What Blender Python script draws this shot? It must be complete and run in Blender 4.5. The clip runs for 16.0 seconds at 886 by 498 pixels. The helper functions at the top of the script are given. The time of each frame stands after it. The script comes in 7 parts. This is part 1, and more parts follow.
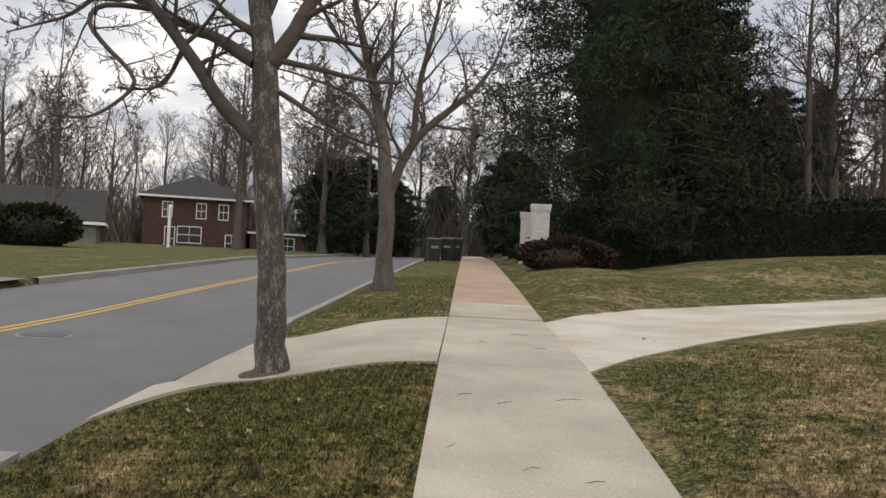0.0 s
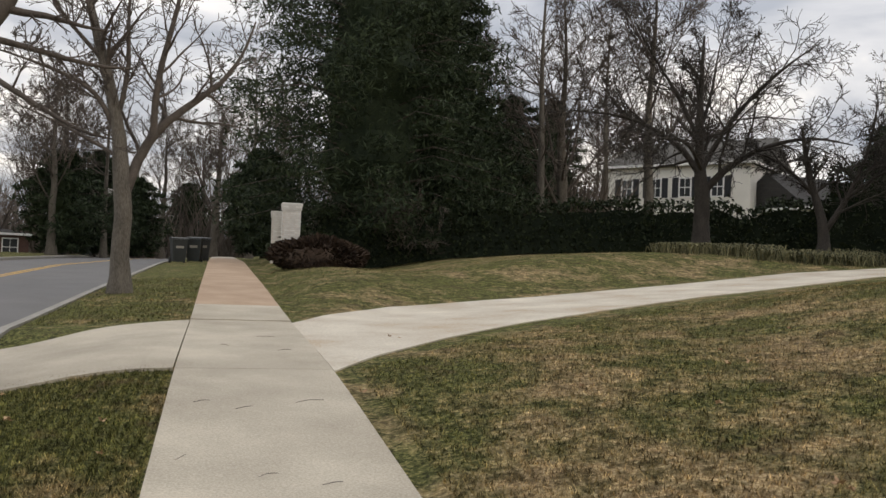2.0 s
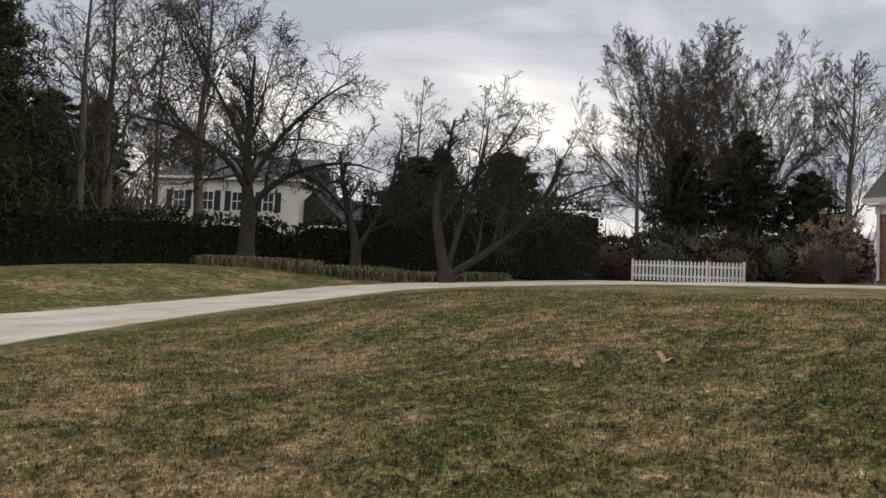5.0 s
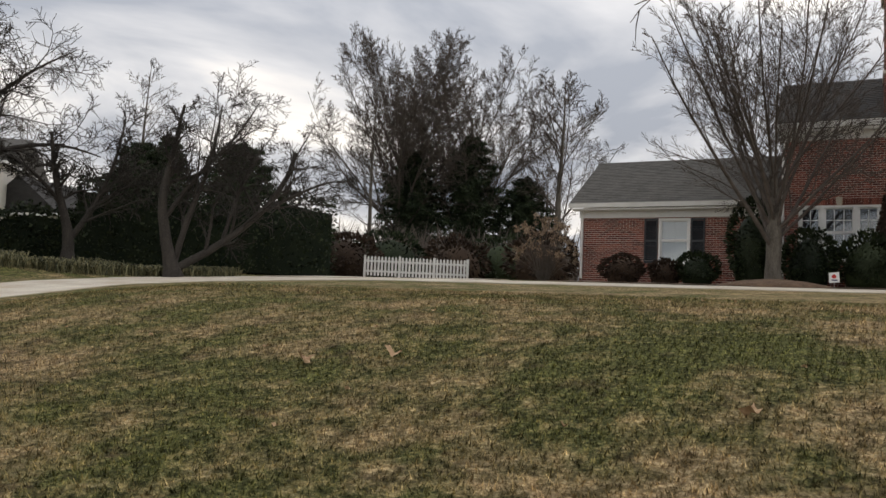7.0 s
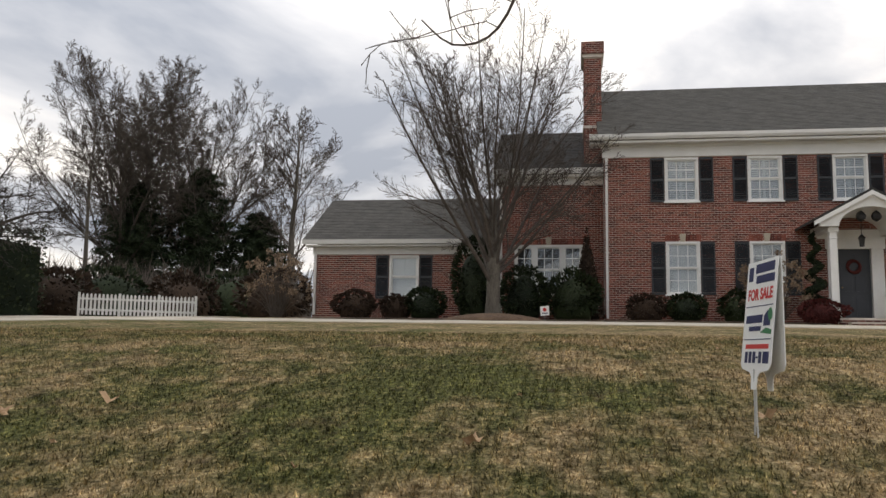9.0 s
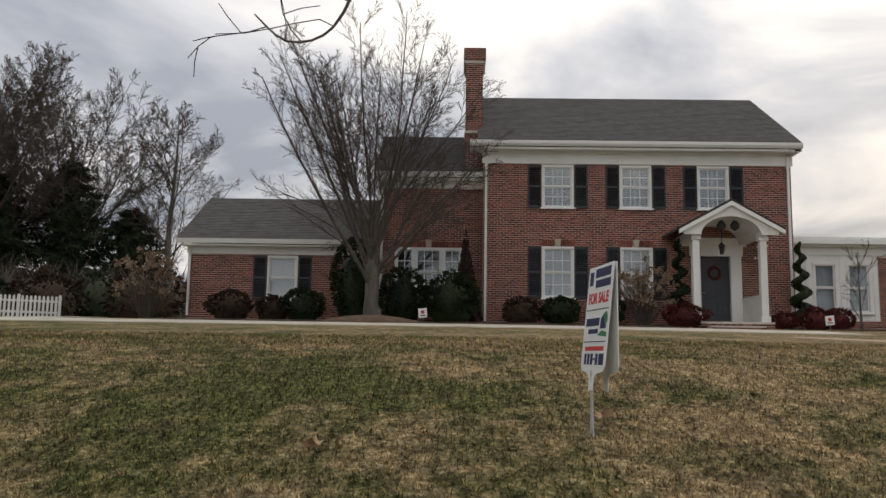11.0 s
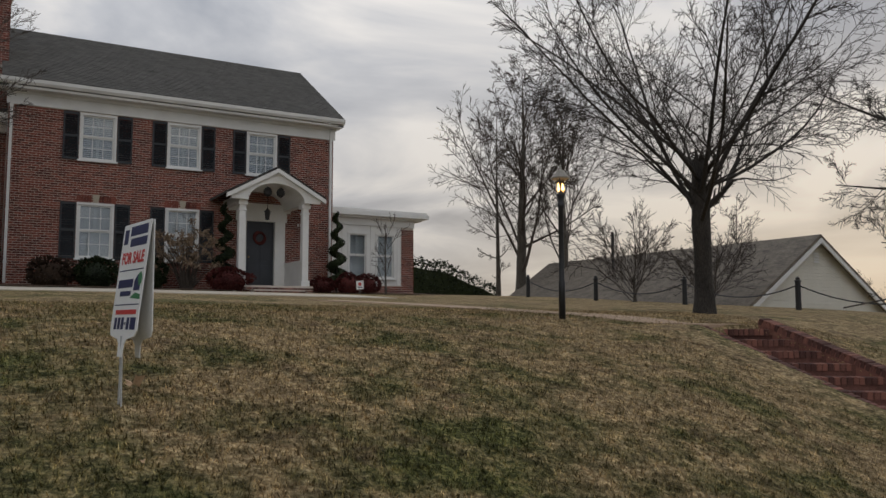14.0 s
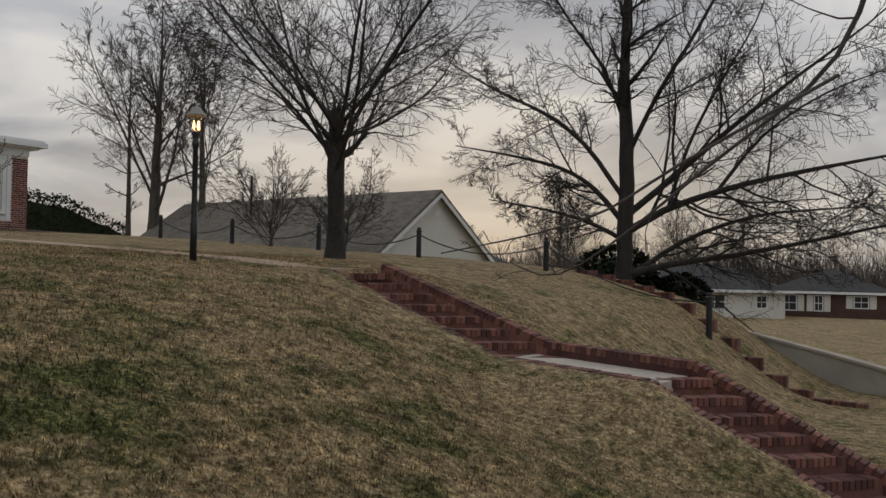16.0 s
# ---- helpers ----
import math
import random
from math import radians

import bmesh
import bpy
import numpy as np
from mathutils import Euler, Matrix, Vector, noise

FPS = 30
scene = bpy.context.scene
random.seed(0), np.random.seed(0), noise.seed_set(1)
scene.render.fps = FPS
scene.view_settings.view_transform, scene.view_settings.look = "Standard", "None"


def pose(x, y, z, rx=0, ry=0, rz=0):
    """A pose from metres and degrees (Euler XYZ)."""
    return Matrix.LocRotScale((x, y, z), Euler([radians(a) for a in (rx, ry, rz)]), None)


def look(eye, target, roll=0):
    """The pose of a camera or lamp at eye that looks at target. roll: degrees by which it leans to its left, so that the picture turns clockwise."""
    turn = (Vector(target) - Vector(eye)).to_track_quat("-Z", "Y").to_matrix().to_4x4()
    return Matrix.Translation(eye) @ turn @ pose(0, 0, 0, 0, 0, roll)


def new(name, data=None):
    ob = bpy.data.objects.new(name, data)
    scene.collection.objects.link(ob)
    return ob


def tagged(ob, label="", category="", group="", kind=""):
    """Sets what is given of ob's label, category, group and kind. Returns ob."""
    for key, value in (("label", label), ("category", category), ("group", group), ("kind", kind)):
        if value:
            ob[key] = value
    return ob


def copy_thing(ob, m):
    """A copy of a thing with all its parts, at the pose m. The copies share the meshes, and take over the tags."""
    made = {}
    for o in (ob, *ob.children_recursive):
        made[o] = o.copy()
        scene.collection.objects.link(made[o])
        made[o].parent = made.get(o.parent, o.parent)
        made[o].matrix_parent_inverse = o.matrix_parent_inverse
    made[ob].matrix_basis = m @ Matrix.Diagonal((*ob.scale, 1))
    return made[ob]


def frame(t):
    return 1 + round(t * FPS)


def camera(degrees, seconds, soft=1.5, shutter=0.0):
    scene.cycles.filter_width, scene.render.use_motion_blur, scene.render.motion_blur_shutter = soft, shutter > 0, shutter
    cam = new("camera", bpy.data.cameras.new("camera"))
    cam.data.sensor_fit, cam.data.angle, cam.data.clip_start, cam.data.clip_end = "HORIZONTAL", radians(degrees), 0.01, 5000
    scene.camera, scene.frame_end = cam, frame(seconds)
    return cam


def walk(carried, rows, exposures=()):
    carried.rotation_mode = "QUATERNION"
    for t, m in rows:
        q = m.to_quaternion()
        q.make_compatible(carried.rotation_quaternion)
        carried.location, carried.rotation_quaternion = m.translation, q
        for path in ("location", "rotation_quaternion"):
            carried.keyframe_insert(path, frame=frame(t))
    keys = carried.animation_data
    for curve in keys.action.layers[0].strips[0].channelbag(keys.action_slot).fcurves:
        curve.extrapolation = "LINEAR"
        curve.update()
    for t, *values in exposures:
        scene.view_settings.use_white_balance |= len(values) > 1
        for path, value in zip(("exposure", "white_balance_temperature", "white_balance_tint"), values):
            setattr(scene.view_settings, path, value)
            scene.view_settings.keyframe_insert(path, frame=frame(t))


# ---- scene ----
cam = camera(56.58, 16.0)
PATH = [
    (0.0, pose(-0.002, 0.001, 1.577, 90.67, -2.87, 2.83)),
    (0.5, pose(0.017, 0.019, 1.571, 90.82, -2.74, 0.23)),
    (1.0, pose(0.049, 0.046, 1.571, 91.16, -2.45, -3.35)),
    (1.5, pose(0.074, 0.067, 1.569, 91.45, -2.26, -8.37)),
    (2.0, pose(0.109, 0.086, 1.573, 91.41, -2.28, -14.15)),
    (2.5, pose(0.135, 0.084, 1.579, 91.37, -2.09, -19.22)),
    (3.0, pose(0.141, 0.045, 1.582, 91.69, -1.54, -23.61)),
    (3.5, pose(0.178, -0.003, 1.581, 92.22, -1.44, -28.45)),
    (4.0, pose(0.229, -0.083, 1.581, 92.72, -1.92, -33.05)),
    (4.5, pose(0.278, -0.141, 1.586, 93.22, -2.57, -38.13)),
    (5.0, pose(0.381, -0.173, 1.584, 93.61, -2.61, -44.41)),
    (7.5, pose(0.476, -0.111, 1.581, 94.47, -1.94, -67.66)),
    (8.0, pose(0.468, -0.107, 1.585, 95.16, -1.24, -73.25)),
    (8.5, pose(0.483, -0.109, 1.588, 96.43, -1.14, -78.21)),
    (9.0, pose(0.496, -0.129, 1.591, 97.16, -0.92, -81.14)),
    (11.5, pose(0.554, -0.452, 1.596, 96.98, -0.80, -91.30)),
    (12.0, pose(0.563, -0.461, 1.597, 96.47, -0.57, -94.52)),
    (12.5, pose(0.593, -0.447, 1.602, 96.41, -0.18, -99.40)),
    (13.0, pose(0.622, -0.441, 1.603, 96.51, 0.34, -104.53)),
    (13.5, pose(0.668, -0.470, 1.599, 95.88, 0.15, -111.98)),
    (14.0, pose(0.701, -0.486, 1.593, 95.13, 0.06, -119.78)),
    (14.5, pose(0.703, -0.502, 1.586, 94.64, 0.48, -126.37)),
    (15.0, pose(0.664, -0.471, 1.580, 93.73, 0.15, -132.92)),
    (15.5, pose(0.609, -0.465, 1.574, 92.59, -0.69, -139.00)),
    (16.0, pose(0.559, -0.479, 1.569, 91.47, -0.95, -144.54)),
]
EXPOSURES = [(0.0, 0.3, 7100, 12), (1.5, 0.2, 7150, 12), (3.5, 0.4, 7200, 12), (4.5, 0.42, 7150, 12), (5.0, 0.10, 7100, 12), (7.5, 0.15, 7150, 12), (8.0, 0.22, 7150, 12), (9.0, 0.22, 7100, 12), (11.5, -0.12, 7050, 12), (12.5, -0.15, 7000, 12), (14.5, -0.57, 6700, 11), (16.0, -0.6, 6650, 11)]
walk(cam, PATH, EXPOSURES)

# world, sun -----------------------------------------------------------------
SUN_DIR = Vector((0.55, -0.83, 0.16)).normalized()


def make_world():
    w = bpy.data.worlds.new("overcast_sky")
    scene.world = w
    w.use_nodes = True
    nt = w.node_tree
    nt.nodes.clear()
    n = nt.nodes.new
    L = nt.links.new
    out, bg = n("ShaderNodeOutputWorld"), n("ShaderNodeBackground")
    tc = n("ShaderNodeTexCoord")
    sep = n("ShaderNodeSeparateXYZ")
    L(tc.outputs["Generated"], sep.inputs[0])

    def m(op, a, b=None, clamp=False):
        k = n("ShaderNodeMath")
        k.operation, k.use_clamp = op, clamp
        for i, v in enumerate((a, b)):
            if v is None:
                continue
            if isinstance(v, (int, float)):
                k.inputs[i].default_value = v
            else:
                L(v, k.inputs[i])
        return k.outputs[0]

    # cloud deck seen in perspective
    zz = m("ADD", m("MAXIMUM", sep.outputs[2], 0.0), 0.16)
    comb = n("ShaderNodeCombineXYZ")
    L(m("DIVIDE", sep.outputs[0], zz), comb.inputs[0])
    L(m("DIVIDE", sep.outputs[1], zz), comb.inputs[1])
    noi = n("ShaderNodeTexNoise")
    noi.inputs["Scale"].default_value, noi.inputs["Detail"].default_value = 1.0, 7.0
    noi.inputs["Roughness"].default_value, noi.inputs["Distortion"].default_value = 0.5, 0.5
    L(comb.outputs[0], noi.inputs["Vector"])
    ramp = n("ShaderNodeValToRGB")
    ramp.color_ramp.elements[0].position, ramp.color_ramp.elements[0].color = 0.40, (0.37, 0.42, 0.51, 1)
    ramp.color_ramp.elements[1].position, ramp.color_ramp.elements[1].color = 0.62, (1.02, 1.02, 1.02, 1)
    e = ramp.color_ramp.elements.new(0.52)
    e.color = (0.66, 0.70, 0.77, 1)
    L(noi.outputs["Fac"], ramp.inputs[0])
    # brighter, warmer cloud towards the low sun
    dot = n("ShaderNodeVectorMath")
    dot.operation = "DOT_PRODUCT"
    L(tc.outputs["Generated"], dot.inputs[0])
    dot.inputs[1].default_value = SUN_DIR
    near = m("POWER", m("MAXIMUM", dot.outputs["Value"], 0.0), 5.0)
    low = m("POWER", m("SUBTRACT", 1.0, m("MAXIMUM", sep.outputs[2], 0.0), True), 5.0)
    warm = n("ShaderNodeMixRGB")
    L(m("MULTIPLY", near, low), warm.inputs[0])
    L(ramp.outputs[0], warm.inputs[1])
    warm.inputs[2].default_value = (1.02, 0.88, 0.68, 1)
    sky = n("ShaderNodeTexSky")
    sky.sky_type, sky.sun_disc = "NISHITA", False
    sky.sun_elevation = math.asin(SUN_DIR.z)
    sky.sun_rotation = math.atan2(SUN_DIR.x, SUN_DIR.y)
    add = n("ShaderNodeMixRGB")
    add.inputs[0].default_value = 0.003
    L(warm.outputs[0], add.inputs[1])
    L(sky.outputs[0], add.inputs[2])
    # an overcast sky is brighter overhead than at the horizon
    up = m("MULTIPLY_ADD", m("MAXIMUM", sep.outputs[2], 0.0), 0.95)
    up.node.inputs[2].default_value = 0.80
    lift = n("ShaderNodeMixRGB")
    lift.blend_type = "MULTIPLY"
    lift.inputs[0].default_value = 1.0
    L(add.outputs[0], lift.inputs[1])
    L(up, lift.inputs[2])
    L(lift.outputs[0], bg.inputs["Color"])
    bg.inputs["Strength"].default_value = 1.0
    L(bg.outputs[0], out.inputs["Surface"])


make_world()
sun_data = bpy.data.lights.new("sun", "SUN")
sun_data.energy, sun_data.angle, sun_data.color = 0.5, radians(25), (1.0, 0.93, 0.82)
sun = new("sun", sun_data)
sun.matrix_world = look(tuple(SUN_DIR * 100), (0, 0, 0))


# materials ------------------------------------------------------------------
def material(name, c1, c2, scale=8.0, fine=60.0, rough=0.8, bump=0.3, dist=0.02, metal=0.0, island=0.0, c3=None, big=0.4, stretch=(1, 1, 1), spread=0.5, gen=False):
    """Two colours mixed by a large and a fine noise in object space, with relief."""
    ma = bpy.data.materials.new(name)
    ma.use_nodes = True
    nt = ma.node_tree
    b = nt.nodes["Principled BSDF"]
    n, L = nt.nodes.new, nt.links.new
    tc, mp = n("ShaderNodeTexCoord"), n("ShaderNodeMapping")
    L(tc.outputs["Object"], mp.inputs[0])
    mp.inputs["Scale"].default_value = stretch
    n1, n2 = n("ShaderNodeTexNoise"), n("ShaderNodeTexNoise")
    for k, s in ((n1, scale), (n2, fine)):
        k.inputs["Scale"].default_value, k.inputs["Detail"].default_value = s, 5.0
        L(mp.outputs[0], k.inputs["Vector"])
    mix = n("ShaderNodeMath")
    mix.operation = "MULTIPLY_ADD"
    L(n2.outputs["Fac"], mix.inputs[0])
    mix.inputs[1].default_value = 0.6
    sub = n("ShaderNodeMath")
    sub.operation = "MULTIPLY"
    L(n1.outputs["Fac"], sub.inputs[0])
    sub.inputs[1].default_value = 0.6
    L(sub.outputs[0], mix.inputs[2])
    fac = mix.outputs[0]
    if island:
        g = n("ShaderNodeNewGeometry")
        oi = n("ShaderNodeObjectInfo")
        a1, a2, a3 = n("ShaderNodeMath"), n("ShaderNodeMath"), n("ShaderNodeMath")
        a1.operation, a2.operation, a3.operation = "ADD", "MULTIPLY_ADD", "FRACT"
        L(g.outputs["Random Per Island"], a1.inputs[0])
        L(oi.outputs["Random"], a1.inputs[1])
        L(a1.outputs[0], a3.inputs[0])
        s2 = n("ShaderNodeMath")
        s2.operation = "SUBTRACT"
        L(a3.outputs[0], s2.inputs[0])
        s2.inputs[1].default_value = 0.5
        L(s2.outputs[0], a2.inputs[0])
        a2.inputs[1].default_value = island
        L(fac, a2.inputs[2])
        fac = a2.outputs[0]
    ramp = n("ShaderNodeValToRGB")
    els = ramp.color_ramp.elements
    els[0].position, els[0].color = 0.6 - spread / 2, (*c1, 1)
    els[1].position, els[1].color = 0.6 + spread / 2, (*c2, 1)
    if c3:
        k = els.new(0.6)
        k.color = (*c3, 1)
    L(fac, ramp.inputs[0])
    L(ramp.outputs[0], b.inputs["Base Color"])
    b.inputs["Roughness"].default_value, b.inputs["Metallic"].default_value = rough, metal
    if bump:
        bp = n("ShaderNodeBump")
        bp.inputs["Strength"].default_value, bp.inputs["Distance"].default_value = bump, dist
        L(n2.outputs["Fac"], bp.inputs["Height"])
        L(bp.outputs[0], b.inputs["Normal"])
    return ma


def glass_material(name, tint=(0.82, 0.85, 0.87), gloss=0.12):
    ma = bpy.data.materials.new(name)
    ma.use_nodes = True
    nt = ma.node_tree
    nt.nodes.clear()
    o, mx, t, g = (nt.nodes.new(k) for k in ("ShaderNodeOutputMaterial", "ShaderNodeMixShader", "ShaderNodeBsdfTransparent", "ShaderNodeBsdfGlossy"))
    t.inputs[0].default_value = (*tint, 1)
    g.inputs["Roughness"].default_value = 0.03
    g.inputs[0].default_value = (0.75, 0.78, 0.8, 1)
    mx.inputs[0].default_value = gloss
    for a, b in ((t.outputs[0], mx.inputs[1]), (g.outputs[0], mx.inputs[2]), (mx.outputs[0], o.inputs[0])):
        nt.links.new(a, b)
    return ma


def grass_material(name="dormant_grass", blades=False):
    """Dormant lawn: green, straw and bare-brown patches at three sizes."""
    ma = bpy.data.materials.new(name)
    ma.use_nodes = True
    nt = ma.node_tree
    b = nt.nodes["Principled BSDF"]
    n, L = nt.nodes.new, nt.links.new
    g = n("ShaderNodeNewGeometry")

    def noise_at(scale, detail=5.0, rough=0.6):
        k = n("ShaderNodeTexNoise")
        k.inputs["Scale"].default_value, k.inputs["Detail"].default_value, k.inputs["Roughness"].default_value = scale, detail, rough
        L(g.outputs["Position"], k.inputs["Vector"])
        return k.outputs["Fac"]

    def ramp(f, stops):
        r = n("ShaderNodeValToRGB")
        els = r.color_ramp.elements
        els[0].position, els[0].color = stops[0][0], (*stops[0][1], 1)
        els[1].position, els[1].color = stops[-1][0], (*stops[-1][1], 1)
        for p, c in stops[1:-1]:
            els.new(p).color = (*c, 1)
        L(f, r.inputs[0])
        return r.outputs[0]

    def mixc(f, a, c, how="MIX"):
        k = n("ShaderNodeMixRGB")
        k.blend_type = how
        if isinstance(f, float):
            k.inputs[0].default_value = f
        else:
            L(f, k.inputs[0])
        L(a, k.inputs[1])
        L(c, k.inputs[2])
        return k.outputs[0]

    straw = ramp(noise_at(22.0, 6.0, 0.75), [(0.34, (0.12, 0.078, 0.038)), (0.5, (0.36, 0.26, 0.14)), (0.66, (0.72, 0.57, 0.34))])
    green = ramp(noise_at(24.0, 6.0, 0.75), [(0.34, (0.029, 0.034, 0.012)), (0.5, (0.111, 0.120, 0.039)), (0.68, (0.312, 0.293, 0.111))])
    # greener on the verge and the north side, strawier up the bank to the south
    sep = n("ShaderNodeSeparateXYZ")
    L(g.outputs["Position"], sep.inputs[0])

    def span(v, a0, a1, b0, b1):
        k = n("ShaderNodeMapRange")
        for i, q in enumerate((a0, a1, b0, b1)):
            k.inputs[i + 1].default_value = q
        L(v, k.inputs[0])
        return k.outputs[0]

    def plus(u, v):
        k = n("ShaderNodeMath")
        L(u, k.inputs[0])
        L(v, k.inputs[1])
        return k.outputs[0]

    bias = plus(span(sep.outputs[1], -12.0, 12.0, 0.065, -0.05), span(sep.outputs[0], -0.6, 3.0, -0.06, 0.0))
    # lusher green spots where the ground stays damp
    for centre, reach, much in (((7.7, 1.0, 1.4), 2.0, -0.13), ((5.2, -3.6, 0.8), 1.7, -0.08), ((5.0, 4.2, 0.9), 1.6, -0.08), ((5.0, 18.0, 1.5), 2.4, -0.10)):
        k = n("ShaderNodeVectorMath")
        k.operation = "DISTANCE"
        L(g.outputs["Position"], k.inputs[0])
        k.inputs[1].default_value = centre
        bias = plus(bias, span(k.outputs["Value"], 0.2, reach, much, 0.0))
    patch = ramp(plus(noise_at(0.75, 10.0, 0.78), bias), [(0.42, (0, 0, 0)), (0.57, (1, 1, 1))])
    brown = ramp(noise_at(14.0), [(0.3, (0.058, 0.039, 0.023)), (0.7, (0.247, 0.169, 0.104))])
    bare = ramp(noise_at(1.7, 8.0, 0.75), [(0.54, (0, 0, 0)), (0.68, (0.8, 0.8, 0.8))])
    clump = ramp(noise_at(6.0, 6.0, 0.72), [(0.36, (0.42, 0.40, 0.36)), (0.5, (0.85, 0.85, 0.85)), (0.64, (1.25, 1.22, 1.15))])
    col = mixc(patch, green, straw)
    col = mixc(bare, col, brown)
    col = mixc(1.0, col, clump, "MULTIPLY")
    if blades:
        col = mixc(1.0, col, ramp(g.outputs["Random Per Island"], [(0.0, (0.46, 0.45, 0.42)), (0.6, (0.84, 0.83, 0.79)), (1.0, (1.75, 1.67, 1.48))]), "MULTIPLY")
    L(col, b.inputs["Base Color"])
    b.inputs["Roughness"].default_value = 0.95
    b.inputs["Specular IOR Level"].default_value = 0.15
    bp = n("ShaderNodeBump")
    bp.inputs["Strength"].default_value, bp.inputs["Distance"].default_value = 0.9, 0.05
    L(noise_at(38.0, 4.0, 0.7), bp.inputs["Height"])
    if not blades:
        L(bp.outputs[0], b.inputs["Normal"])
    return ma


GRASS = grass_material()
BLADES = grass_material("grass_blades", True)
ASPHALT = material("asphalt", (0.10, 0.098, 0.097), (0.165, 0.16, 0.157), 0.7, 90, 0.85, 0.4, 0.01)
CONCRETE = material("pale_concrete", (0.27, 0.232, 0.175), (0.58, 0.52, 0.415), 1.1, 70, 0.9, 0.6, 0.006, c3=(0.41, 0.365, 0.29), spread=0.5)
CONCRETE_STAINED = material("clay_stained_concrete", (0.30, 0.20, 0.13), (0.50, 0.37, 0.26), 1.3, 45, 0.9, 0.25, 0.008)
CONCRETE_DRIVE = material("driveway_concrete", (0.40, 0.295, 0.19), (0.66, 0.60, 0.49), 0.9, 40, 0.88, 0.2, 0.008, c3=(0.50, 0.455, 0.38), spread=0.36)
KERB = material("worn_kerb_concrete", (0.20, 0.19, 0.17), (0.36, 0.34, 0.30), 1.5, 60, 0.9, 0.4, 0.01)
YELLOW = material("road_paint_yellow", (0.48, 0.27, 0.05), (0.70, 0.42, 0.08), 3, 70, 0.7, 0.2, 0.005)
BRICK = material("red_brick", (0.090, 0.027, 0.020), (0.26, 0.086, 0.060), 3, 60, 0.9, 0.3, 0.006, island=0.55, c3=(0.170, 0.052, 0.037))
BRICK_STEP = material("step_brick", (0.06, 0.024, 0.018), (0.26, 0.11, 0.078), 4, 60, 0.9, 0.4, 0.006, island=0.5, c3=(0.125, 0.054, 0.042))
TREAD = material("worn_brick_paving", (0.075, 0.032, 0.025), (0.22, 0.10, 0.075), 9, 60, 0.9, 0.4, 0.008)
FAR_TWIGS = material("distant_brushwood", (0.06, 0.048, 0.04), (0.15, 0.125, 0.105), 0.5, 5, 0.95, 0.0, island=0.5)
MORTAR = material("mortar", (0.45, 0.39, 0.34), (0.66, 0.60, 0.54), 4, 80, 0.95, 0.3, 0.005)
WHITE = material("white_paint", (0.66, 0.66, 0.64), (0.82, 0.82, 0.80), 2, 40, 0.55, 0.08, 0.004)
SHUTTER = material("black_shutter_paint", (0.012, 0.014, 0.018), (0.028, 0.031, 0.036), 3, 40, 0.5, 0.1, 0.004)
DOOR = material("dark_slate_door_paint", (0.028, 0.033, 0.042), (0.05, 0.056, 0.068), 3, 40, 0.45, 0.1, 0.004)
SHINGLE = material("grey_shingles", (0.030, 0.029, 0.026), (0.115, 0.108, 0.096), 2.5, 16, 0.9, 0.6, 0.02, stretch=(1, 1, 3))
# darker bark; the old oak's backlit dimness is put into this colour
BARK_DARK = material("dark_and_backlit_bark", (0.014, 0.012, 0.010), (0.065, 0.055, 0.046), 5, 40, 0.95, 0.9, 0.03, stretch=(1, 1, 0.35))
SHINGLE_DARK = material("dark_shingles", (0.018, 0.017, 0.016), (0.055, 0.052, 0.049), 1.5, 14, 0.9, 0.5, 0.02, stretch=(1, 1, 3))
SHINGLE_TAN = material("tan_shingles", (0.07, 0.059, 0.047), (0.235, 0.20, 0.158), 2.5, 9, 0.9, 0.6, 0.02, stretch=(1, 1, 3))
BLIND = material("white_blind", (0.62, 0.62, 0.60), (0.80, 0.80, 0.78), 2, 30, 0.6, 0.05, 0.004)
# near-black colour painted in place of the rooms' shade, for window backing boards
ROOM_DARKNESS = material("painted_room_darkness", (0.02, 0.02, 0.022), (0.05, 0.048, 0.046), 2, 20, 0.9, 0.0)
GLASS = glass_material("window_glass")
BARK = material("grey_brown_bark", (0.040, 0.034, 0.027), (0.163, 0.144, 0.119), 5, 40, 0.95, 0.9, 0.03, stretch=(1, 1, 0.35))
BARK_LICHEN = material("lichened_bark", (0.045, 0.04, 0.033), (0.32, 0.32, 0.27), 14, 55, 0.95, 0.9, 0.03, stretch=(1, 1, 0.5), c3=(0.085, 0.078, 0.065))
TWIG = material("twig_bark", (0.036, 0.029, 0.024), (0.120, 0.098, 0.082), 6, 50, 0.9, 0.3, 0.01)
NEEDLE = material("pine_needles", (0.010, 0.018, 0.010), (0.045, 0.062, 0.030), 1.2, 20, 0.7, 0.0, island=0.5)
HEDGE = material("yew_leaves", (0.008, 0.014, 0.007), (0.034, 0.046, 0.020), 1.5, 20, 0.65, 0.0, island=0.5)
BOXWOOD = material("holly_leaves", (0.008, 0.014, 0.006), (0.032, 0.044, 0.018), 1.5, 20, 0.5, 0.0, island=0.5)
RED_SHRUB = material("barberry_leaves", (0.04, 0.010, 0.010), (0.125, 0.032, 0.027), 2, 20, 0.7, 0.0, island=0.5)
BROWN_SHRUB = material("dormant_azalea_leaves", (0.018, 0.012, 0.009), (0.066, 0.044, 0.030), 2, 20, 0.8, 0.0, island=0.5)
DEADHEAD = material("dried_hydrangea_heads", (0.13, 0.085, 0.055), (0.34, 0.25, 0.17), 3, 30, 0.9, 0.2, island=0.4)
LIRIOPE = material("liriope_blades", (0.04, 0.045, 0.018), (0.24, 0.22, 0.11), 2, 20, 0.8, 0.0, island=0.6)
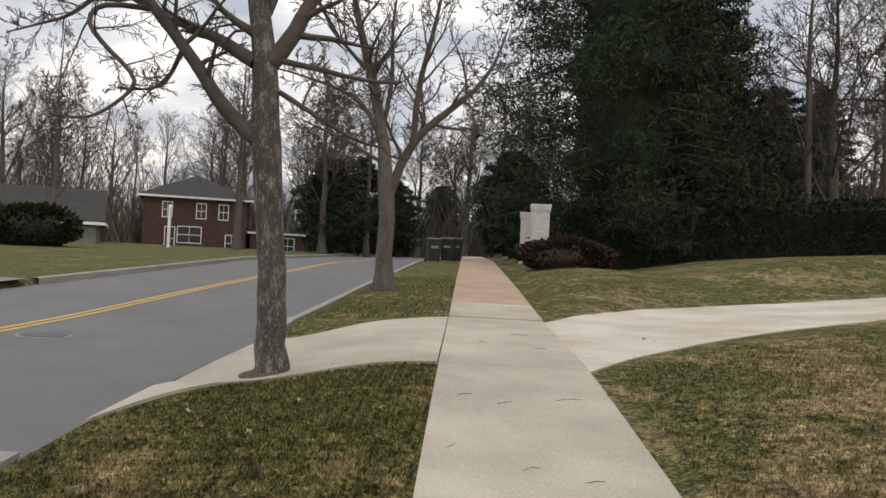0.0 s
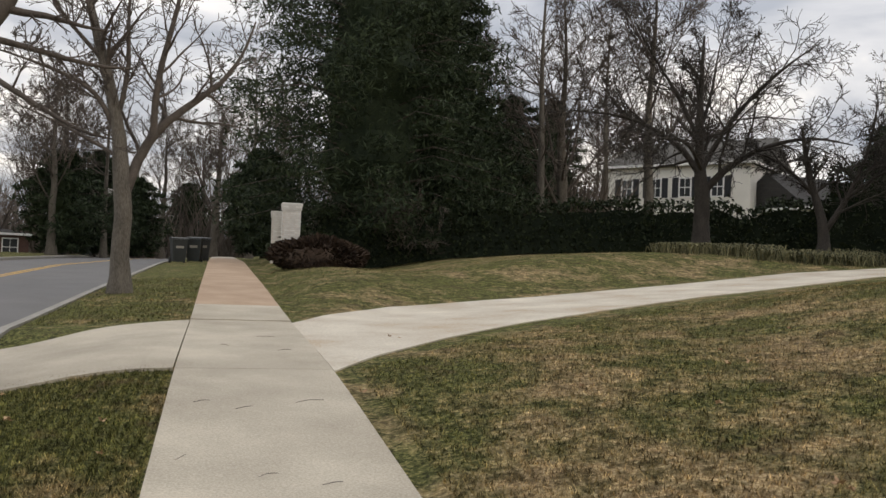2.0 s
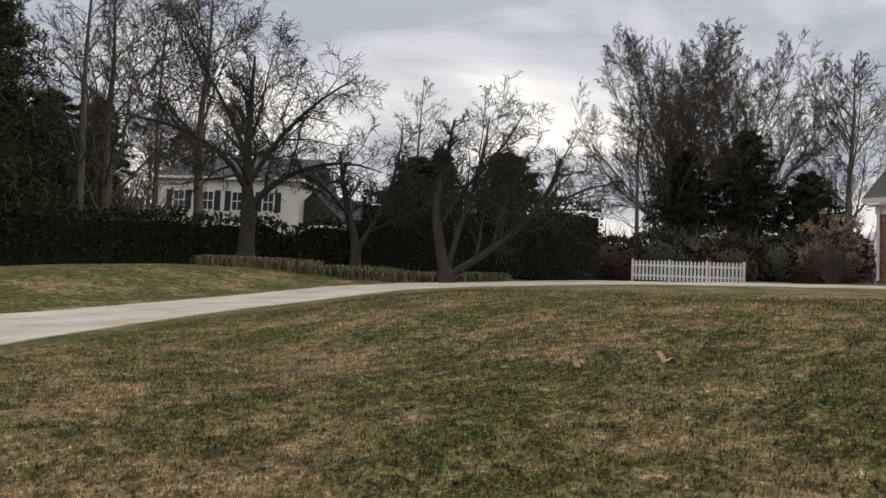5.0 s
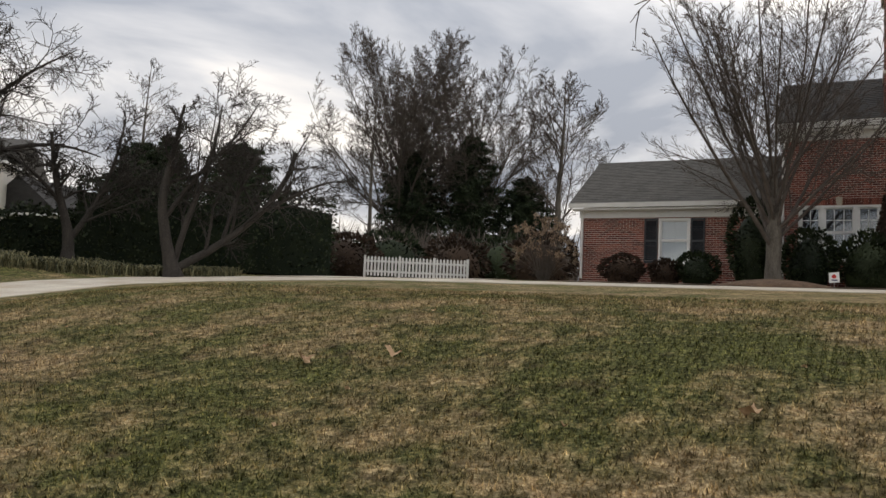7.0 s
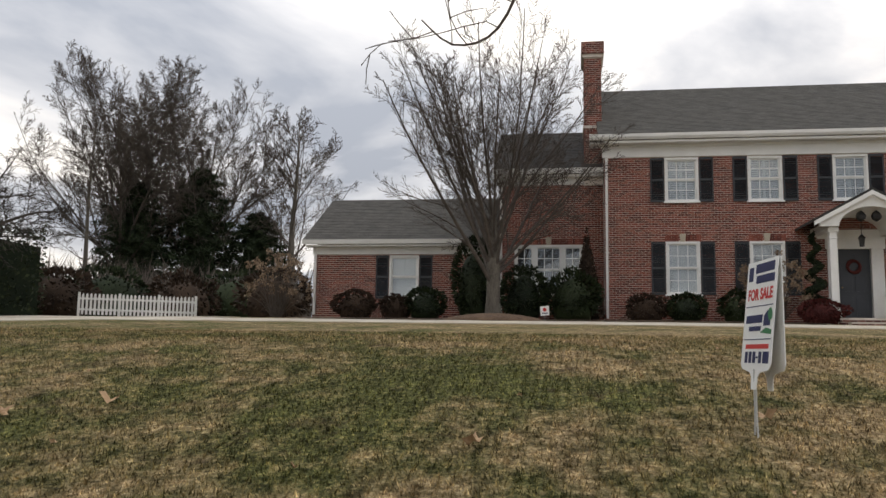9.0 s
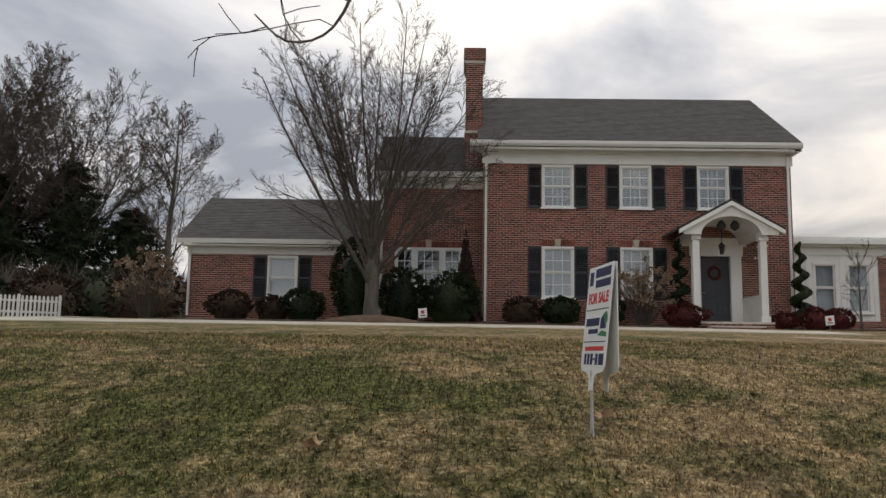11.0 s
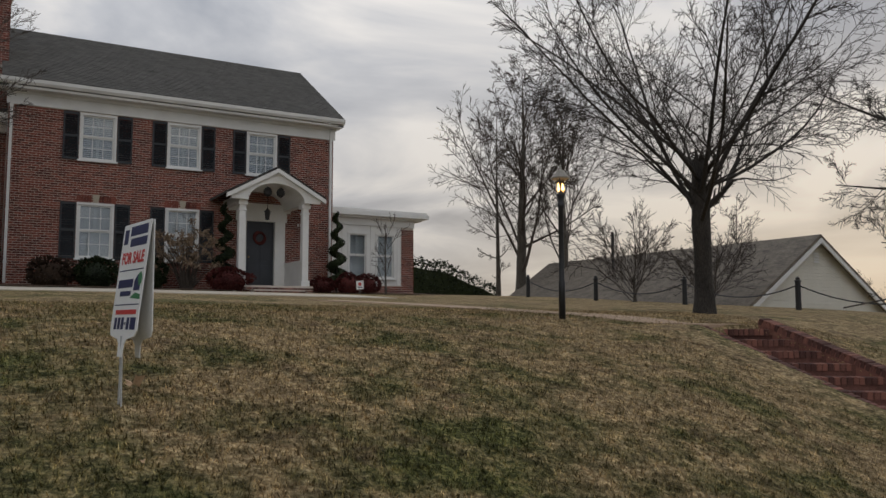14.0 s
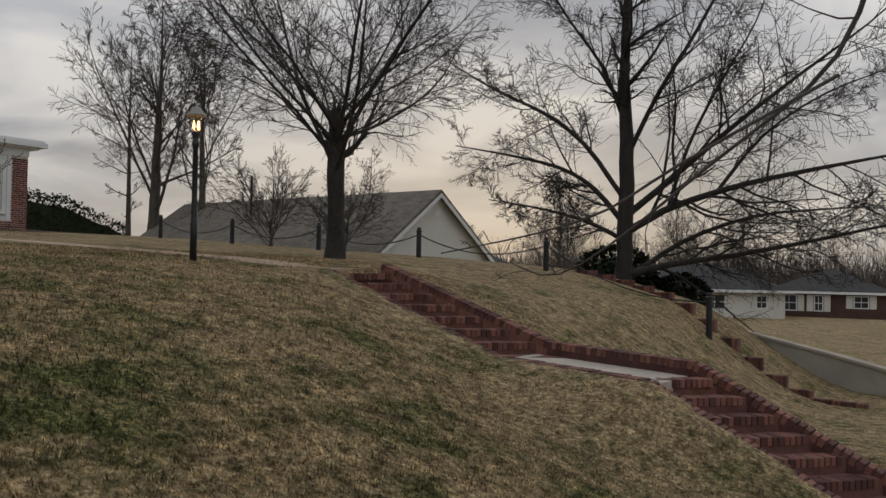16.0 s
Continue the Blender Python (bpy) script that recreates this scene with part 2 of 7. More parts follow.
for leaf_paint in (NEEDLE, HEDGE, BOXWOOD, BROWN_SHRUB, RED_SHRUB):
    leaf_paint.node_tree.nodes["Principled BSDF"].inputs["Specular IOR Level"].default_value = 0.15
MULCH = material("leaf_mulch", (0.05, 0.028, 0.018), (0.20, 0.13, 0.08), 3, 40, 0.95, 0.8, 0.03)
IRON = material("black_iron", (0.008, 0.008, 0.009), (0.025, 0.025, 0.027), 4, 40, 0.45, 0.1, 0.004)
PLASTIC = material("dark_green_bin_plastic", (0.008, 0.012, 0.013), (0.022, 0.028, 0.030), 3, 30, 0.5, 0.1, 0.004)
WHITE_BRICK = material("whitewashed_brick", (0.46, 0.45, 0.42), (0.72, 0.71, 0.68), 4, 50, 0.85, 0.4, 0.008, island=0.3)
SIDING = material("cream_siding", (0.62, 0.60, 0.52), (0.76, 0.74, 0.66), 1.5, 30, 0.7, 0.1, 0.005)
WHITE_WALL = material("white_house_paint", (0.62, 0.60, 0.54), (0.78, 0.76, 0.70), 0.8, 30, 0.7, 0.1, 0.005)
FENCE_WHITE = material("weathered_white_fence_paint", (0.52, 0.52, 0.50), (0.74, 0.74, 0.72), 3, 40, 0.7, 0.2, 0.004)


# building helpers -----------------------------------------------------------
class Builder:
    """Collects quads and triangles of one mesh in world coordinates."""

    def __init__(self):
        self.v, self.f = [], []

    def add(self, vs, fs):
        k = len(self.v)
        self.v.extend(vs)
        self.f.extend([tuple(i + k for i in q) for q in fs])
        return self

    def box(self, x0, x1, y0, y1, z0, z1):
        vs = [(x, y, z) for z in (z0, z1) for x, y in ((x0, y0), (x1, y0), (x1, y1), (x0, y1))]
        return self.add(vs, [(3, 2, 1, 0), (4, 5, 6, 7), (0, 1, 5, 4), (1, 2, 6, 5), (2, 3, 7, 6), (3, 0, 4, 7)])

    def cbox(self, x0, x1, y0, y1, z0, z1, c=0.01):
        """A box with chamfered vertical and top edges."""
        def ring(d, z):
            a, b, e, g = x0 + d, x1 - d, y0 + d, y1 - d
            return [(a + c, e, z), (b - c, e, z), (b, e + c, z), (b, g - c, z), (b - c, g, z), (a + c, g, z), (a, g - c, z), (a, e + c, z)]
        vs = ring(0, z0) + ring(0, z1 - c) + ring(c, z1)
        fs = [tuple(range(7, -1, -1)), tuple(range(16, 24))]
        for k in (0, 8):
            fs += [(k + i, k + (i + 1) % 8, k + 8 + (i + 1) % 8, k + 8 + i) for i in range(8)]
        return self.add(vs, fs)

    def tube(self, pts, radii, n=6, cap=True):
        P = np.array(pts, float)
        T = np.gradient(P, axis=0)
        T /= np.linalg.norm(T, axis=1)[:, None] + 1e-9
        m = T.mean(0)
        ref = np.array((1.0, 0, 0)) if abs(m[0]) < 0.6 * np.linalg.norm(m) + 1e-9 else np.array((0, 0, 1.0))
        U = np.cross(T, ref)
        U /= np.linalg.norm(U, axis=1)[:, None] + 1e-9
        V = np.cross(T, U)
        a = np.arange(n) * 2 * np.pi / n
        R = np.array(radii, float).reshape(-1, 1, 1) * np.ones((len(P), 1, 1))
        ring = P[:, None] + R * (np.cos(a)[None, :, None] * U[:, None] + np.sin(a)[None, :, None] * V[:, None])
        k = len(self.v)
        self.v.extend(map(tuple, ring.reshape(-1, 3)))
        for i in range(len(P) - 1):
            for j in range(n):
                q = k + i * n
                self.f.append((q + j, q + (j + 1) % n, q + n + (j + 1) % n, q + n + j))
        if cap:
            self.f.append(tuple(k + j for j in range(n - 1, -1, -1)))
            self.f.append(tuple(k + (len(P) - 1) * n + j for j in range(n)))
        return self

    def cyl(self, x, y, z0, z1, r0, r1=None, n=12):
        return self.tube([(x, y, z0), (x, y, z1)], [r0, r0 if r1 is None else r1], n)

    def lathe(self, x, y, prof, n=12):
        return self.tube([(x, y, z) for z, _ in prof], [r for _, r in prof], n)

    def prism(self, poly, axis, a, b):
        """A polygon in the two other axes, swept along axis from a to b."""
        def p(u, w, s):
            return {"x": (s, u, w), "y": (u, s, w), "z": (u, w, s)}[axis]
        k = len(poly)
        vs = [p(u, w, a) for u, w in poly] + [p(u, w, b) for u, w in poly]
        fs = [tuple(range(k)), tuple(range(2 * k - 1, k - 1, -1))]
        fs += [(i, k + i, k + (i + 1) % k, (i + 1) % k) for i in range(k)]
        return self.add(vs, fs)

    def ob(self, name, ma, parent=None, label="", smooth=False, kind=""):
        o = Vector((0, 0, 0))
        q = parent
        while q is not None:
            o += q.location
            q = q.parent
        me = bpy.data.meshes.new(name)
        v = np.array(self.v, float) - np.array(o)
        me.from_pydata(v.tolist(), [], self.f)
        me.materials.append(ma)
        if smooth:
            me.polygons.foreach_set("use_smooth", [True] * len(me.polygons))
        me.update()
        bm = bmesh.new()
        bm.from_mesh(me)
        if len(bm.faces) < 20000:
            bmesh.ops.recalc_face_normals(bm, faces=bm.faces)
            bm.to_mesh(me)
        bm.free()
        ob = new(name, me)
        ob.parent = parent
        return tagged(ob, label, kind=kind)


def thing(name, x, y, z, label, category, group=""):
    ob = new(name)
    ob.location = (x, y, z)
    ob.empty_display_size = 0.2
    return tagged(ob, label, category, group)


# ground ---------------------------------------------------------------------
def smooth01(u):
    u = np.clip(u, 0, 1)
    return u * u * (3 - 2 * u)


def profile(stations, width):
    """A smoothed line through (place, height) stations."""
    a = np.array(stations, float)
    g = np.arange(a[0, 0] - 200, a[-1, 0] + 200, 0.25)
    h = np.interp(g, a[:, 0], a[:, 1])
    k = int(width / 0.25)
    w = np.hanning(2 * k + 3)[1:-1]
    h = np.convolve(np.pad(h, k, mode="edge"), w / w.sum(), "valid")
    return lambda s: np.interp(s, g, h)


STREET = profile([(-300, -3.5), (-120, -2.4), (-65, -1.9), (-30, -1.55), (-15, -1.0), (-8, -0.55), (0, 0), (8, 0.55), (13, 0.66), (20, 0.95), (36, 1.5), (60, 1.8), (120, 2.0), (300, 2.0)], 2.0)
BANK = profile([(1.2, 0), (3.5, 0.48), (6, 1.02), (8, 1.40), (10, 1.68), (14, 1.95), (20, 2.26), (24, 2.50), (29, 2.75), (45, 2.8), (80, 2.8)], 0.8)
DRIVE_Z = profile([(1, 0.62), (3, 0.70), (6.4, 0.96), (12, 1.45), (16, 1.85), (22, 2.30), (25, 2.5), (30, 2.75), (60, 2.8)], 1.0)
NORTH = profile([(1.2, 0), (3, 0.75), (5, 1.35), (8, 1.95), (12, 2.35), (18, 2.6), (24, 2.75), (40, 3.0), (80, 3.6)], 1.0)
DRIVE_Y = profile([(-2, 10.6), (1, 10.7), (3, 12.8), (6.4, 15.3), (9, 16.7), (12, 18.0), (16, 19.3), (19, 19.4), (30, 19.4)], 0.8)
ROAD_NEAR, ROAD_FAR = -2.95, -10.5


def Z(x, y):
    x, y = np.asarray(x, float), np.asarray(y, float)
    s = STREET(y)
    xs = x - 3.0 * smooth01((-y - 2) / 11) * (1 - 0.65 * smooth01((x - 4) / 8))
    r = smooth01((xs - 1.2) / 4.8)
    south = np.where(xs > 1.2, s * (1 - r) + BANK(xs), s)
    rn = smooth01((x - 1.2) / 4.8)
    north = np.where(x > 1.2, s * (1 - rn) + NORTH(x), s)
    rd = smooth01((x - 1.0) / 2.5)
    drive = s * (1 - rd) + DRIVE_Z(x) * rd
    q = y - DRIVE_Y(x)
    ws, wn = smooth01((-q - 1.7) / 6.0), smooth01((q - 1.7) / 5.0)
    z = drive * (1 - ws - wn) + south * ws + north * wn
    z = np.where(x < 1.1, s, z)
    z = z + (s + 0.3 - z) * smooth01((-21 - y) / 9) * smooth01((x - 2) / 3)
    zl = np.interp(x, [1.2, 1.8, 3.9, 6.0, 9.35, 10.5], [-0.66, -0.64, 0.36, 0.45, 1.50, 1.62])
    yc = np.interp(x, [1.8, 3.9, 6.0, 9.35], [-9.5, -9.75, -10.0, -10.45])
    near = np.exp(-np.maximum(np.abs(y - yc) - 0.55, 0.0) ** 2 / 1.8) * smooth01((x - 1.25) / 0.8) * smooth01((10.6 - x) / 1.2)
    z = z + (zl + 0.05 - z) * near
    # verge falls to the kerb; road; far kerb
    verge = -0.12 * smooth01((-0.5 - x) / 2.3)
    road = -0.30 - 0.016 * (ROAD_NEAR - x)
    far = -0.30 - 0.016 * 7.55 + 0.14
    z = z + np.where(x > ROAD_NEAR + 0.14, verge, np.where(x > ROAD_FAR, road, far))
    # the apron dips to the road
    ap = smooth01((y - 6.9) / 1.0) * smooth01((12.2 - y) / 1.0) * smooth01((-0.55 - x) / 2.4)
    z = z - np.where(x > ROAD_NEAR + 0.14, 0.17 * ap, 0.0)
    return z


def zat(x, y):
    return float(Z(x, y))


def axis_points(stops):
    out = []
    for a, b, step in stops:
        out += list(np.arange(a, b, step))
    return np.array(out + [stops[-1][1]])


def sheet(xs, ys, zf, name, ma, label="", lift=0.0, kind="structure", parent=None):
    X, Y = np.meshgrid(xs, ys)
    V = np.stack([X, Y, zf(X, Y) + lift], -1).reshape(-1, 3)
    nx, ny = len(xs), len(ys)
    i = (np.arange(ny - 1)[:, None] * nx + np.arange(nx - 1)[None]).reshape(-1)
    F = np.stack([i, i + 1, i + nx + 1, i + nx], 1)
    me = bpy.data.meshes.new(name)
    me.from_pydata(V.tolist(), [], F.tolist())
    me.materials.append(ma)
    me.polygons.foreach_set("use_smooth", [True] * len(me.polygons))
    ob = new(name, me)
    ob.parent = parent
    return tagged(ob, label, kind=kind)


gx = axis_points([(-1500, -200, 130), (-200, -60, 10), (-60, -12, 2), (-12, -3.2, 0.6), (-3.2, -2.6, 0.07), (-2.6, 1.2, 0.3), (1.2, 10.2, 0.15), (10.2, 14, 0.3), (14, 34, 0.6), (34, 80, 3), (80, 300, 20), (300, 1500, 120)])
gy = axis_points([(-1500, -200, 130), (-200, -70, 10), (-70, -28, 1.5), (-28, -11.6, 0.35), (-11.6, -8.4, 0.12), (-8.4, 32, 0.35), (32, 70, 1.5), (70, 200, 10), (200, 1500, 130)])


def stair_cut(X, Y):
    """Trench for the garden steps."""
    zl = np.interp(X, [1.8, 3.9, 6.0, 9.35], [-0.64, 0.36, 0.45, 1.50])
    yc = np.interp(X, [1.8, 3.9, 6.0, 9.35], [-9.5, -9.75, -10.0, -10.45])
    inside = (np.abs(Y - yc) < 0.60) & (X > 1.65) & (X < 9.3)
    return np.where(inside, np.minimum(Z(X, Y), zl - 0.28), Z(X, Y))


GROUND_CUT = lambda X, Y: stair_cut(X, Y) - 0.25 * ((X < -3.03) & (X > ROAD_FAR + 0.02))
ground = sheet(gx, gy, GROUND_CUT, "ground", GRASS, "dormant brown and green winter lawn", -0.0)


def ribbon(name, left, right, n, ma, label="", lift=0.03, depth=0.16, parent=None, across=6, kind="structure"):
    """A slab between two plan lines that follows the ground, with a skirt."""
    def resample(p):
        p = np.array(p, float)
        d = np.r_[0, np.cumsum(np.hypot(*np.diff(p, axis=0).T))]
        t = np.linspace(0, d[-1], n)
        return np.stack([np.interp(t, d, p[:, 0]), np.interp(t, d, p[:, 1])], 1)
    A, B = resample(left), resample(right)
    w = np.linspace(0, 1, across)[None, :, None]
    G = A[:, None] * (1 - w) + B[:, None] * w
    top = np.dstack([G, Z(G[..., 0], G[..., 1]) + lift])
    b = Builder()
    b.v = [tuple(p) for p in top.reshape(-1, 3)]
    for i in range(n - 1):
        for j in range(across - 1):
            k = i * across + j
            b.f.append((k, k + 1, k + across + 1, k + across))
    rim = [j for j in range(across)] + [i * across + across - 1 for i in range(1, n)] + [(n - 1) * across + j for j in range(across - 2, -1, -1)] + [i * across for i in range(n - 2, 0, -1)]
    k0 = len(b.v)
    b.v += [(b.v[i][0], b.v[i][1], b.v[i][2] - depth) for i in rim]
    for i in range(len(rim)):
        j = (i + 1) % len(rim)
        b.f.append((rim[i], k0 + i, k0 + j, rim[j]))
    ob = b.ob(name, ma, parent, label, kind=kind)
    return ob


# road, kerbs, paint
sheet(np.linspace(ROAD_FAR + 0.01, -3.02, 9), axis_points([(-300, -60, 10), (-60, 90, 1.0), (90, 320, 10)]), Z, "road", ASPHALT, "worn grey asphalt two-lane road", 0.0)


def kerb(x, y0, y1, inner, name="kerb"):
    ys = np.arange(y0, y1 + 0.01, 0.5)
    b = Builder()
    side = 0.16 if inner else -0.16
    zt = Z(np.full_like(ys, x + side * 1.3), ys) + 0.02
    for (u, du), (w, dw) in (((x, -0.30), (x, -0.02)), ((x, -0.02), (x + side * 0.2, 0)), ((x + side * 0.2, 0), (x + side, 0)), ((x + side, 0), (x + side, -0.2))):
        k = len(b.v)
        b.v += [(u, yy, zz + du) for yy, zz in zip(ys, zt)] + [(w, yy, zz + dw) for yy, zz in zip(ys, zt)]
        m = len(ys)
        b.f += [(k + i, k + i + 1, k + m + i + 1, k + m + i) for i in range(m - 1)]
    return b.ob(name, KERB, None, "weathered concrete kerb beside the road", kind="structure")


kerb(-2.98, -60, 5.2, True, "kerb_south")
kerb(-2.98, 11.4, 90, True, "kerb_north")
kerb(ROAD_FAR + 0.02, 19, 120, False, "kerb_far")
for dx in (-0.10, 0.10):
    sheet(np.array([-6.75 + dx - 0.05, -6.75 + dx + 0.05]), axis_points([(-120, -20, 5), (-20, 90, 1.0), (90, 200, 10)]), Z, "road_paint", YELLOW, "faded double yellow centre line", 0.006)
sheet(np.linspace(-16, ROAD_FAR - 0.02, 6), np.linspace(9.5, 18.6, 12), Z, "side_pavement", material("side_street_asphalt", (0.14, 0.13, 0.12), (0.24, 0.22, 0.2), 1, 70, 0.9, 0.4, 0.01), "pale worn side street mouth", 0.03)

# pavement along the street, slab by slab
pave = tagged(new("pavement"), "concrete pavement in long slabs", kind="structure")


def edge_l(y):
    return -0.215 - 0.022 * y


cuts = [-60, -40, -28, -20, -14, -9.6, -5, -0.5, 3.6, 8.06, 12.75, 15.2, 20.3, 25, 30, 35, 40, 48, 60, 80]
for a, b2 in zip(cuts[:-1], cuts[1:]):
    ys = np.linspace(a + 0.006, b2 - 0.006, 5)
    stained = 15 <= a <= 45
    lift = 0.045 if a >= 12.7 else 0.03
    ribbon("slab", [(edge_l(y), y) for y in ys], [(edge_l(y) + 1.455, y) for y in ys], max(6, int((b2 - a) / 0.3)), CONCRETE_STAINED if stained else CONCRETE, "", lift, 0.2, pave, 6, "")

# driveway: apron, flare and sweep to the house
ribbon("driveway_apron", [(-0.41, 8.08), (-1.2, 8.0), (-2.0, 7.7), (-2.6, 6.5), (-2.92, 5.2)], [(-0.505, 12.70), (-1.3, 12.2), (-2.1, 11.6), (-2.6, 11.3), (-2.97, 11.1)], 16, CONCRETE, "pale concrete driveway apron", 0.03, 0.12, None, 16)
S_EDGE = [(1.08, 8.06), (1.7, 9.1), (2.7, 10.3), (4.4, 11.9), (6.4, 13.3), (9, 14.8), (12.2, 16.1), (16, 17.3), (19.0, 17.2), (20.6, 15.5), (20.9, 12), (20.9, 4), (20.7, -4), (20.7, -10.5)]
N_EDGE = [(0.97, 12.7), (1.6, 14.0), (3.0, 15.7), (5.5, 17.2), (8.9, 18.7), (12, 19.9), (16, 21.2), (20, 21.6), (24, 20.5), (25.0, 16), (24.8, 11), (24.2, 4), (24.0, -4), (23.8, -10.5)]
ribbon("driveway", S_EDGE, N_EDGE, 170, CONCRETE_DRIVE, "pale new concrete driveway curving to the house", 0.016, 0.15, None, 14)
ribbon("garage_court", [(24.9, 20.0), (25.0, 12.0)], [(36.0, 20.5), (29.5, 12.0)], 12, CONCRETE_DRIVE, "pale concrete court beside the garage", 0.03, 0.15, None, 8)


# brick house ----------------------------------------------------------------
def wall_cells(b, x0, x1, ya, yb, za, zb, holes):
    """A wall across x with rectangular openings (y0, y1, z0, z1)."""
    ys = sorted({ya, yb, *[h[0] for h in holes], *[h[1] for h in holes]})
    zs = sorted({za, zb, *[h[2] for h in holes], *[h[3] for h in holes]})
    for a, c in zip(ys[:-1], ys[1:]):
        for d, e in zip(zs[:-1], zs[1:]):
            if not any(h[0] <= a and c <= h[1] and h[2] <= d and e <= h[3] for h in holes):
                b.box(x0, x1, a, c, d, e)


def brick_face(x, ya, yb, za, zb, holes, rng):
    """Running-bond bricks proud of a wall face that looks towards -x."""
    b = Builder()
    row, z = 0, za
    while z + 0.062 < zb:
        y = ya - (0.1075 if row % 2 else 0)
        while y < yb:
            a, c = max(y, ya), min(y + 0.203, yb)
            y += 0.215
            if c - a < 0.04:
                continue
            spans = [(a, c)]
            for h in holes:
                if h[2] - 0.01 < z + 0.03 < h[3] + 0.01:
                    spans = [s for u, w in spans for s in ((u, min(w, h[0])), (max(u, h[1]), w)) if s[1] - s[0] > 0.03]
            for u, w in spans:
                d = x - 0.005 - rng.random() * 0.003
                b.add([(d, u, z), (d, w, z), (d, w, z + 0.061), (d, u, z + 0.061), (x, u, z), (x, w, z), (x, w, z + 0.061), (x, u, z + 0.061)],
                      [(0, 3, 2, 1), (0, 1, 5, 4), (3, 7, 6, 2), (0, 4, 7, 3), (1, 2, 6, 5)])
        z += 0.075
        row += 1
    return b


house = thing("brick_house", 28.6, -3.0, 2.6, "two-storey red brick house with white trim, black shutters and garage wing", "house")
rngh = random.Random(4)


def window(x, y0, y1, z0, z1, cols=3, rows=2, blind="full", label="white double-hung sash window with plantation blinds"):
    """Casing, two sashes with glazing bars, glass, sill and blind, in an opening that looks towards -x."""
    w = Builder()
    c = 0.07
    w.box(x - 0.035, x + 0.10, y0, y0 + c, z0, z1).box(x - 0.035, x + 0.10, y1 - c, y1, z0, z1)
    w.box(x - 0.035, x + 0.10, y0 + c, y1 - c, z1 - c, z1).box(x - 0.03, x + 0.10, y0 + c, y1 - c, z0, z0 + 0.04)
    win = w.ob("window", WHITE, house, label)
    zm = (z0 + z1) / 2
    for k, (a, d) in enumerate(((z0 + 0.04, zm), (zm, z1 - c))):
        s = Builder()
        xx = x + 0.045 - 0.025 * k
        s.box(xx, xx + 0.035, y0 + c, y0 + c + 0.045, a, d).box(xx, xx + 0.035, y1 - c - 0.045, y1 - c, a, d)
        s.box(xx, xx + 0.035, y0 + c + 0.045, y1 - c - 0.045, a, a + 0.045).box(xx, xx + 0.035, y0 + c + 0.045, y1 - c - 0.045, d - 0.045, d)
        for i in range(1, cols):
            yy = y0 + c + (y1 - y0 - 2 * c) * i / cols
            s.box(xx + 0.006, xx + 0.028, yy - 0.011, yy + 0.011, a + 0.045, d - 0.045)
        for i in range(1, rows):
            zz = a + (d - a) * i / rows
            s.box(xx + 0.008, xx + 0.026, y0 + c + 0.045, y1 - c - 0.045, zz - 0.011, zz + 0.011)
        s.ob("sash", WHITE, win)
        p = Builder().box(xx + 0.015, xx + 0.019, y0 + c, y1 - c, a + 0.02, d - 0.02).ob("pane", GLASS, win)
        p.visible_shadow = False
    Builder().cbox(x - 0.09, x + 0.05, y0 - 0.05, y1 + 0.05, z0 - 0.055, z0 - 0.002, 0.008).ob("sill", WHITE, win)
    # dark board behind the glass; its colour stands in for the unlit room
    Builder().box(x + 0.32, x + 0.34, y0 - 0.1, y1 + 0.1, z0 - 0.1, z1 + 0.1).ob("darkness_board", ROOM_DARKNESS, win)
    if blind:
        s = Builder()
        lo = z0 + 0.06 if blind == "full" else zm
        z = lo
        while z < z1 - c:
            s.add([(x + 0.12, y0 + c, z), (x + 0.12, y1 - c, z), (x + 0.15, y1 - c, z + 0.05), (x + 0.15, y0 + c, z + 0.05)], [(0, 1, 2, 3)])
            z += 0.062
        ym = (y0 + y1) / 2
        for a, d in ((y0 + c, y0 + c + 0.05), (ym - 0.04, ym + 0.04), (y1 - c - 0.05, y1 - c)):
            s.box(x + 0.105, x + 0.155, a, d, lo, z1 - c)
        if blind == "shade":
            s.box(x + 0.16, x + 0.165, y0 + c, y1 - c, z0 + 0.05, z1 - c)
        s.ob("blind", BLIND, win)
    return win


def shutter(x, y0, y1, z0, z1):
    b = Builder()
    b.box(x - 0.05, x - 0.012, y0, y0 + 0.05, z0, z1).box(x - 0.05, x - 0.012, y1 - 0.05, y1, z0, z1)
    zm = (z0 + z1) / 2
    for z in (z0, zm - 0.04, z1 - 0.08):
        b.box(x - 0.05, x - 0.012, y0 + 0.05, y1 - 0.05, z, z + 0.08)
    z = z0 + 0.09
    while z < z1 - 0.1:
        b.add([(x - 0.045, y0 + 0.05, z), (x - 0.045, y1 - 0.05, z), (x - 0.015, y1 - 0.05, z + 0.035), (x - 0.015, y0 + 0.05, z + 0.035)], [(0, 1, 2, 3)])
        z += 0.035
    b.ob("shutter", SHUTTER, house, "black louvred wooden shutter")


def lintel(x, y0, y1, z):
    """Soldier course of upright bricks with a pale keystone."""
    b = Builder()
    ym = (y0 + y1) / 2
    y = y0
    while y < y1 - 0.05:
        if abs(y + 0.035 - ym) > 0.12:
            b.box(x - 0.016, x, y, y + 0.062, z, z + 0.21)
        y += 0.074
    b.ob("lintel", BRICK, house, kind="stuff")
    Builder().prism([(ym - 0.07, z - 0.005), (ym + 0.07, z - 0.005), (ym + 0.11, z + 0.26), (ym - 0.11, z + 0.26)], "x", x - 0.035, x).ob("keystone", CONCRETE, house, "pale stone keystone")


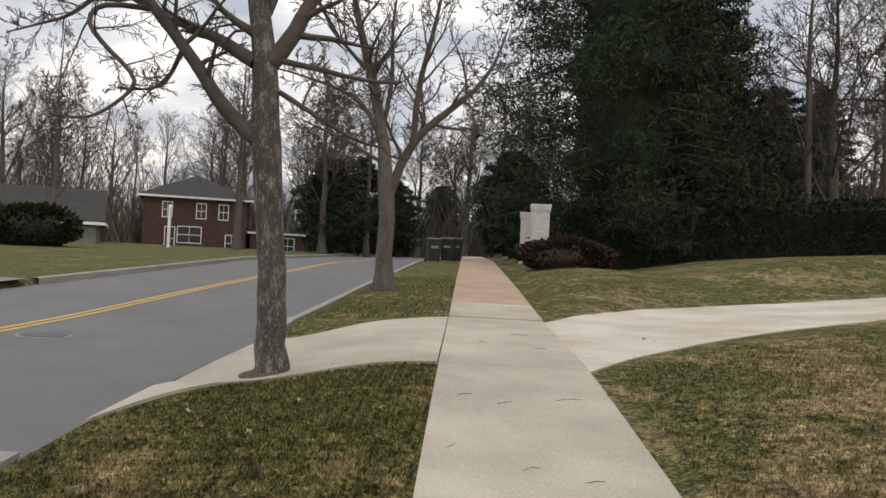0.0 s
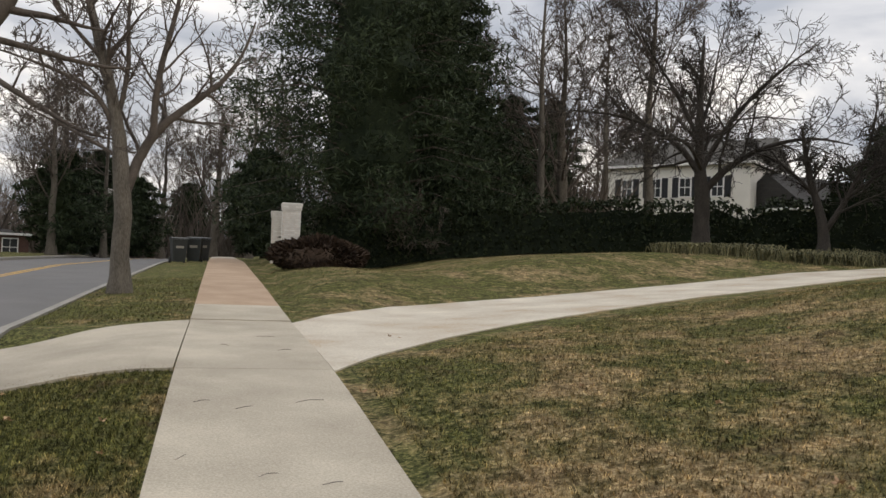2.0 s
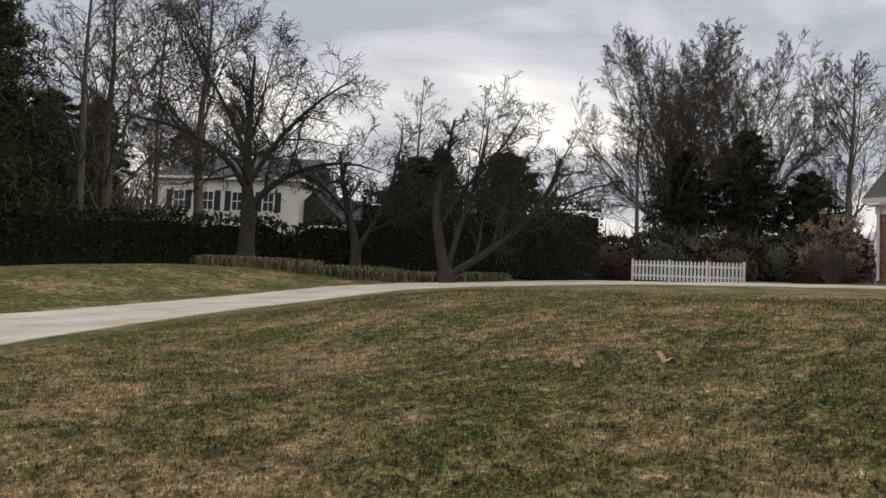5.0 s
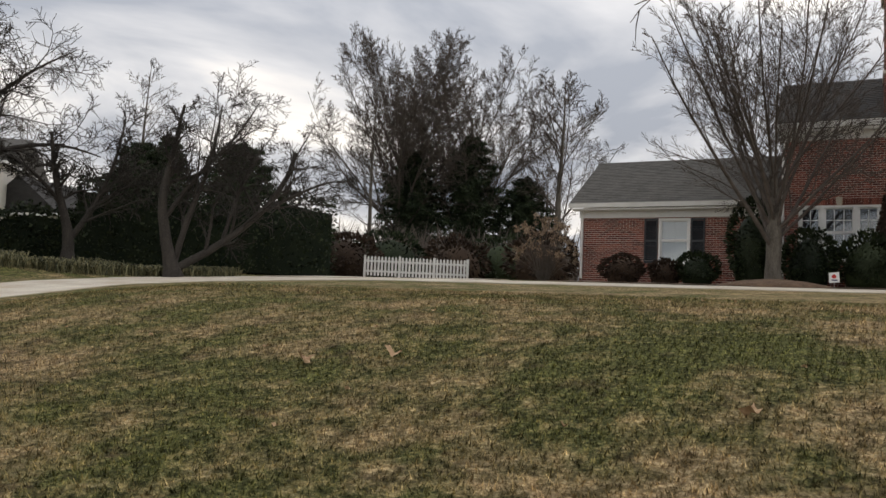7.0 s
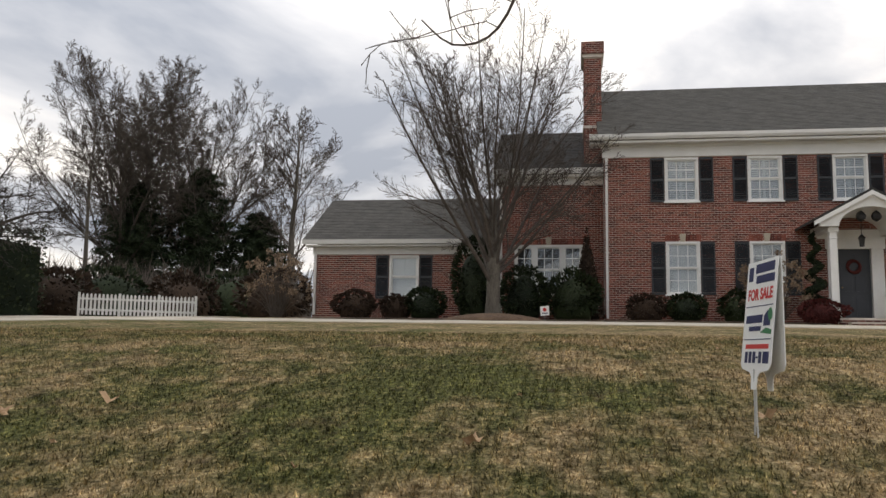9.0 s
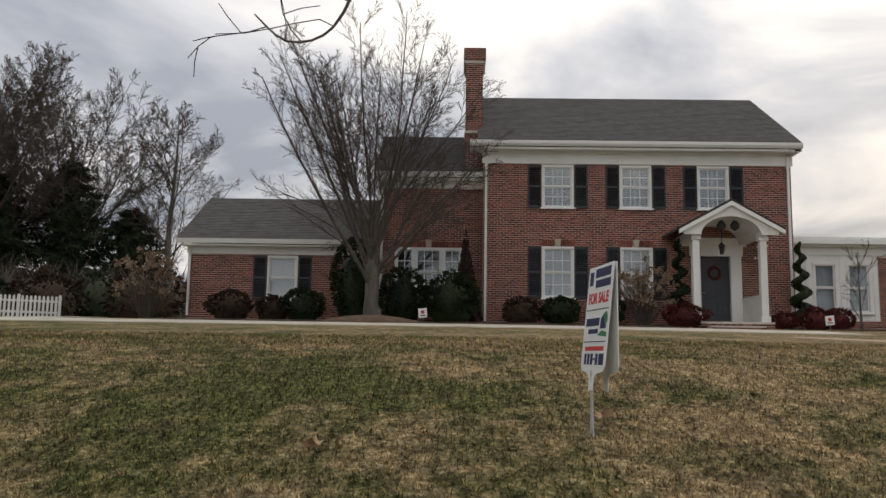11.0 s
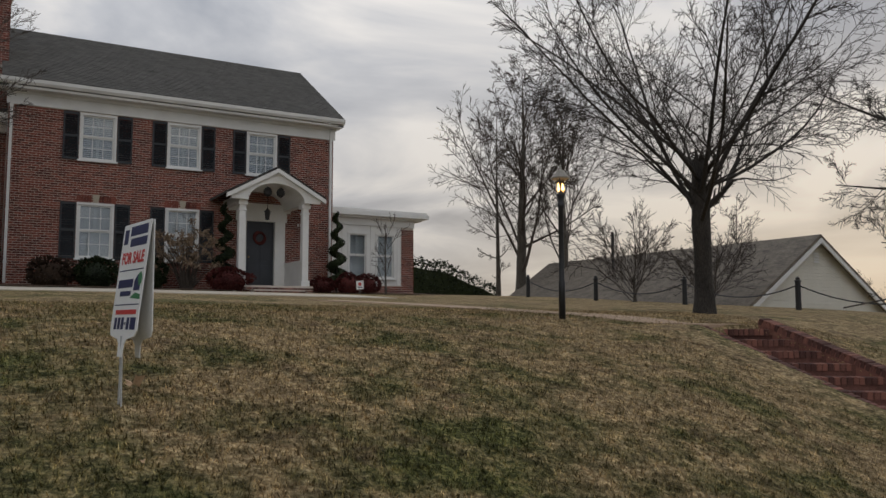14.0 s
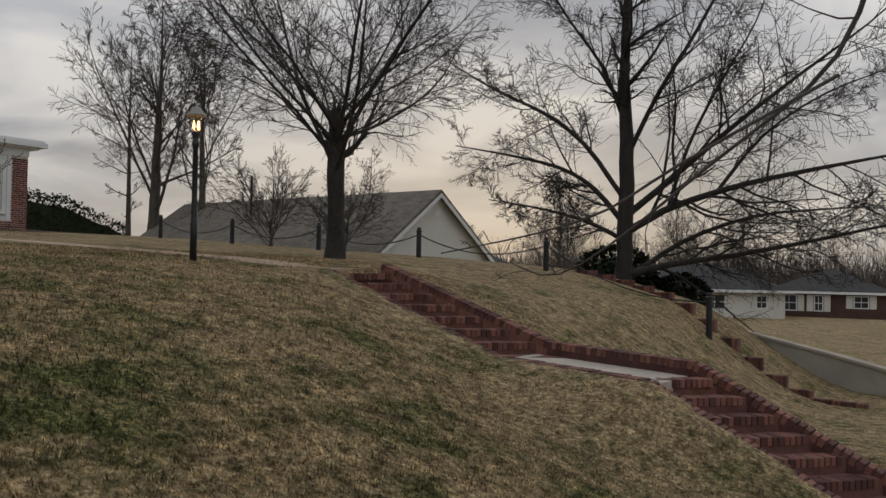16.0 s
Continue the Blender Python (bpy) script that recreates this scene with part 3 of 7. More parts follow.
def downspout(x, y, z0, z1):
    b = Builder().box(x - 0.09, x - 0.015, y - 0.04, y + 0.04, z0, z1)
    for z in np.arange(z0 + 0.6, z1, 1.6):
        b.box(x - 0.10, x - 0.005, y - 0.055, y + 0.055, z, z + 0.04)
    b.ob("downspout", WHITE, house, "white metal downspout")


def roof_slab(name, x0, z0, x1, z1, ya, yb, ma, t=0.10):
    """A sloping roof plane from its eave (x0, z0) to its ridge, laid in shingle courses."""
    n = max(6, int(math.hypot(x1 - x0, z1 - z0) / 0.16))
    prof = []
    for i in range(n):
        u, w = i / n, (i + 1) / n
        prof += [(x0 + (x1 - x0) * u, z0 + (z1 - z0) * u + 0.016), (x0 + (x1 - x0) * w, z0 + (z1 - z0) * w + 0.002)]
    b = Builder().prism(prof + [(x1, z1 - t), (x0, z0 - t)], "y", ya, yb)
    b.ob(name, ma, house, "weathered grey asphalt shingle roof")


FX = 28.6
UP = [(-3.23, -4.33), (-5.91, -7.01), (-8.58, -9.67)]
main_holes = [(b2, a, 6.74, 8.24) for a, b2 in UP] + [(b2, a, 3.62, 5.38) for a, b2 in UP[:2]] + [(-9.95, -8.35, 2.4, 5.35)]
b = Builder()
wall_cells(b, FX, FX + 0.25, -11.80, -1.22, 2.3, 8.3, main_holes)
b.box(FX + 0.25, 37.0, -11.80, -11.55, 2.3, 8.8).box(FX + 0.25, 37.0, -1.47, -1.22, 2.3, 8.8).box(36.75, 37, -11.55, -1.47, 2.3, 8.8)
b.prism([(FX + 0.1, 8.8), (37.0, 8.8), (32.9, 11.85)], "y", -11.78, -11.58).prism([(FX + 0.1, 8.8), (37.0, 8.8), (32.9, 11.85)], "y", -1.45, -1.24)
b.ob("wall", MORTAR, house)
brick_face(FX, -11.80, -1.22, 2.5, 8.28, main_holes, rngh).ob("bricks", BRICK, house, "red brick facing in running bond", kind="stuff")
for a, b2 in UP:
    window(FX, b2, a, 6.74, 8.24, 3, 2, "full")
    shutter(FX, a + 0.02, a + 0.48, 6.72, 8.24)
    shutter(FX, b2 - 0.48, b2 - 0.02, 6.72, 8.24)
for a, b2 in UP[:2]:
    window(FX, b2, a, 3.62, 5.38, 3, 2, "shade")
    shutter(FX, a + 0.02, a + 0.48, 3.60, 5.38)
    shutter(FX, b2 - 0.48, b2 - 0.02, 3.60, 5.38)
    lintel(FX, b2 - 0.05, a + 0.05, 5.39)
# frieze, cornice and gutter
Builder().box(FX - 0.05, FX, -11.86, -1.16, 8.28, 8.62).box(FX - 0.09, FX, -11.90, -1.12, 8.62, 8.70).ob("frieze", WHITE, house, "deep white painted frieze board")
Builder().box(FX - 0.42, FX, -12.0, -0.75, 8.70, 8.78).prism([(FX - 0.56, 8.98), (FX - 0.42, 8.98), (FX - 0.42, 8.80), (FX - 0.50, 8.80), (FX - 0.55, 8.88)], "y", -12.05, -0.72).ob("gutter", WHITE, house, "white cornice with moulded gutter")
for ya, yb in ((-12.05, -11.82), (-1.20, -0.75)):
    Builder().prism([(FX - 0.42, 8.72), (FX - 0.42, 8.98), (FX + 0.3, 9.05), (FX + 0.3, 8.72)], "y", ya, yb).ob("cornice_return", WHITE, house)
roof_slab("roof", FX - 0.48, 9.02, 32.9, 12.02, -12.02, -1.0, SHINGLE)
roof_slab("roof", 37.4, 9.02, 32.9, 12.02, -12.02, -1.0, SHINGLE)
downspout(FX, -1.30, 2.8, 8.7)
downspout(FX, -11.68, 2.8, 8.7)
# chimney
b = Builder()
b.box(29.35, 30.75, -1.18, -0.58, 7.5, 12.15).box(29.29, 30.81, -1.24, -0.52, 12.15, 12.27).box(29.25, 30.85, -1.28, -0.48, 12.27, 12.72).box(29.31, 30.79, -1.23, -0.53, 9.55, 9.65)
chimney = b.ob("chimney", MORTAR, house, "tall red brick chimney with corbelled cap")
bb = brick_face(29.35, -1.18, -0.58, 8.0, 12.15, [], rngh)
bb2 = brick_face(29.25, -1.28, -0.48, 12.27, 12.72, [], rngh)
bb.add(bb2.v, bb2.f)
for z in np.arange(8.0, 12.1, 0.075):
    for k in range(6):
        bb.box(29.36 + k * 0.23, 29.57 + k * 0.23, -0.585, -0.57, z, z + 0.061)
bb.ob("bricks", BRICK, chimney, kind="stuff")

# link wing with the triple window
WX = 29.5
wing_holes = [(-0.50, 1.88, 3.66, 5.40)]
b = Builder()
wall_cells(b, WX, WX + 0.25, -1.22, 2.42, 2.3, 7.6, wing_holes)
b.box(WX + 0.25, 36, 2.17, 2.42, 2.3, 7.9).prism([(WX + 0.1, 7.9), (35.9, 7.9), (32.0, 10.0)], "y", 2.2, 2.4)
b.ob("wall", MORTAR, house)
brick_face(WX, -1.22, 2.42, 2.5, 7.6, wing_holes, rngh).ob("bricks", BRICK, house, kind="stuff")
Builder().box(WX - 0.05, WX, -1.22, 2.5, 7.55, 7.80).box(WX - 0.30, WX, -1.22, 2.6, 7.80, 7.88).prism([(WX - 0.44, 8.08), (WX - 0.30, 8.08), (WX - 0.30, 7.9), (WX - 0.40, 7.9)], "y", -1.22, 2.65).ob("cornice", WHITE, house)
roof_slab("roof", WX - 0.4, 8.10, 32.0, 10.12, -1.2, 2.62, SHINGLE_DARK)
roof_slab("roof", 36.2, 8.10, 32.0, 10.12, -1.2, 2.62, SHINGLE_DARK)
window(WX, -0.50, 0.20, 3.66, 5.40, 2, 2, None, "white casement of a triple window")
window(WX, 0.20, 1.18, 3.66, 5.40, 3, 2, None, "wide white centre sash of a triple window")
window(WX, 1.18, 1.88, 3.66, 5.40, 2, 2, None, "white casement of a triple window")
lintel(WX, -0.52, 1.9, 5.42)
downspout(WX, 2.36, 2.8, 7.8)

# garage wing
GX = 29.6
gar_holes = [(5.34, 6.42, 3.5, 5.06)]
b = Builder()
wall_cells(b, GX, GX + 0.25, 2.42, 9.28, 2.3, 5.14, gar_holes)
b.box(GX + 0.25, 36.2, 9.03, 9.28, 2.3, 5.4).prism([(GX + 0.1, 5.4), (36.2, 5.4), (32.9, 7.6)], "y", 9.05, 9.26)
b.ob("wall", MORTAR, house)
brick_face(GX, 2.42, 9.28, 2.6, 5.14, gar_holes, rngh).ob("bricks", BRICK, house, kind="stuff")
window(GX, 5.34, 6.42, 3.5, 5.06, 1, 1, "shade", "white sash window with drawn blind")
shutter(GX, 6.45, 6.92, 3.48, 5.06)
shutter(GX, 4.84, 5.31, 3.48, 5.06)
Builder().box(GX - 0.04, GX, 2.42, 9.32, 5.10, 5.36).box(GX - 0.36, GX, 2.42, 9.5, 5.36, 5.42).prism([(GX - 0.48, 5.60), (GX - 0.36, 5.60), (GX - 0.36, 5.44), (GX - 0.44, 5.44)], "y", 2.45, 9.62).ob("cornice", WHITE, house)
roof_slab("roof", GX - 0.44, 5.60, 32.9, 7.75, 2.42, 9.6, SHINGLE)
roof_slab("roof", 36.4, 5.60, 32.9, 7.75, 2.42, 9.6, SHINGLE)
downspout(GX, 9.2, 2.9, 5.4)

# sunroom
SX = 29.7
sun_holes = [(-13.72, -12.88, 3.32, 5.08), (-14.90, -14.06, 3.32, 5.08)]
b = Builder()
wall_cells(b, SX, SX + 0.2, -15.16, -11.80, 3.05, 5.35, sun_holes)
b.ob("panel_wall", WHITE, house, "white panelled sunroom wall", kind="stuff")
b = Builder().box(SX - 0.02, SX + 0.3, -15.71, -15.16, 2.3, 5.35).box(SX - 0.02, SX + 0.3, -15.16, -11.80, 2.3, 3.05).box(SX + 0.3, 35, -15.71, -15.46, 2.3, 5.35)
b.ob("wall", MORTAR, house)
bb = brick_face(SX - 0.02, -15.71, -15.16, 2.5, 5.32, [], rngh)
bb2 = brick_face(SX - 0.02, -15.16, -11.80, 2.5, 3.05, [], rngh)
bb.add(bb2.v, bb2.f).ob("bricks", BRICK, house, kind="stuff")
for y0, y1, z0, z1 in sun_holes:
    window(SX, y0, y1, z0, z1, 1, 1, "shade", "tall white sunroom sash window")
b = Builder().box(SX - 0.06, SX, -15.73, -11.80, 5.35, 5.62).box(SX, 35, -15.73, -11.80, 5.35, 5.62).box(SX - 0.22, 35.2, -16.0, -11.80, 5.62, 5.70).box(SX - 0.40, 35.4, -16.22, -11.80, 5.70, 5.86).box(SX - 0.34, 35.3, -16.16, -11.80, 5.86, 5.95)
for y in (-15.05, -13.89, -12.70, -11.85):
    b.box(SX - 0.03, SX, y - 0.06, y + 0.06, 3.05, 5.35)
b.ob("flat_roof_cornice", WHITE, house, "white moulded flat-roof cornice")

# front door and gabled porch
b = Builder()
b.box(FX - 0.06, FX + 0.1, -8.62, -8.30, 2.75, 5.12).box(FX - 0.06, FX + 0.1, -10.0, -9.63, 2.75, 5.12).box(FX - 0.08, FX + 0.1, -10.05, -8.25, 5.12, 5.45)
b.box(FX - 0.02, FX + 0.05, -10.2, -8.0, 5.45, 5.75)
b.ob("door_surround", WHITE, house)
b = Builder().box(FX + 0.10, FX + 0.15, -9.63, -8.62, 2.85, 5.12)
door = b.ob("door", DOOR, house, "dark slate panelled front door with a red wreath")
for zz in ((3.0, 3.6), (3.75, 4.35), (4.5, 4.98)):
    for ya in (-9.50, -9.06):
        Builder().cbox(FX + 0.085, FX + 0.10, ya, ya + 0.34, *zz, 0.004).ob("panel", DOOR, door)
Builder().tube([(FX + 0.06, -9.12 + 0.19 * math.cos(a), 4.55 + 0.19 * math.sin(a)) for a in np.linspace(0, 6.28, 18)], [0.055 + 0.012 * math.sin(7 * a) for a in range(18)], 7).ob("wreath", RED_SHRUB, door, "round wreath of dark red berries")
Builder().lathe(FX + 0.055, -8.74, [(3.84, 0.01), (3.87, 0.035), (3.90, 0.01)], 8).ob("handle", material("brass", (0.3, 0.2, 0.08), (0.5, 0.36, 0.15), 4, 40, 0.35, 0.0, metal=1.0), door)
PX = 26.75
for y in (-7.93, -10.06):
    Builder().cbox(PX - 0.11, PX + 0.11, y - 0.11, y + 0.11, 2.98, 5.20, 0.012).cbox(PX - 0.15, PX + 0.15, y - 0.15, y + 0.15, 2.80, 2.98, 0.012).box(PX - 0.13, PX + 0.13, y - 0.13, y + 0.13, 5.20, 5.26).box(PX - 0.15, PX + 0.15, y - 0.15, y + 0.15, 5.40, 5.52).box(PX - 0.10, PX + 0.10, y - 0.10, y + 0.10, 5.26, 5.40).ob("porch_column", WHITE, house, "square white porch column")
    Builder().box(PX - 0.14, FX, y - 0.12, y + 0.12, 5.52, 5.74).ob("porch_beam", WHITE, house)
arch = [(-9.0 - 0.95 * math.cos(a), 5.52 + 0.62 * math.sin(a)) for a in np.linspace(0, math.pi, 15)]
b = Builder()
for i in range(14):
    (ya, za), (yb, zb) = arch[i], arch[i + 1]
    def top(y):
        return 6.50 - abs(y + 9.0) * 0.56
    for xa, xb in ((PX - 0.30, PX - 0.18),):
        b.prism([(ya, za), (yb, zb), (yb, top(yb)), (ya, top(ya))], "x", xa, xb)
    b.add([(PX - 0.18, ya, za), (PX - 0.18, yb, zb), (FX, yb, zb), (FX, ya, za)], [(0, 1, 2, 3)])
b.prism([(-7.5, 5.55), (-8.05, 5.55), (-8.05, 5.97), (-7.5, 5.68)], "x", PX - 0.30, PX - 0.18).prism([(-10.5, 5.55), (-9.95, 5.55), (-9.95, 5.97), (-10.5, 5.68)], "x", PX - 0.30, PX - 0.18)
b.ob("porch_gable", WHITE, house, "white gable with barrel-arched ceiling")
for s in (1, -1):
    ye = -9.0 + s * 1.66
    Builder().prism([(-9.0, 6.62), (ye, 5.70), (ye, 5.78), (-9.0, 6.70)], "x", PX - 0.40, FX).ob("porch_roof", SHINGLE_DARK, house)
    Builder().prism([(-9.0, 6.48), (ye, 5.56), (ye, 5.695), (-9.0, 6.615)], "x", PX - 0.42, PX - 0.30).ob("bargeboard", WHITE, house)
# scrolled iron ornament in the arch
for s in (1, -1):
    Builder().lathe(PX + 0.02, -9.0 + s * 0.22, [(5.72, 0.02), (5.80, 0.13), (5.90, 0.15), (6.0, 0.10), (6.06, 0.02)], 9).ob("ornament", IRON, house, "dark scrolled ornament under the arch")
lant = Builder().lathe(PX + 0.7, -9.0, [(5.04, 0.02), (5.06, 0.08), (5.10, 0.07), (5.30, 0.10), (5.32, 0.12), (5.42, 0.03), (5.46, 0.012), (6.10, 0.012)], 8).ob("porch_lantern", IRON, house, "black hanging porch lantern")
Builder().box(PX + 0.1, FX - 0.05, -10.12, -10.0, 2.85, 3.62).box(PX + 0.05, FX, -10.15, -9.97, 3.62, 3.68).ob("side_panel", WHITE, house, "low white panelled porch side")
porch_base = Builder().box(PX - 0.22, FX, -10.3, -7.7, 2.3, 2.80).box(PX - 0.60, PX - 0.225, -9.9, -8.2, 2.3, 2.66).ob("porch_step", MORTAR, house, "brick porch floor and step")
bb = brick_face(PX - 0.22, -10.3, -7.7, 2.45, 2.80, [], rngh)
bb2 = brick_face(PX - 0.60, -9.9, -8.2, 2.4, 2.66, [], rngh)
bb.add(bb2.v, bb2.f).ob("bricks", BRICK_STEP, porch_base, kind="stuff")
for k in range(2):
    Builder().box(FX - 0.03, FX - 0.014, -10.52 - 0.1 * k, -10.46 - 0.1 * k, 5.02, 5.12).ob("house_plate_bar", WHITE, house)


# trees ----------------------------------------------------------------------
class Wood:
    """Grows branch lines and turns them into tubes, fast."""

    def __init__(self, seed):
        self.r = np.random.RandomState(seed)
        self.v, self.f, self.k = [], [], 0
        self.env = None

    def room(self, p, d, ln):
        """Length left to the crown's outline, an ellipsoid (x, y, z, rx, ry, rz), from p along d."""
        if self.env is None:
            return ln
        r = np.array(self.env[3:])
        q, e = (np.asarray(p) - np.array(self.env[:3])) / r, np.asarray(d) / r
        a, b, c = e @ e, q @ e, q @ q - 1.0
        far = 0.0 if b * b - a * c <= 0 else (-b + math.sqrt(b * b - a * c)) / a
        return min(ln, max(far * (0.84 + 0.24 * self.r.rand()), 0.15 * ln))

    def tube(self, P, R, n):
        T = np.gradient(P, axis=0)
        T /= np.linalg.norm(T, axis=1)[:, None] + 1e-9
        ref = np.array((0.31, 0.87, 0.38)) if abs(T.mean(0)[1]) < 0.75 else np.array((0.9, 0.1, 0.42))
        U = np.cross(T, ref)
        U /= np.linalg.norm(U, axis=1)[:, None] + 1e-9
        V = np.cross(T, U)
        a = np.arange(n) * 2 * np.pi / n
        ring = P[:, None] + R[:, None, None] * (np.cos(a)[None, :, None] * U[:, None] + np.sin(a)[None, :, None] * V[:, None])
        m = len(P)
        self.v.append(ring.reshape(-1, 3))
        i, j = np.meshgrid(np.arange(m - 1), np.arange(n), indexing="ij")
        q = self.k + i * n
        self.f.append(np.stack([q + j, q + (j + 1) % n, q + n + (j + 1) % n, q + n + j], -1).reshape(-1, 4))
        self.k += m * n

    def line(self, p, d, length, segs, wander, up):
        P, d = [np.array(p, float)], np.array(d, float)
        for _ in range(segs):
            d = d + self.r.normal(0, wander, 3) + np.array((0, 0, up))
            d /= np.linalg.norm(d)
            P.append(P[-1] + d * length / segs)
        return np.array(P)

    def sprout(self, P, R, level, spec, length):
        """Side branches along the line P, by spec[level] = (count, ratio, angle, up, wander, start)."""
        if level >= len(spec):
            return
        count, ratio, angle, up, wander, start = spec[level]
        m = len(P) - 1
        if level == len(spec) - 1 and level > 0:
            self.twigs(P, R, spec[level], length)
            return
        az0 = self.r.rand() * 6.28
        for i in range(count):
            f = start + (1 - start) * (i + self.r.rand() * 0.8) / count
            s = min(f, 0.999) * m
            j = int(s)
            p = P[j] + (P[j + 1] - P[j]) * (s - j)
            r = (R[j] + (R[j + 1] - R[j]) * (s - j)) * 0.50
            t = P[j + 1] - P[j]
            t = t / (np.linalg.norm(t) + 1e-9)
            u = np.cross(t, self.r.normal(0, 1, 3))
            u /= np.linalg.norm(u) + 1e-9
            az = az0 + i * 2.4
            w = np.cross(t, u)
            side = u * math.cos(az) + w * math.sin(az)
            a = radians(angle) * (0.7 + 0.6 * self.r.rand())
            d = t * math.cos(a) + side * math.sin(a)
            ln = length * ratio * (1.15 - 0.65 * f) * (0.7 + 0.6 * self.r.rand())
            ln = self.room(p, d, ln)
            segs = 5 if level < 1 else (3 if level < 2 else 2)
            Q = self.line(p, d, ln, segs, wander, up)
            r = max(r, self.tip * 1.5)
            RR = np.linspace(r, max(self.tip, r * 0.25), len(Q))
            self.tube(Q, RR, 5 if r > 0.03 else 3)
            self.sprout(Q, RR, level + 1, spec, ln)

    def twigs(self, P, R, spec, length):
        """The last twigs along the line P, all at once, three-sided and bent once."""
        n, ratio, angle, up, wander, start = spec
        g, m = self.r, len(P) - 1
        f = start + (1 - start) * (np.arange(n) + g.rand(n) * 0.8) / n
        q = np.minimum(f, 0.999) * m
        j = q.astype(int)
        step = P[j + 1] - P[j]
        p = P[j] + step * (q - j)[:, None]
        r = np.maximum((R[j] + (R[j + 1] - R[j]) * (q - j)) * 0.5, self.tip * 1.5)
        unit = lambda v: v / (np.linalg.norm(v, axis=1)[:, None] + 1e-9)
        t = unit(step)
        a = np.radians(angle) * (0.7 + 0.6 * g.rand(n))[:, None]
        d = t * np.cos(a) + unit(np.cross(t, g.normal(0, 1, (n, 3)))) * np.sin(a)
        ln = length * ratio * (1.15 - 0.65 * f) * (0.7 + 0.6 * g.rand(n))
        if self.env is not None:
            e = np.array(self.env[3:])
            o, w = (p - np.array(self.env[:3])) / e, d / e
            A, B, C = (w * w).sum(1), (o * w).sum(1), (o * o).sum(1) - 1
            D = B * B - A * C
            far = np.where(D > 0, (-B + np.sqrt(np.maximum(D, 0))) / A, 0.0)
            ln = np.minimum(ln, np.maximum(far * (0.84 + 0.24 * g.rand(n)), 0.15 * ln))
        lift = np.array((0, 0, up))
        d1 = unit(d + g.normal(0, wander, (n, 3)) + lift)
        d2 = unit(d1 + g.normal(0, wander, (n, 3)) + lift)
        half = ln[:, None] / 2
        C3 = np.stack([p, p + d1 * half, p + d1 * half + d2 * half], 1)
        r3 = np.stack([r, (r + np.maximum(self.tip, r * 0.25)) / 2, np.maximum(self.tip, r * 0.25)], 1)
        U = unit(np.cross(d1, np.array((0.31, 0.87, 0.38))))
        V = np.cross(d1, U)
        k = np.arange(3) * 2 * np.pi / 3
        ring = np.cos(k)[None, :, None] * U[:, None] + np.sin(k)[None, :, None] * V[:, None]
        self.v.append((C3[:, :, None] + r3[:, :, None, None] * ring[:, None]).reshape(-1, 3))
        b = self.k + np.arange(n)[:, None, None] * 9 + np.arange(2)[None, :, None] * 3
        c, e = np.arange(3)[None, None], (np.arange(3)[None, None] + 1) % 3
        self.f.append(np.stack([b + c, b + e, b + 3 + e, b + 3 + c], -1).reshape(-1, 4))
        self.k += 9 * n

    def mesh(self, name, ma, smooth=True):
        me = bpy.data.meshes.new(name)
        me.from_pydata(np.concatenate(self.v).tolist(), [], np.concatenate(self.f).tolist())
        me.materials.append(ma)
        if smooth:
            me.polygons.foreach_set("use_smooth", [True] * len(me.polygons))
        self.v, self.f, self.k = [], [], 0
        return me


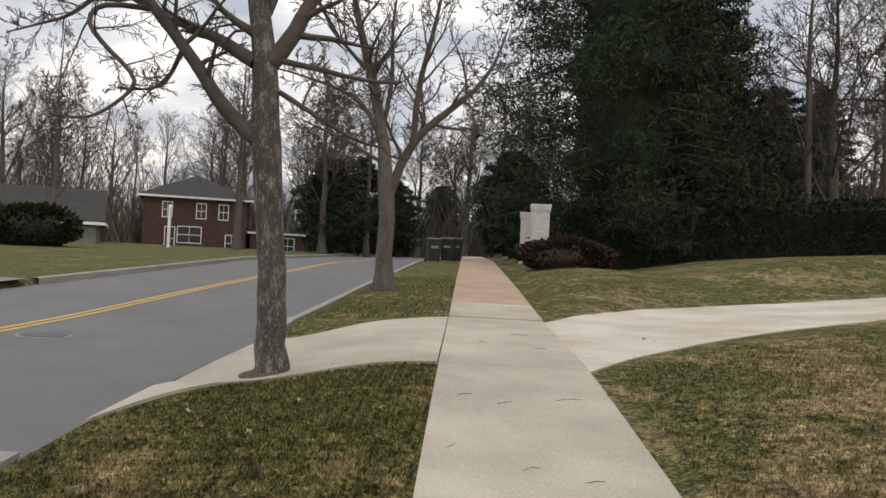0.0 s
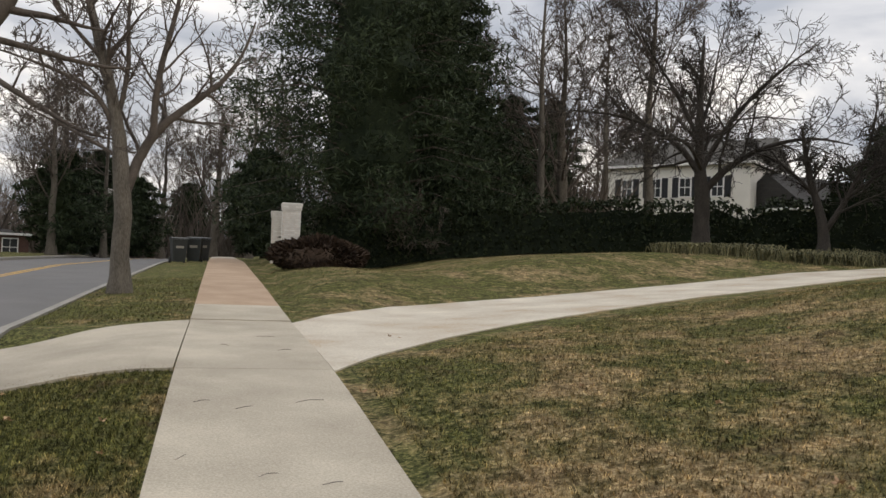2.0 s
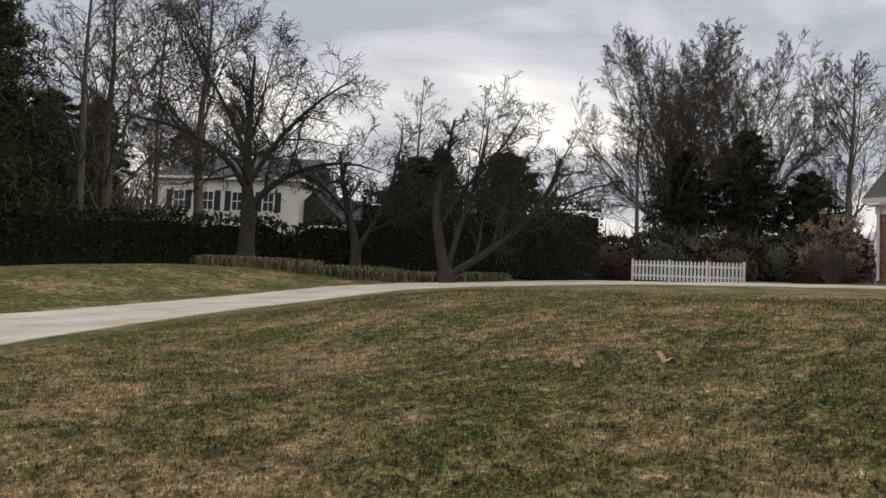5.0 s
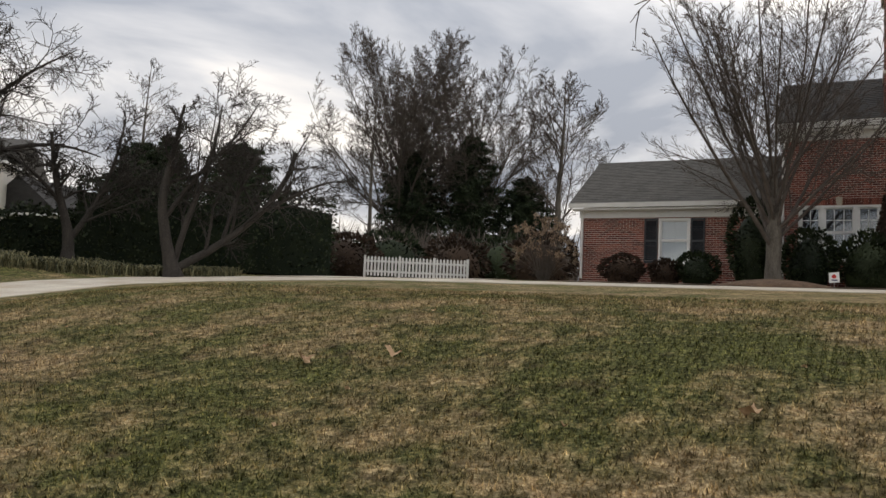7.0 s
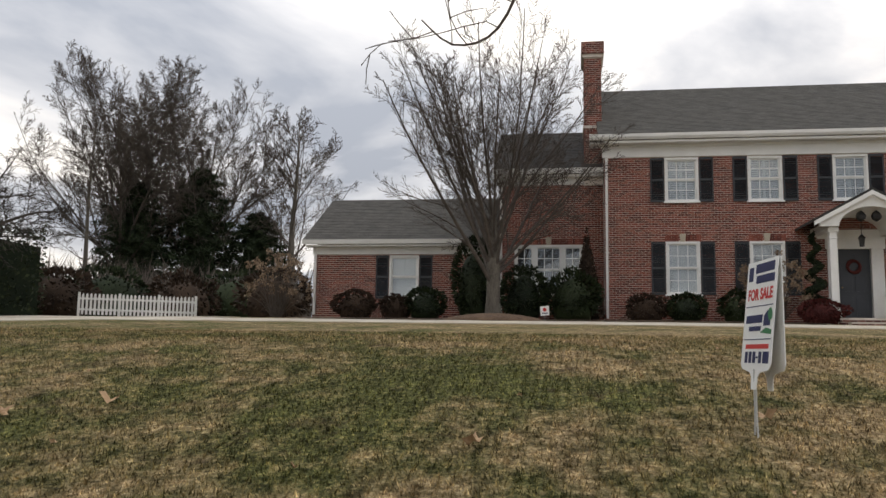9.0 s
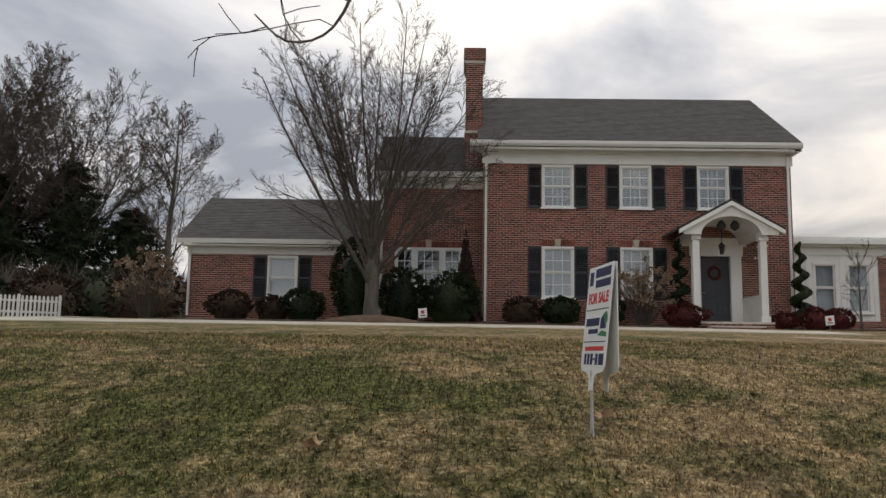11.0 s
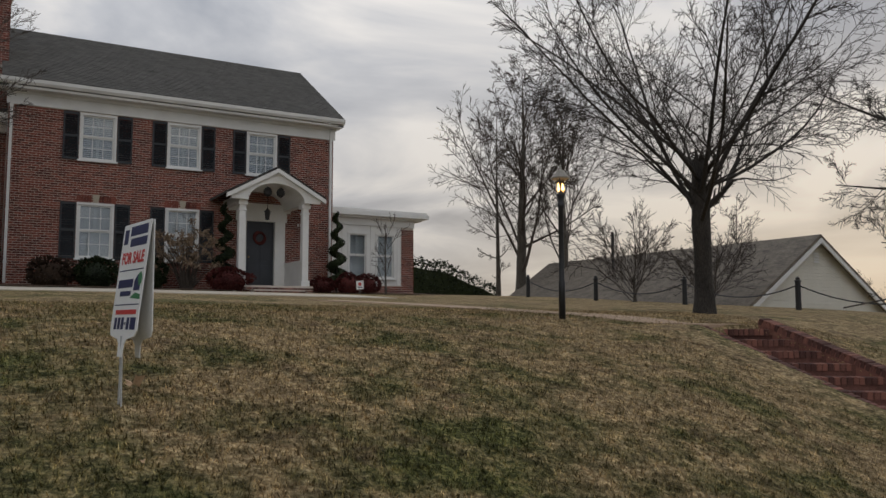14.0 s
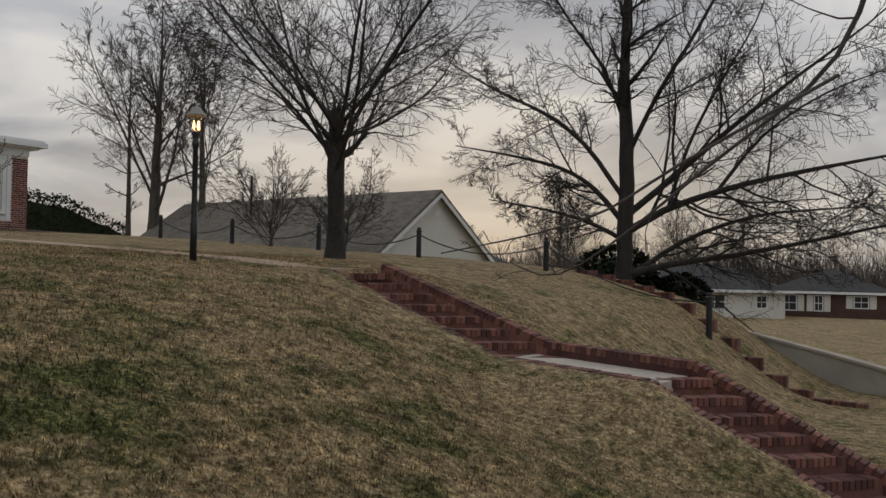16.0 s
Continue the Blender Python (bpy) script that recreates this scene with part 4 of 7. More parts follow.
def bare_tree(seed, x, y, label, trunk, limbs, spec, tip=0.004, bark=None, twig=None, z=None, name="tree", group="", flare=1.5, auto=None, turn=0.0, env=None):
    """A leafless tree: trunk line [(dx, dy, dz, r)...], limbs likewise, and spec for what grows from them.
    auto: (count, length, angle, up, wander, from height share) grows the limbs from the trunk instead."""
    w = Wood(seed)
    w.tip, w.env = tip, env
    z = zat(x, y) - 0.05 if z is None else z
    tree = thing(name, x, y, z, label, "tree", group)
    tree.rotation_euler = (0, 0, turn)
    lines = []

    def fine(pts):
        a = np.array(pts, float)
        t = np.linspace(0, len(a) - 1, (len(a) - 1) * 3 + 1)
        s = np.stack([np.interp(t, range(len(a)), a[:, c]) for c in range(4)], 1)
        for _ in range(2):
            s[1:-1, :3] = (s[:-2, :3] + 2 * s[1:-1, :3] + s[2:, :3]) / 4
        s[1:-1, :3] += w.r.normal(0, 0.06, (len(s) - 2, 3)) * s[1:-1, 3:4]
        return s

    s = fine(trunk)
    rr = s[:, 3].copy()
    rr[0] *= flare
    rr[1] *= 1 + (flare - 1) * 0.3
    w.tube(s[:, :3], rr, 10)
    me = w.mesh("trunk", bark or BARK)
    tr = new("trunk", me)
    tr.parent = tree
    L0 = float(np.linalg.norm(s[-1, :3] - s[0, :3]))
    for l in limbs:
        q = fine(l)
        w.tube(q[:, :3], q[:, 3], 7)
        ln = float(np.sum(np.linalg.norm(np.diff(q[:, :3], axis=0), axis=1)))
        lines.append((q[:, :3], q[:, 3], ln))
    if auto:
        cnt, ln, ang, up, wan, start = auto
        for i in range(cnt):
            f = start + (1 - start) * (i + w.r.rand()) / cnt
            j = min(int(f * (len(s) - 1)), len(s) - 2)
            az = i * 2.4 + w.r.rand() * 0.6
            a = radians(ang) * (0.5 + 0.75 * w.r.rand())
            d = (math.sin(a) * math.cos(az), math.sin(a) * math.sin(az), math.cos(a))
            l2 = ln * (0.75 + 0.4 * w.r.rand()) * (1.1 - 0.35 * f)
            l2 = w.room(s[j, :3], (d[0], d[1], d[2] + up * 3), l2)
            P = w.line(s[j, :3], d, l2, 9, wan, up)
            r = s[j, 3] * (0.20 + 0.16 * w.r.rand())
            R = np.linspace(r, 0.012, len(P))
            w.tube(P, R, 7)
            lines.append((P, R, l2))
    for P, R, ln in lines:
        w.sprout(P, R, 0, spec, ln)
    k = len(s) // 2
    w.sprout(s[k:, :3], s[k:, 3], 0, spec, L0 * 0.5)
    cr = new("crown", w.mesh("crown", twig or TWIG))
    cr.parent = tree
    tagged(cr, "bare branches and twigs")
    return tree


MEDIUM = [(8, 0.55, 42, 0.03, 0.10, 0.2), (7, 0.50, 42, 0.02, 0.12, 0.15), (5, 0.5, 45, 0.02, 0.15, 0.15)]


def plane_limb(points, base, m, depth=0.0, lean=0.0):
    """Limb points given as (right, up) picture offsets from base, with m metres a step, and radii."""
    out = []
    for i, (px, py, r) in enumerate(points):
        out.append(((px - base[0]) * m - (base[1] - py) * m * 0.053, depth * i + lean, (base[1] - py) * m, r))
    return out


# the two street trees beside the pavement
B1, M1 = (478, 655), 0.0058
t1_trunk = plane_limb([(478, 660, 0.165), (483, 560, 0.145), (480, 420, 0.135), (470, 240, 0.145), (472, 120, 0.125), (455, 0, 0.10), (450, -140, 0.06), (440, -260, 0.02)], B1, M1)
t1_limbs = [plane_limb(p, B1, M1, d) for p, d in (
    ([(458, 245, 0.085), (400, 195, 0.075), (352, 115, 0.062), (300, 45, 0.055), (255, -10, 0.045), (190, -110, 0.02)], -0.06),
    ([(452, 110, 0.08), (370, 62, 0.06), (280, 25, 0.05), (180, -30, 0.035), (60, -90, 0.015)], 0.10),
    ([(478, 110, 0.10), (520, 50, 0.085), (548, -15, 0.07), (590, -120, 0.05), (640, -260, 0.015)], 0.08),
    ([(280, 25, 0.03), (190, 20, 0.028), (170, 60, 0.026), (225, 115, 0.024), (288, 168, 0.022), (250, 212, 0.018), (215, 240, 0.014), (165, 236, 0.01)], -0.12),
    ([(492, 105, 0.035), (560, 112, 0.028), (640, 125, 0.02), (700, 118, 0.01)], 0.15),
    ([(495, 160, 0.03), (560, 200, 0.024), (640, 250, 0.016), (690, 262, 0.008)], -0.2),
    ([(330, 80, 0.03), (290, 150, 0.02), (240, 158, 0.014), (180, 150, 0.008)], 0.12),
    ([(190, -10, 0.025), (120, 35, 0.02), (60, 45, 0.014), (-20, 60, 0.008)], 0.1))]
T1_SPEC = [(11, 0.34, 50, 0.03, 0.16, 0.2), (7, 0.42, 48, 0.02, 0.2, 0.2), (5, 0.4, 50, 0.0, 0.22, 0.2)]
bare_tree(11, -2.06, 8.1, "bare street tree with lichened grey bark on the verge", t1_trunk, t1_limbs, T1_SPEC, 0.003, BARK_LICHEN, flare=1.25)
B2, M2 = (688, 498), 0.0131
t2_trunk = plane_limb([(688, 500, 0.20), (692, 400, 0.185), (694, 310, 0.18), (688, 210, 0.13), (668, 120, 0.11), (640, 0, 0.07), (620, -120, 0.03)], B2, M2)
t2_limbs = [plane_limb(p, B2, M2, d) for p, d in (
    ([(698, 330, 0.12), (716, 275, 0.11), (742, 225, 0.10), (800, 172, 0.08), (850, 130, 0.06), (885, 80, 0.04), (910, 10, 0.02)], 0.15),
    ([(742, 235, 0.08), (748, 150, 0.07), (775, 60, 0.055), (800, -40, 0.03), (815, -130, 0.015)], -0.15),
    ([(690, 250, 0.06), (660, 170, 0.05), (590, 140, 0.035), (510, 120, 0.015)], -0.1),
    ([(690, 200, 0.06), (705, 120, 0.05), (700, 20, 0.035), (720, -90, 0.015)], 0.2),
    ([(690, 275, 0.05), (650, 250, 0.04), (580, 215, 0.025), (520, 190, 0.01)], 0.2),
    ([(668, 120, 0.05), (610, 60, 0.04), (570, -20, 0.03), (540, -100, 0.012)], -0.2))]
T2_SPEC = [(13, 0.36, 46, 0.03, 0.14, 0.15), (8, 0.42, 46, 0.02, 0.17, 0.15), (5, 0.42, 46, 0.0, 0.18, 0.2)]
bare_tree(12, -2.25, 18.7, "forked bare street tree on the grass verge", t2_trunk, t2_limbs, T2_SPEC, 0.006)

VASE = [(12, 0.36, 33, 0.03, 0.08, 0.2), (9, 0.38, 34, 0.03, 0.10, 0.15), (6, 0.42, 34, 0.02, 0.12, 0.1)]
# maple in front of the wing
bare_tree(21, 25.6, 2.25, "vase-shaped bare maple with many upright stems", [(0, 0, 0, 0.25), (0.03, 0.02, 0.8, 0.21), (-0.02, 0, 1.6, 0.21), (0, 0, 2.4, 0.15), (0.05, 0.05, 3.6, 0.10)], [], VASE, 0.0042, auto=(24, 8.8, 41, 0.035, 0.03, 0.36), flare=1.3, env=(0, 0, 5.5, 4.5, 4.5, 4.7))
# elm beside the steps
bare_tree(22, 12.5, -13.3, "bare shade tree with a round crown behind the steps", [(0, 0, 0, 0.20), (0, 0, 1.0, 0.175), (-0.02, 0.02, 1.9, 0.19), (0, 0.05, 2.5, 0.17), (0.05, 0, 3.2, 0.12)], [], [(11, 0.42, 36, 0.02, 0.09, 0.15), (9, 0.42, 38, 0.01, 0.11, 0.1), (6, 0.45, 40, 0.0, 0.13, 0.1)], 0.0038, bark=BARK_DARK, twig=BARK_DARK, auto=(14, 8.6, 62, 0.035, 0.07, 0.52), flare=1.25, env=(0, 0, 4.9, 5.0, 5.0, 4.4))
# old oak with low spreading limbs
OB, OM = (1105, 495), 0.0165
oak_trunk = [(-a, b * 0, c, r) for a, b, c, r in plane_limb([(1105, 500, 0.26), (1110, 430, 0.235), (1110, 340, 0.22), (1112, 230, 0.2), (1105, 110, 0.15), (1108, 0, 0.11), (1120, -180, 0.04)], OB, OM)]
OAK_DIR = Vector((-0.92, -0.40, 0)).normalized()


def oak_limb(pts, d):
    out = []
    for i, (px, py, r) in enumerate(pts):
        u = (px - OB[0]) * OM
        out.append((OAK_DIR.x * u + OAK_DIR.y * d * i * -1, OAK_DIR.y * u + OAK_DIR.x * d * i, (OB[1] - py) * OM, r))
    return out


oak_trunk = oak_limb([(1105, 500, 0.26), (1110, 430, 0.235), (1110, 340, 0.22), (1112, 230, 0.2), (1105, 110, 0.15), (1108, 0, 0.11), (1120, -180, 0.04)], 0)
oak_limbs = [oak_limb(p, d) for p, d in (
    ([(1112, 460, 0.115), (1180, 442, 0.094), (1290, 425, 0.072), (1400, 402, 0.058), (1540, 370, 0.036), (1700, 330, 0.014)], 0.1),
    ([(1108, 390, 0.122), (1170, 350, 0.101), (1260, 318, 0.086), (1380, 290, 0.065), (1500, 270, 0.036), (1640, 240, 0.014)], -0.25),
    ([(1110, 360, 0.108), (1190, 290, 0.094), (1290, 200, 0.072), (1400, 110, 0.050), (1520, 20, 0.029), (1600, -60, 0.014)], 0.3),
    ([(1106, 370, 0.086), (1060, 310, 0.072), (1000, 270, 0.058), (900, 245, 0.036), (800, 225, 0.014)], 0.2),
    ([(1108, 330, 0.079), (1040, 230, 0.065), (970, 180, 0.050), (880, 140, 0.036), (800, 90, 0.014)], -0.2),
    ([(1110, 260, 0.079), (1160, 150, 0.065), (1230, 40, 0.050), (1290, -80, 0.029), (1330, -180, 0.014)], -0.2),
    ([(1108, 200, 0.065), (1070, 90, 0.050), (1000, 0, 0.036), (940, -120, 0.014)], 0.15),
    ([(1180, 350, 0.065), (1210, 240, 0.050), (1270, 120, 0.036), (1330, 20, 0.022), (1360, -80, 0.007)], 0.2),
    ([(1106, 400, 0.072), (1050, 370, 0.058), (980, 350, 0.036), (880, 335, 0.014)], -0.3),
    ([(1260, 318, 0.058), (1330, 220, 0.043), (1430, 150, 0.029), (1540, 110, 0.011)], 0.1),
    ([(1112, 470, 0.086), (1200, 400, 0.072), (1330, 350, 0.050), (1450, 340, 0.029), (1560, 330, 0.011)], 0.5))]
bare_tree(23, 10.0, -22.5, "old oak with a trunk coloured dark as backlit and low spreading limbs", oak_trunk, oak_limbs, [(14, 0.34, 46, 0.02, 0.18, 0.12), (10, 0.48, 46, 0.01, 0.2, 0.1), (7, 0.5, 48, -0.01, 0.22, 0.1)], 0.0055, z=0.95, flare=1.2, bark=BARK_DARK, twig=BARK_DARK)

# old apple trees before the hedge
APPLE = [(13, 0.46, 52, 0.02, 0.18, 0.15), (9, 0.48, 52, -0.02, 0.2, 0.1), (6, 0.55, 52, -0.03, 0.2, 0.1)]
bare_tree(31, 16.5, 26.9, "gnarled bare apple tree with a drooping crown", [(0, 0, 0, 0.36), (0.05, 0, 1.2, 0.29), (0, 0, 2.2, 0.27), (-0.1, 0.1, 3.5, 0.18), (-0.2, 0, 5.5, 0.12), (-0.1, 0, 8.0, 0.04)],
          [[(0, 0, 2.2, 0.150), (0.7, -0.4, 3.2, 0.120), (1.9, -1.0, 4.0, 0.083), (3.2, -1.8, 4.3, 0.053), (4.4, -2.4, 4.0, 0.022)], [(0, 0, 2.8, 0.135), (-0.8, 0.5, 4.2, 0.098), (-2.4, 1.6, 5.2, 0.060), (-4.2, 2.6, 5.4, 0.022)], [(0, 0, 3.2, 0.112), (0.8, -0.5, 5.0, 0.083), (2.0, -1.5, 6.6, 0.053), (3.2, -2.2, 7.6, 0.015)], [(-0.1, 0, 4.0, 0.098), (-0.8, 0.6, 6.0, 0.068), (-1.8, 1.0, 7.6, 0.038), (-2.4, 1.2, 8.8, 0.015)], [(-0.1, 0.1, 4.5, 0.075), (0.7, 0.6, 6.2, 0.053), (1.0, 0.8, 8.0, 0.022), (1.4, 0.4, 9.3, 0.011)], [(0, 0, 3.0, 0.075), (-1.0, -0.8, 3.9, 0.060), (-2.2, -1.2, 4.0, 0.038), (-3.4, -1.2, 3.4, 0.015)]], APPLE, 0.008, flare=1.3, bark=BARK_DARK, twig=BARK_DARK)
bare_tree(32, 19.9, 24.6, "small forked apple tree with bare twigs", [(0, 0, 0, 0.24), (0, 0, 0.8, 0.2), (-0.1, 0.1, 1.6, 0.15), (-0.5, 0.3, 3.0, 0.11), (-0.7, 0.4, 4.6, 0.05)], [[(0, 0, 0.9, 0.112), (0.6, -0.5, 2.2, 0.090), (1.0, -0.9, 3.8, 0.060), (1.2, -1.0, 5.4, 0.022)], [(-0.3, 0.2, 2.2, 0.075), (-1.2, 0.8, 3.4, 0.053), (-2.2, 1.4, 3.8, 0.022)], [(0.4, -0.4, 2.0, 0.068), (1.4, -1.0, 3.0, 0.045), (2.3, -1.6, 3.3, 0.015)]], APPLE, 0.008, bark=BARK_DARK, twig=BARK_DARK)
bare_tree(33, 21.2, 20.9, "leaning multi-stemmed apple tree with a broken limb", [(0, 0, 0, 0.27), (-0.2, 0.2, 1.2, 0.2), (-0.4, 0.4, 2.6, 0.15), (-0.2, 0.2, 4.2, 0.1), (0, 0, 6.0, 0.04)],
          [[(0, 0, 0.3, 0.150), (1.2, -1.0, 1.3, 0.128), (2.3, -1.9, 2.6, 0.105), (2.9, -2.4, 3.9, 0.090), (3.1, -2.5, 4.8, 0.068)], [(2.3, -1.9, 2.6, 0.075), (3.2, -2.6, 3.3, 0.060), (4.2, -3.2, 3.9, 0.038), (5.0, -3.6, 4.0, 0.015)], [(0, 0, 0.6, 0.120), (0.3, -0.3, 2.4, 0.098), (0.9, -0.6, 4.2, 0.068), (1.0, -0.8, 6.2, 0.022)], [(-0.3, 0.3, 2.0, 0.090), (0.5, -0.2, 3.6, 0.068), (1.6, -1.1, 5.2, 0.045), (2.1, -1.6, 6.6, 0.015)], [(1.2, -1.0, 1.4, 0.075), (1.7, -1.2, 3.4, 0.060), (2.4, -1.6, 5.0, 0.030)]], APPLE, 0.007, bark=BARK_DARK, twig=BARK_DARK)

# overhanging street-tree twigs close to the camera: a third street tree south of the stand
near_limbs = [[(0.1, 0.0, 3.2, 0.08), (1.2, 0.1, 4.6, 0.06), (2.6, 0.15, 4.8, 0.035), (3.30, 0.15, 4.3, 0.020), (3.5, 0.19, 3.42, 0.015), (4.16, 0.34, 2.93, 0.012), (4.71, 0.54, 2.42, 0.009), (5.17, 0.75, 2.05, 0.006), (5.43, 0.9, 2.19, 0.004)],
              [(3.55, 0.2, 3.35, 0.013), (4.34, 0.93, 2.74, 0.010), (4.64, 1.05, 2.50, 0.008), (5.0, 1.23, 2.36, 0.006), (5.52, 1.56, 2.23, 0.004)],
              [(0, 0, 3.4, 0.09), (0.8, 0.9, 5.4, 0.07), (2.6, 2.7, 6.2, 0.045), (4.8, 4.6, 6.0, 0.025), (6.2, 5.8, 5.0, 0.014), (6.54, 6.25, 3.90, 0.009), (6.53, 6.38, 3.72, 0.007), (6.5, 6.57, 3.67, 0.006), (6.47, 6.72, 3.82, 0.004)],
              [(0, 0, 4.0, 0.12), (0.6, -0.6, 6.0, 0.09), (1.5, -0.8, 8.0, 0.04)], [(0, 0, 4.0, 0.1), (-1.0, 0.4, 6.0, 0.07), (-2.0, 0.6, 8.0, 0.03)]]
bare_tree(41, -2.05, -6.1, "street tree with low twigs that hang over the lawn", [(0, 0, 0, 0.20), (0, 0, 1.5, 0.17), (0.05, 0, 3.0, 0.17), (0.1, 0, 4.5, 0.12), (0, 0.1, 8.5, 0.04)], near_limbs, [(7, 0.07, 50, 0.05, 0.2, 0.45), (2, 0.4, 45, 0.02, 0.2, 0.3)], 0.0025, BARK_LICHEN)

# tall trees behind: three kinds, repeated
TALL = [(8, 0.42, 40, 0.03, 0.10, 0.15), (7, 0.45, 40, 0.02, 0.12, 0.1), (5, 0.55, 36, 0.03, 0.12, 0.1)]
FAR = [(8, 0.46, 38, 0.04, 0.10, 0.15), (7, 0.46, 40, 0.02, 0.13, 0.1)]
WOOD = "trees of the far wood"
TRUNK_A = [(0, 0, 0, 0.32), (0.1, 0, 3, 0.26), (0, 0.2, 6, 0.21), (0.2, 0.1, 9, 0.14), (0.1, -0.1, 12, 0.08), (0.3, 0, 15.5, 0.015)]
TRUNK_B = [(0, 0, 0, 0.42), (0, 0, 2.5, 0.34), (0.1, 0.1, 5.0, 0.30), (0.3, 0, 7.5, 0.2), (0.1, 0.3, 11, 0.11), (0.5, 0.1, 16, 0.015)]
TRUNK_C = [(0, 0, 0, 0.24), (0.1, 0, 5, 0.17), (-0.1, 0.2, 10, 0.10), (0.2, 0, 17, 0.015)]
tallA = bare_tree(51, 55.2, 19.1, "tall bare tree in the far wood", TRUNK_A, [], TALL, 0.009, auto=(16, 9.0, 46, 0.04, 0.06, 0.28), group=WOOD, env=(0, 0, 10.0, 4.4, 4.4, 6.2))
tallB = bare_tree(52, 60.0, 33.0, "broad bare tree with a fan-shaped crown", TRUNK_B, [], TALL, 0.010, auto=(18, 12.0, 50, 0.04, 0.06, 0.22), group=WOOD, env=(0, 0, 10.3, 6.4, 6.4, 6.8))
tallC = bare_tree(53, 46.0, 50.0, "slender bare tree with a long clear trunk", TRUNK_C, [], [(6, 0.45, 38, 0.04, 0.09, 0.2), (5, 0.45, 38, 0.03, 0.10, 0.15), (3, 0.5, 36, 0.03, 0.12, 0.15)], 0.009, auto=(22, 5.0, 66, 0.03, 0.07, 0.25), group=WOOD, env=(0, 0, 10.6, 3.2, 3.2, 6.6))
farA = bare_tree(54, -30.0, 92.0, "distant bare tree in the woods", TRUNK_A, [], FAR, 0.012, auto=(16, 8.5, 46, 0.04, 0.07, 0.3), group=WOOD, env=(0, 0, 10.0, 4.4, 4.4, 6.2))
farB = bare_tree(55, -45.0, 96.0, "distant broad bare tree in the woods", TRUNK_B, [], FAR, 0.012, auto=(17, 11.0, 50, 0.04, 0.07, 0.25), group=WOOD, env=(0, 0, 10.3, 6.4, 6.4, 6.8))
farC = bare_tree(56, -60.0, 90.0, "distant slender bare tree in the woods", TRUNK_C, [], FAR, 0.012, auto=(18, 5.0, 60, 0.03, 0.08, 0.25), group=WOOD, env=(0, 0, 10.6, 3.2, 3.2, 6.6))
# two great fan-crowned trees beyond the white fence
FAN = [(13, 0.34, 38, 0.03, 0.09, 0.2), (10, 0.40, 38, 0.03, 0.11, 0.15), (8, 0.46, 40, 0.02, 0.13, 0.1)]
TRUNK_F = [(0, 0, 0, 0.45), (0, 0.1, 2.2, 0.38), (0.1, 0, 4.6, 0.32), (0.0, 0.1, 8.0, 0.22), (0.2, 0.1, 13.0, 0.08)]
fanA = bare_tree(57, 51.3, 29.8, "great bare tree with a wide fan of fine twigs", TRUNK_F, [], FAN, 0.008, auto=(22, 17.0, 40, 0.035, 0.045, 0.28), group=WOOD, env=(0, 0, 11.6, 7.2, 7.2, 9.2))
rngw = random.Random(77)


def stand(src, x, y, s=1.0, dz=0.0):
    m = pose(x, y, zat(x, y) - 0.1 + dz, 0, 0, rngw.uniform(0, 360))
    o = copy_thing(src, m)
    o.scale = (s, s, s * rngw.uniform(0.92, 1.08))
    return o


# named places: by the fence, behind the hedge, beside the sunroom, across the street
for src, x, y, s in ((tallC, 46.8, 29.5, 0.8), (fanA, 56.5, 26.6, 0.95), (tallA, 66, 24, 0.7), (tallB, 68, 18, 0.62), (tallC, 61, 15, 0.6), (tallA, 70, 9, 0.7), (tallC, 66, 6, 0.65),
                     (tallA, 19.5, 36.5, 0.92), (tallB, 16.0, 39.0, 0.85), (tallC, 13.5, 35.5, 0.9), (tallC, 23.5, 50, 1.0), (tallB, 10, 48, 0.95), (tallA, 31, 66, 1.0), (tallB, 40, 66, 1.0),
                     (tallB, 33.2, -23.4, 0.72), (tallA, 31.2, -24.6, 0.66), (tallC, 36, -24, 0.62), (tallC, 31, -36, 0.55), (tallB, 24, -46, 0.55),
                     (tallA, -17, 56, 0.75), (tallA, -11.5, 58, 0.9), (tallC, -9.5, 66, 0.9), (tallB, -13, 70, 0.9), (tallA, -7, 84, 1.0), (tallB, -2, 80, 0.9), (tallA, 3, 70, 0.9), (tallC, 1, 58, 0.9), (tallB, 5, 92, 1.0), (tallA, -4, 100, 1.0),
                     (tallC, -19, 62, 1.0), (tallA, -32, 60, 0.85), (tallB, -40, 66, 0.9), (tallC, -28, 52, 0.8)):
    stand(src, x, y, s)
for i in range(16):
    stand(rngw.choice((farA, farB, farC)), rngw.uniform(-75, -22), rngw.uniform(86, 125), rngw.uniform(0.75, 1.05))
for i in range(12):
    stand(rngw.choice((farA, farB, farC)), rngw.uniform(-18, 40), rngw.uniform(95, 140), rngw.uniform(0.8, 1.1))
for i in range(12):
    stand(rngw.choice((farA, farC)), rngw.uniform(20, 55), rngw.uniform(62, 90), rngw.uniform(0.8, 1.05))
for i in range(24):
    a = radians(rngw.uniform(-172, -128))
    d = rngw.uniform(85, 135)
    stand(rngw.choice((farA, farB, farC)), -math.sin(a) * d, math.cos(a) * d, rngw.uniform(0.45, 0.75))


for i in range(18):
    a = radians(rngw.uniform(-130, -104))
    d = rngw.uniform(75, 130)
    stand(rngw.choice((farA, farB, farC)), -math.sin(a) * d, math.cos(a) * d, rngw.uniform(0.28, 0.45))


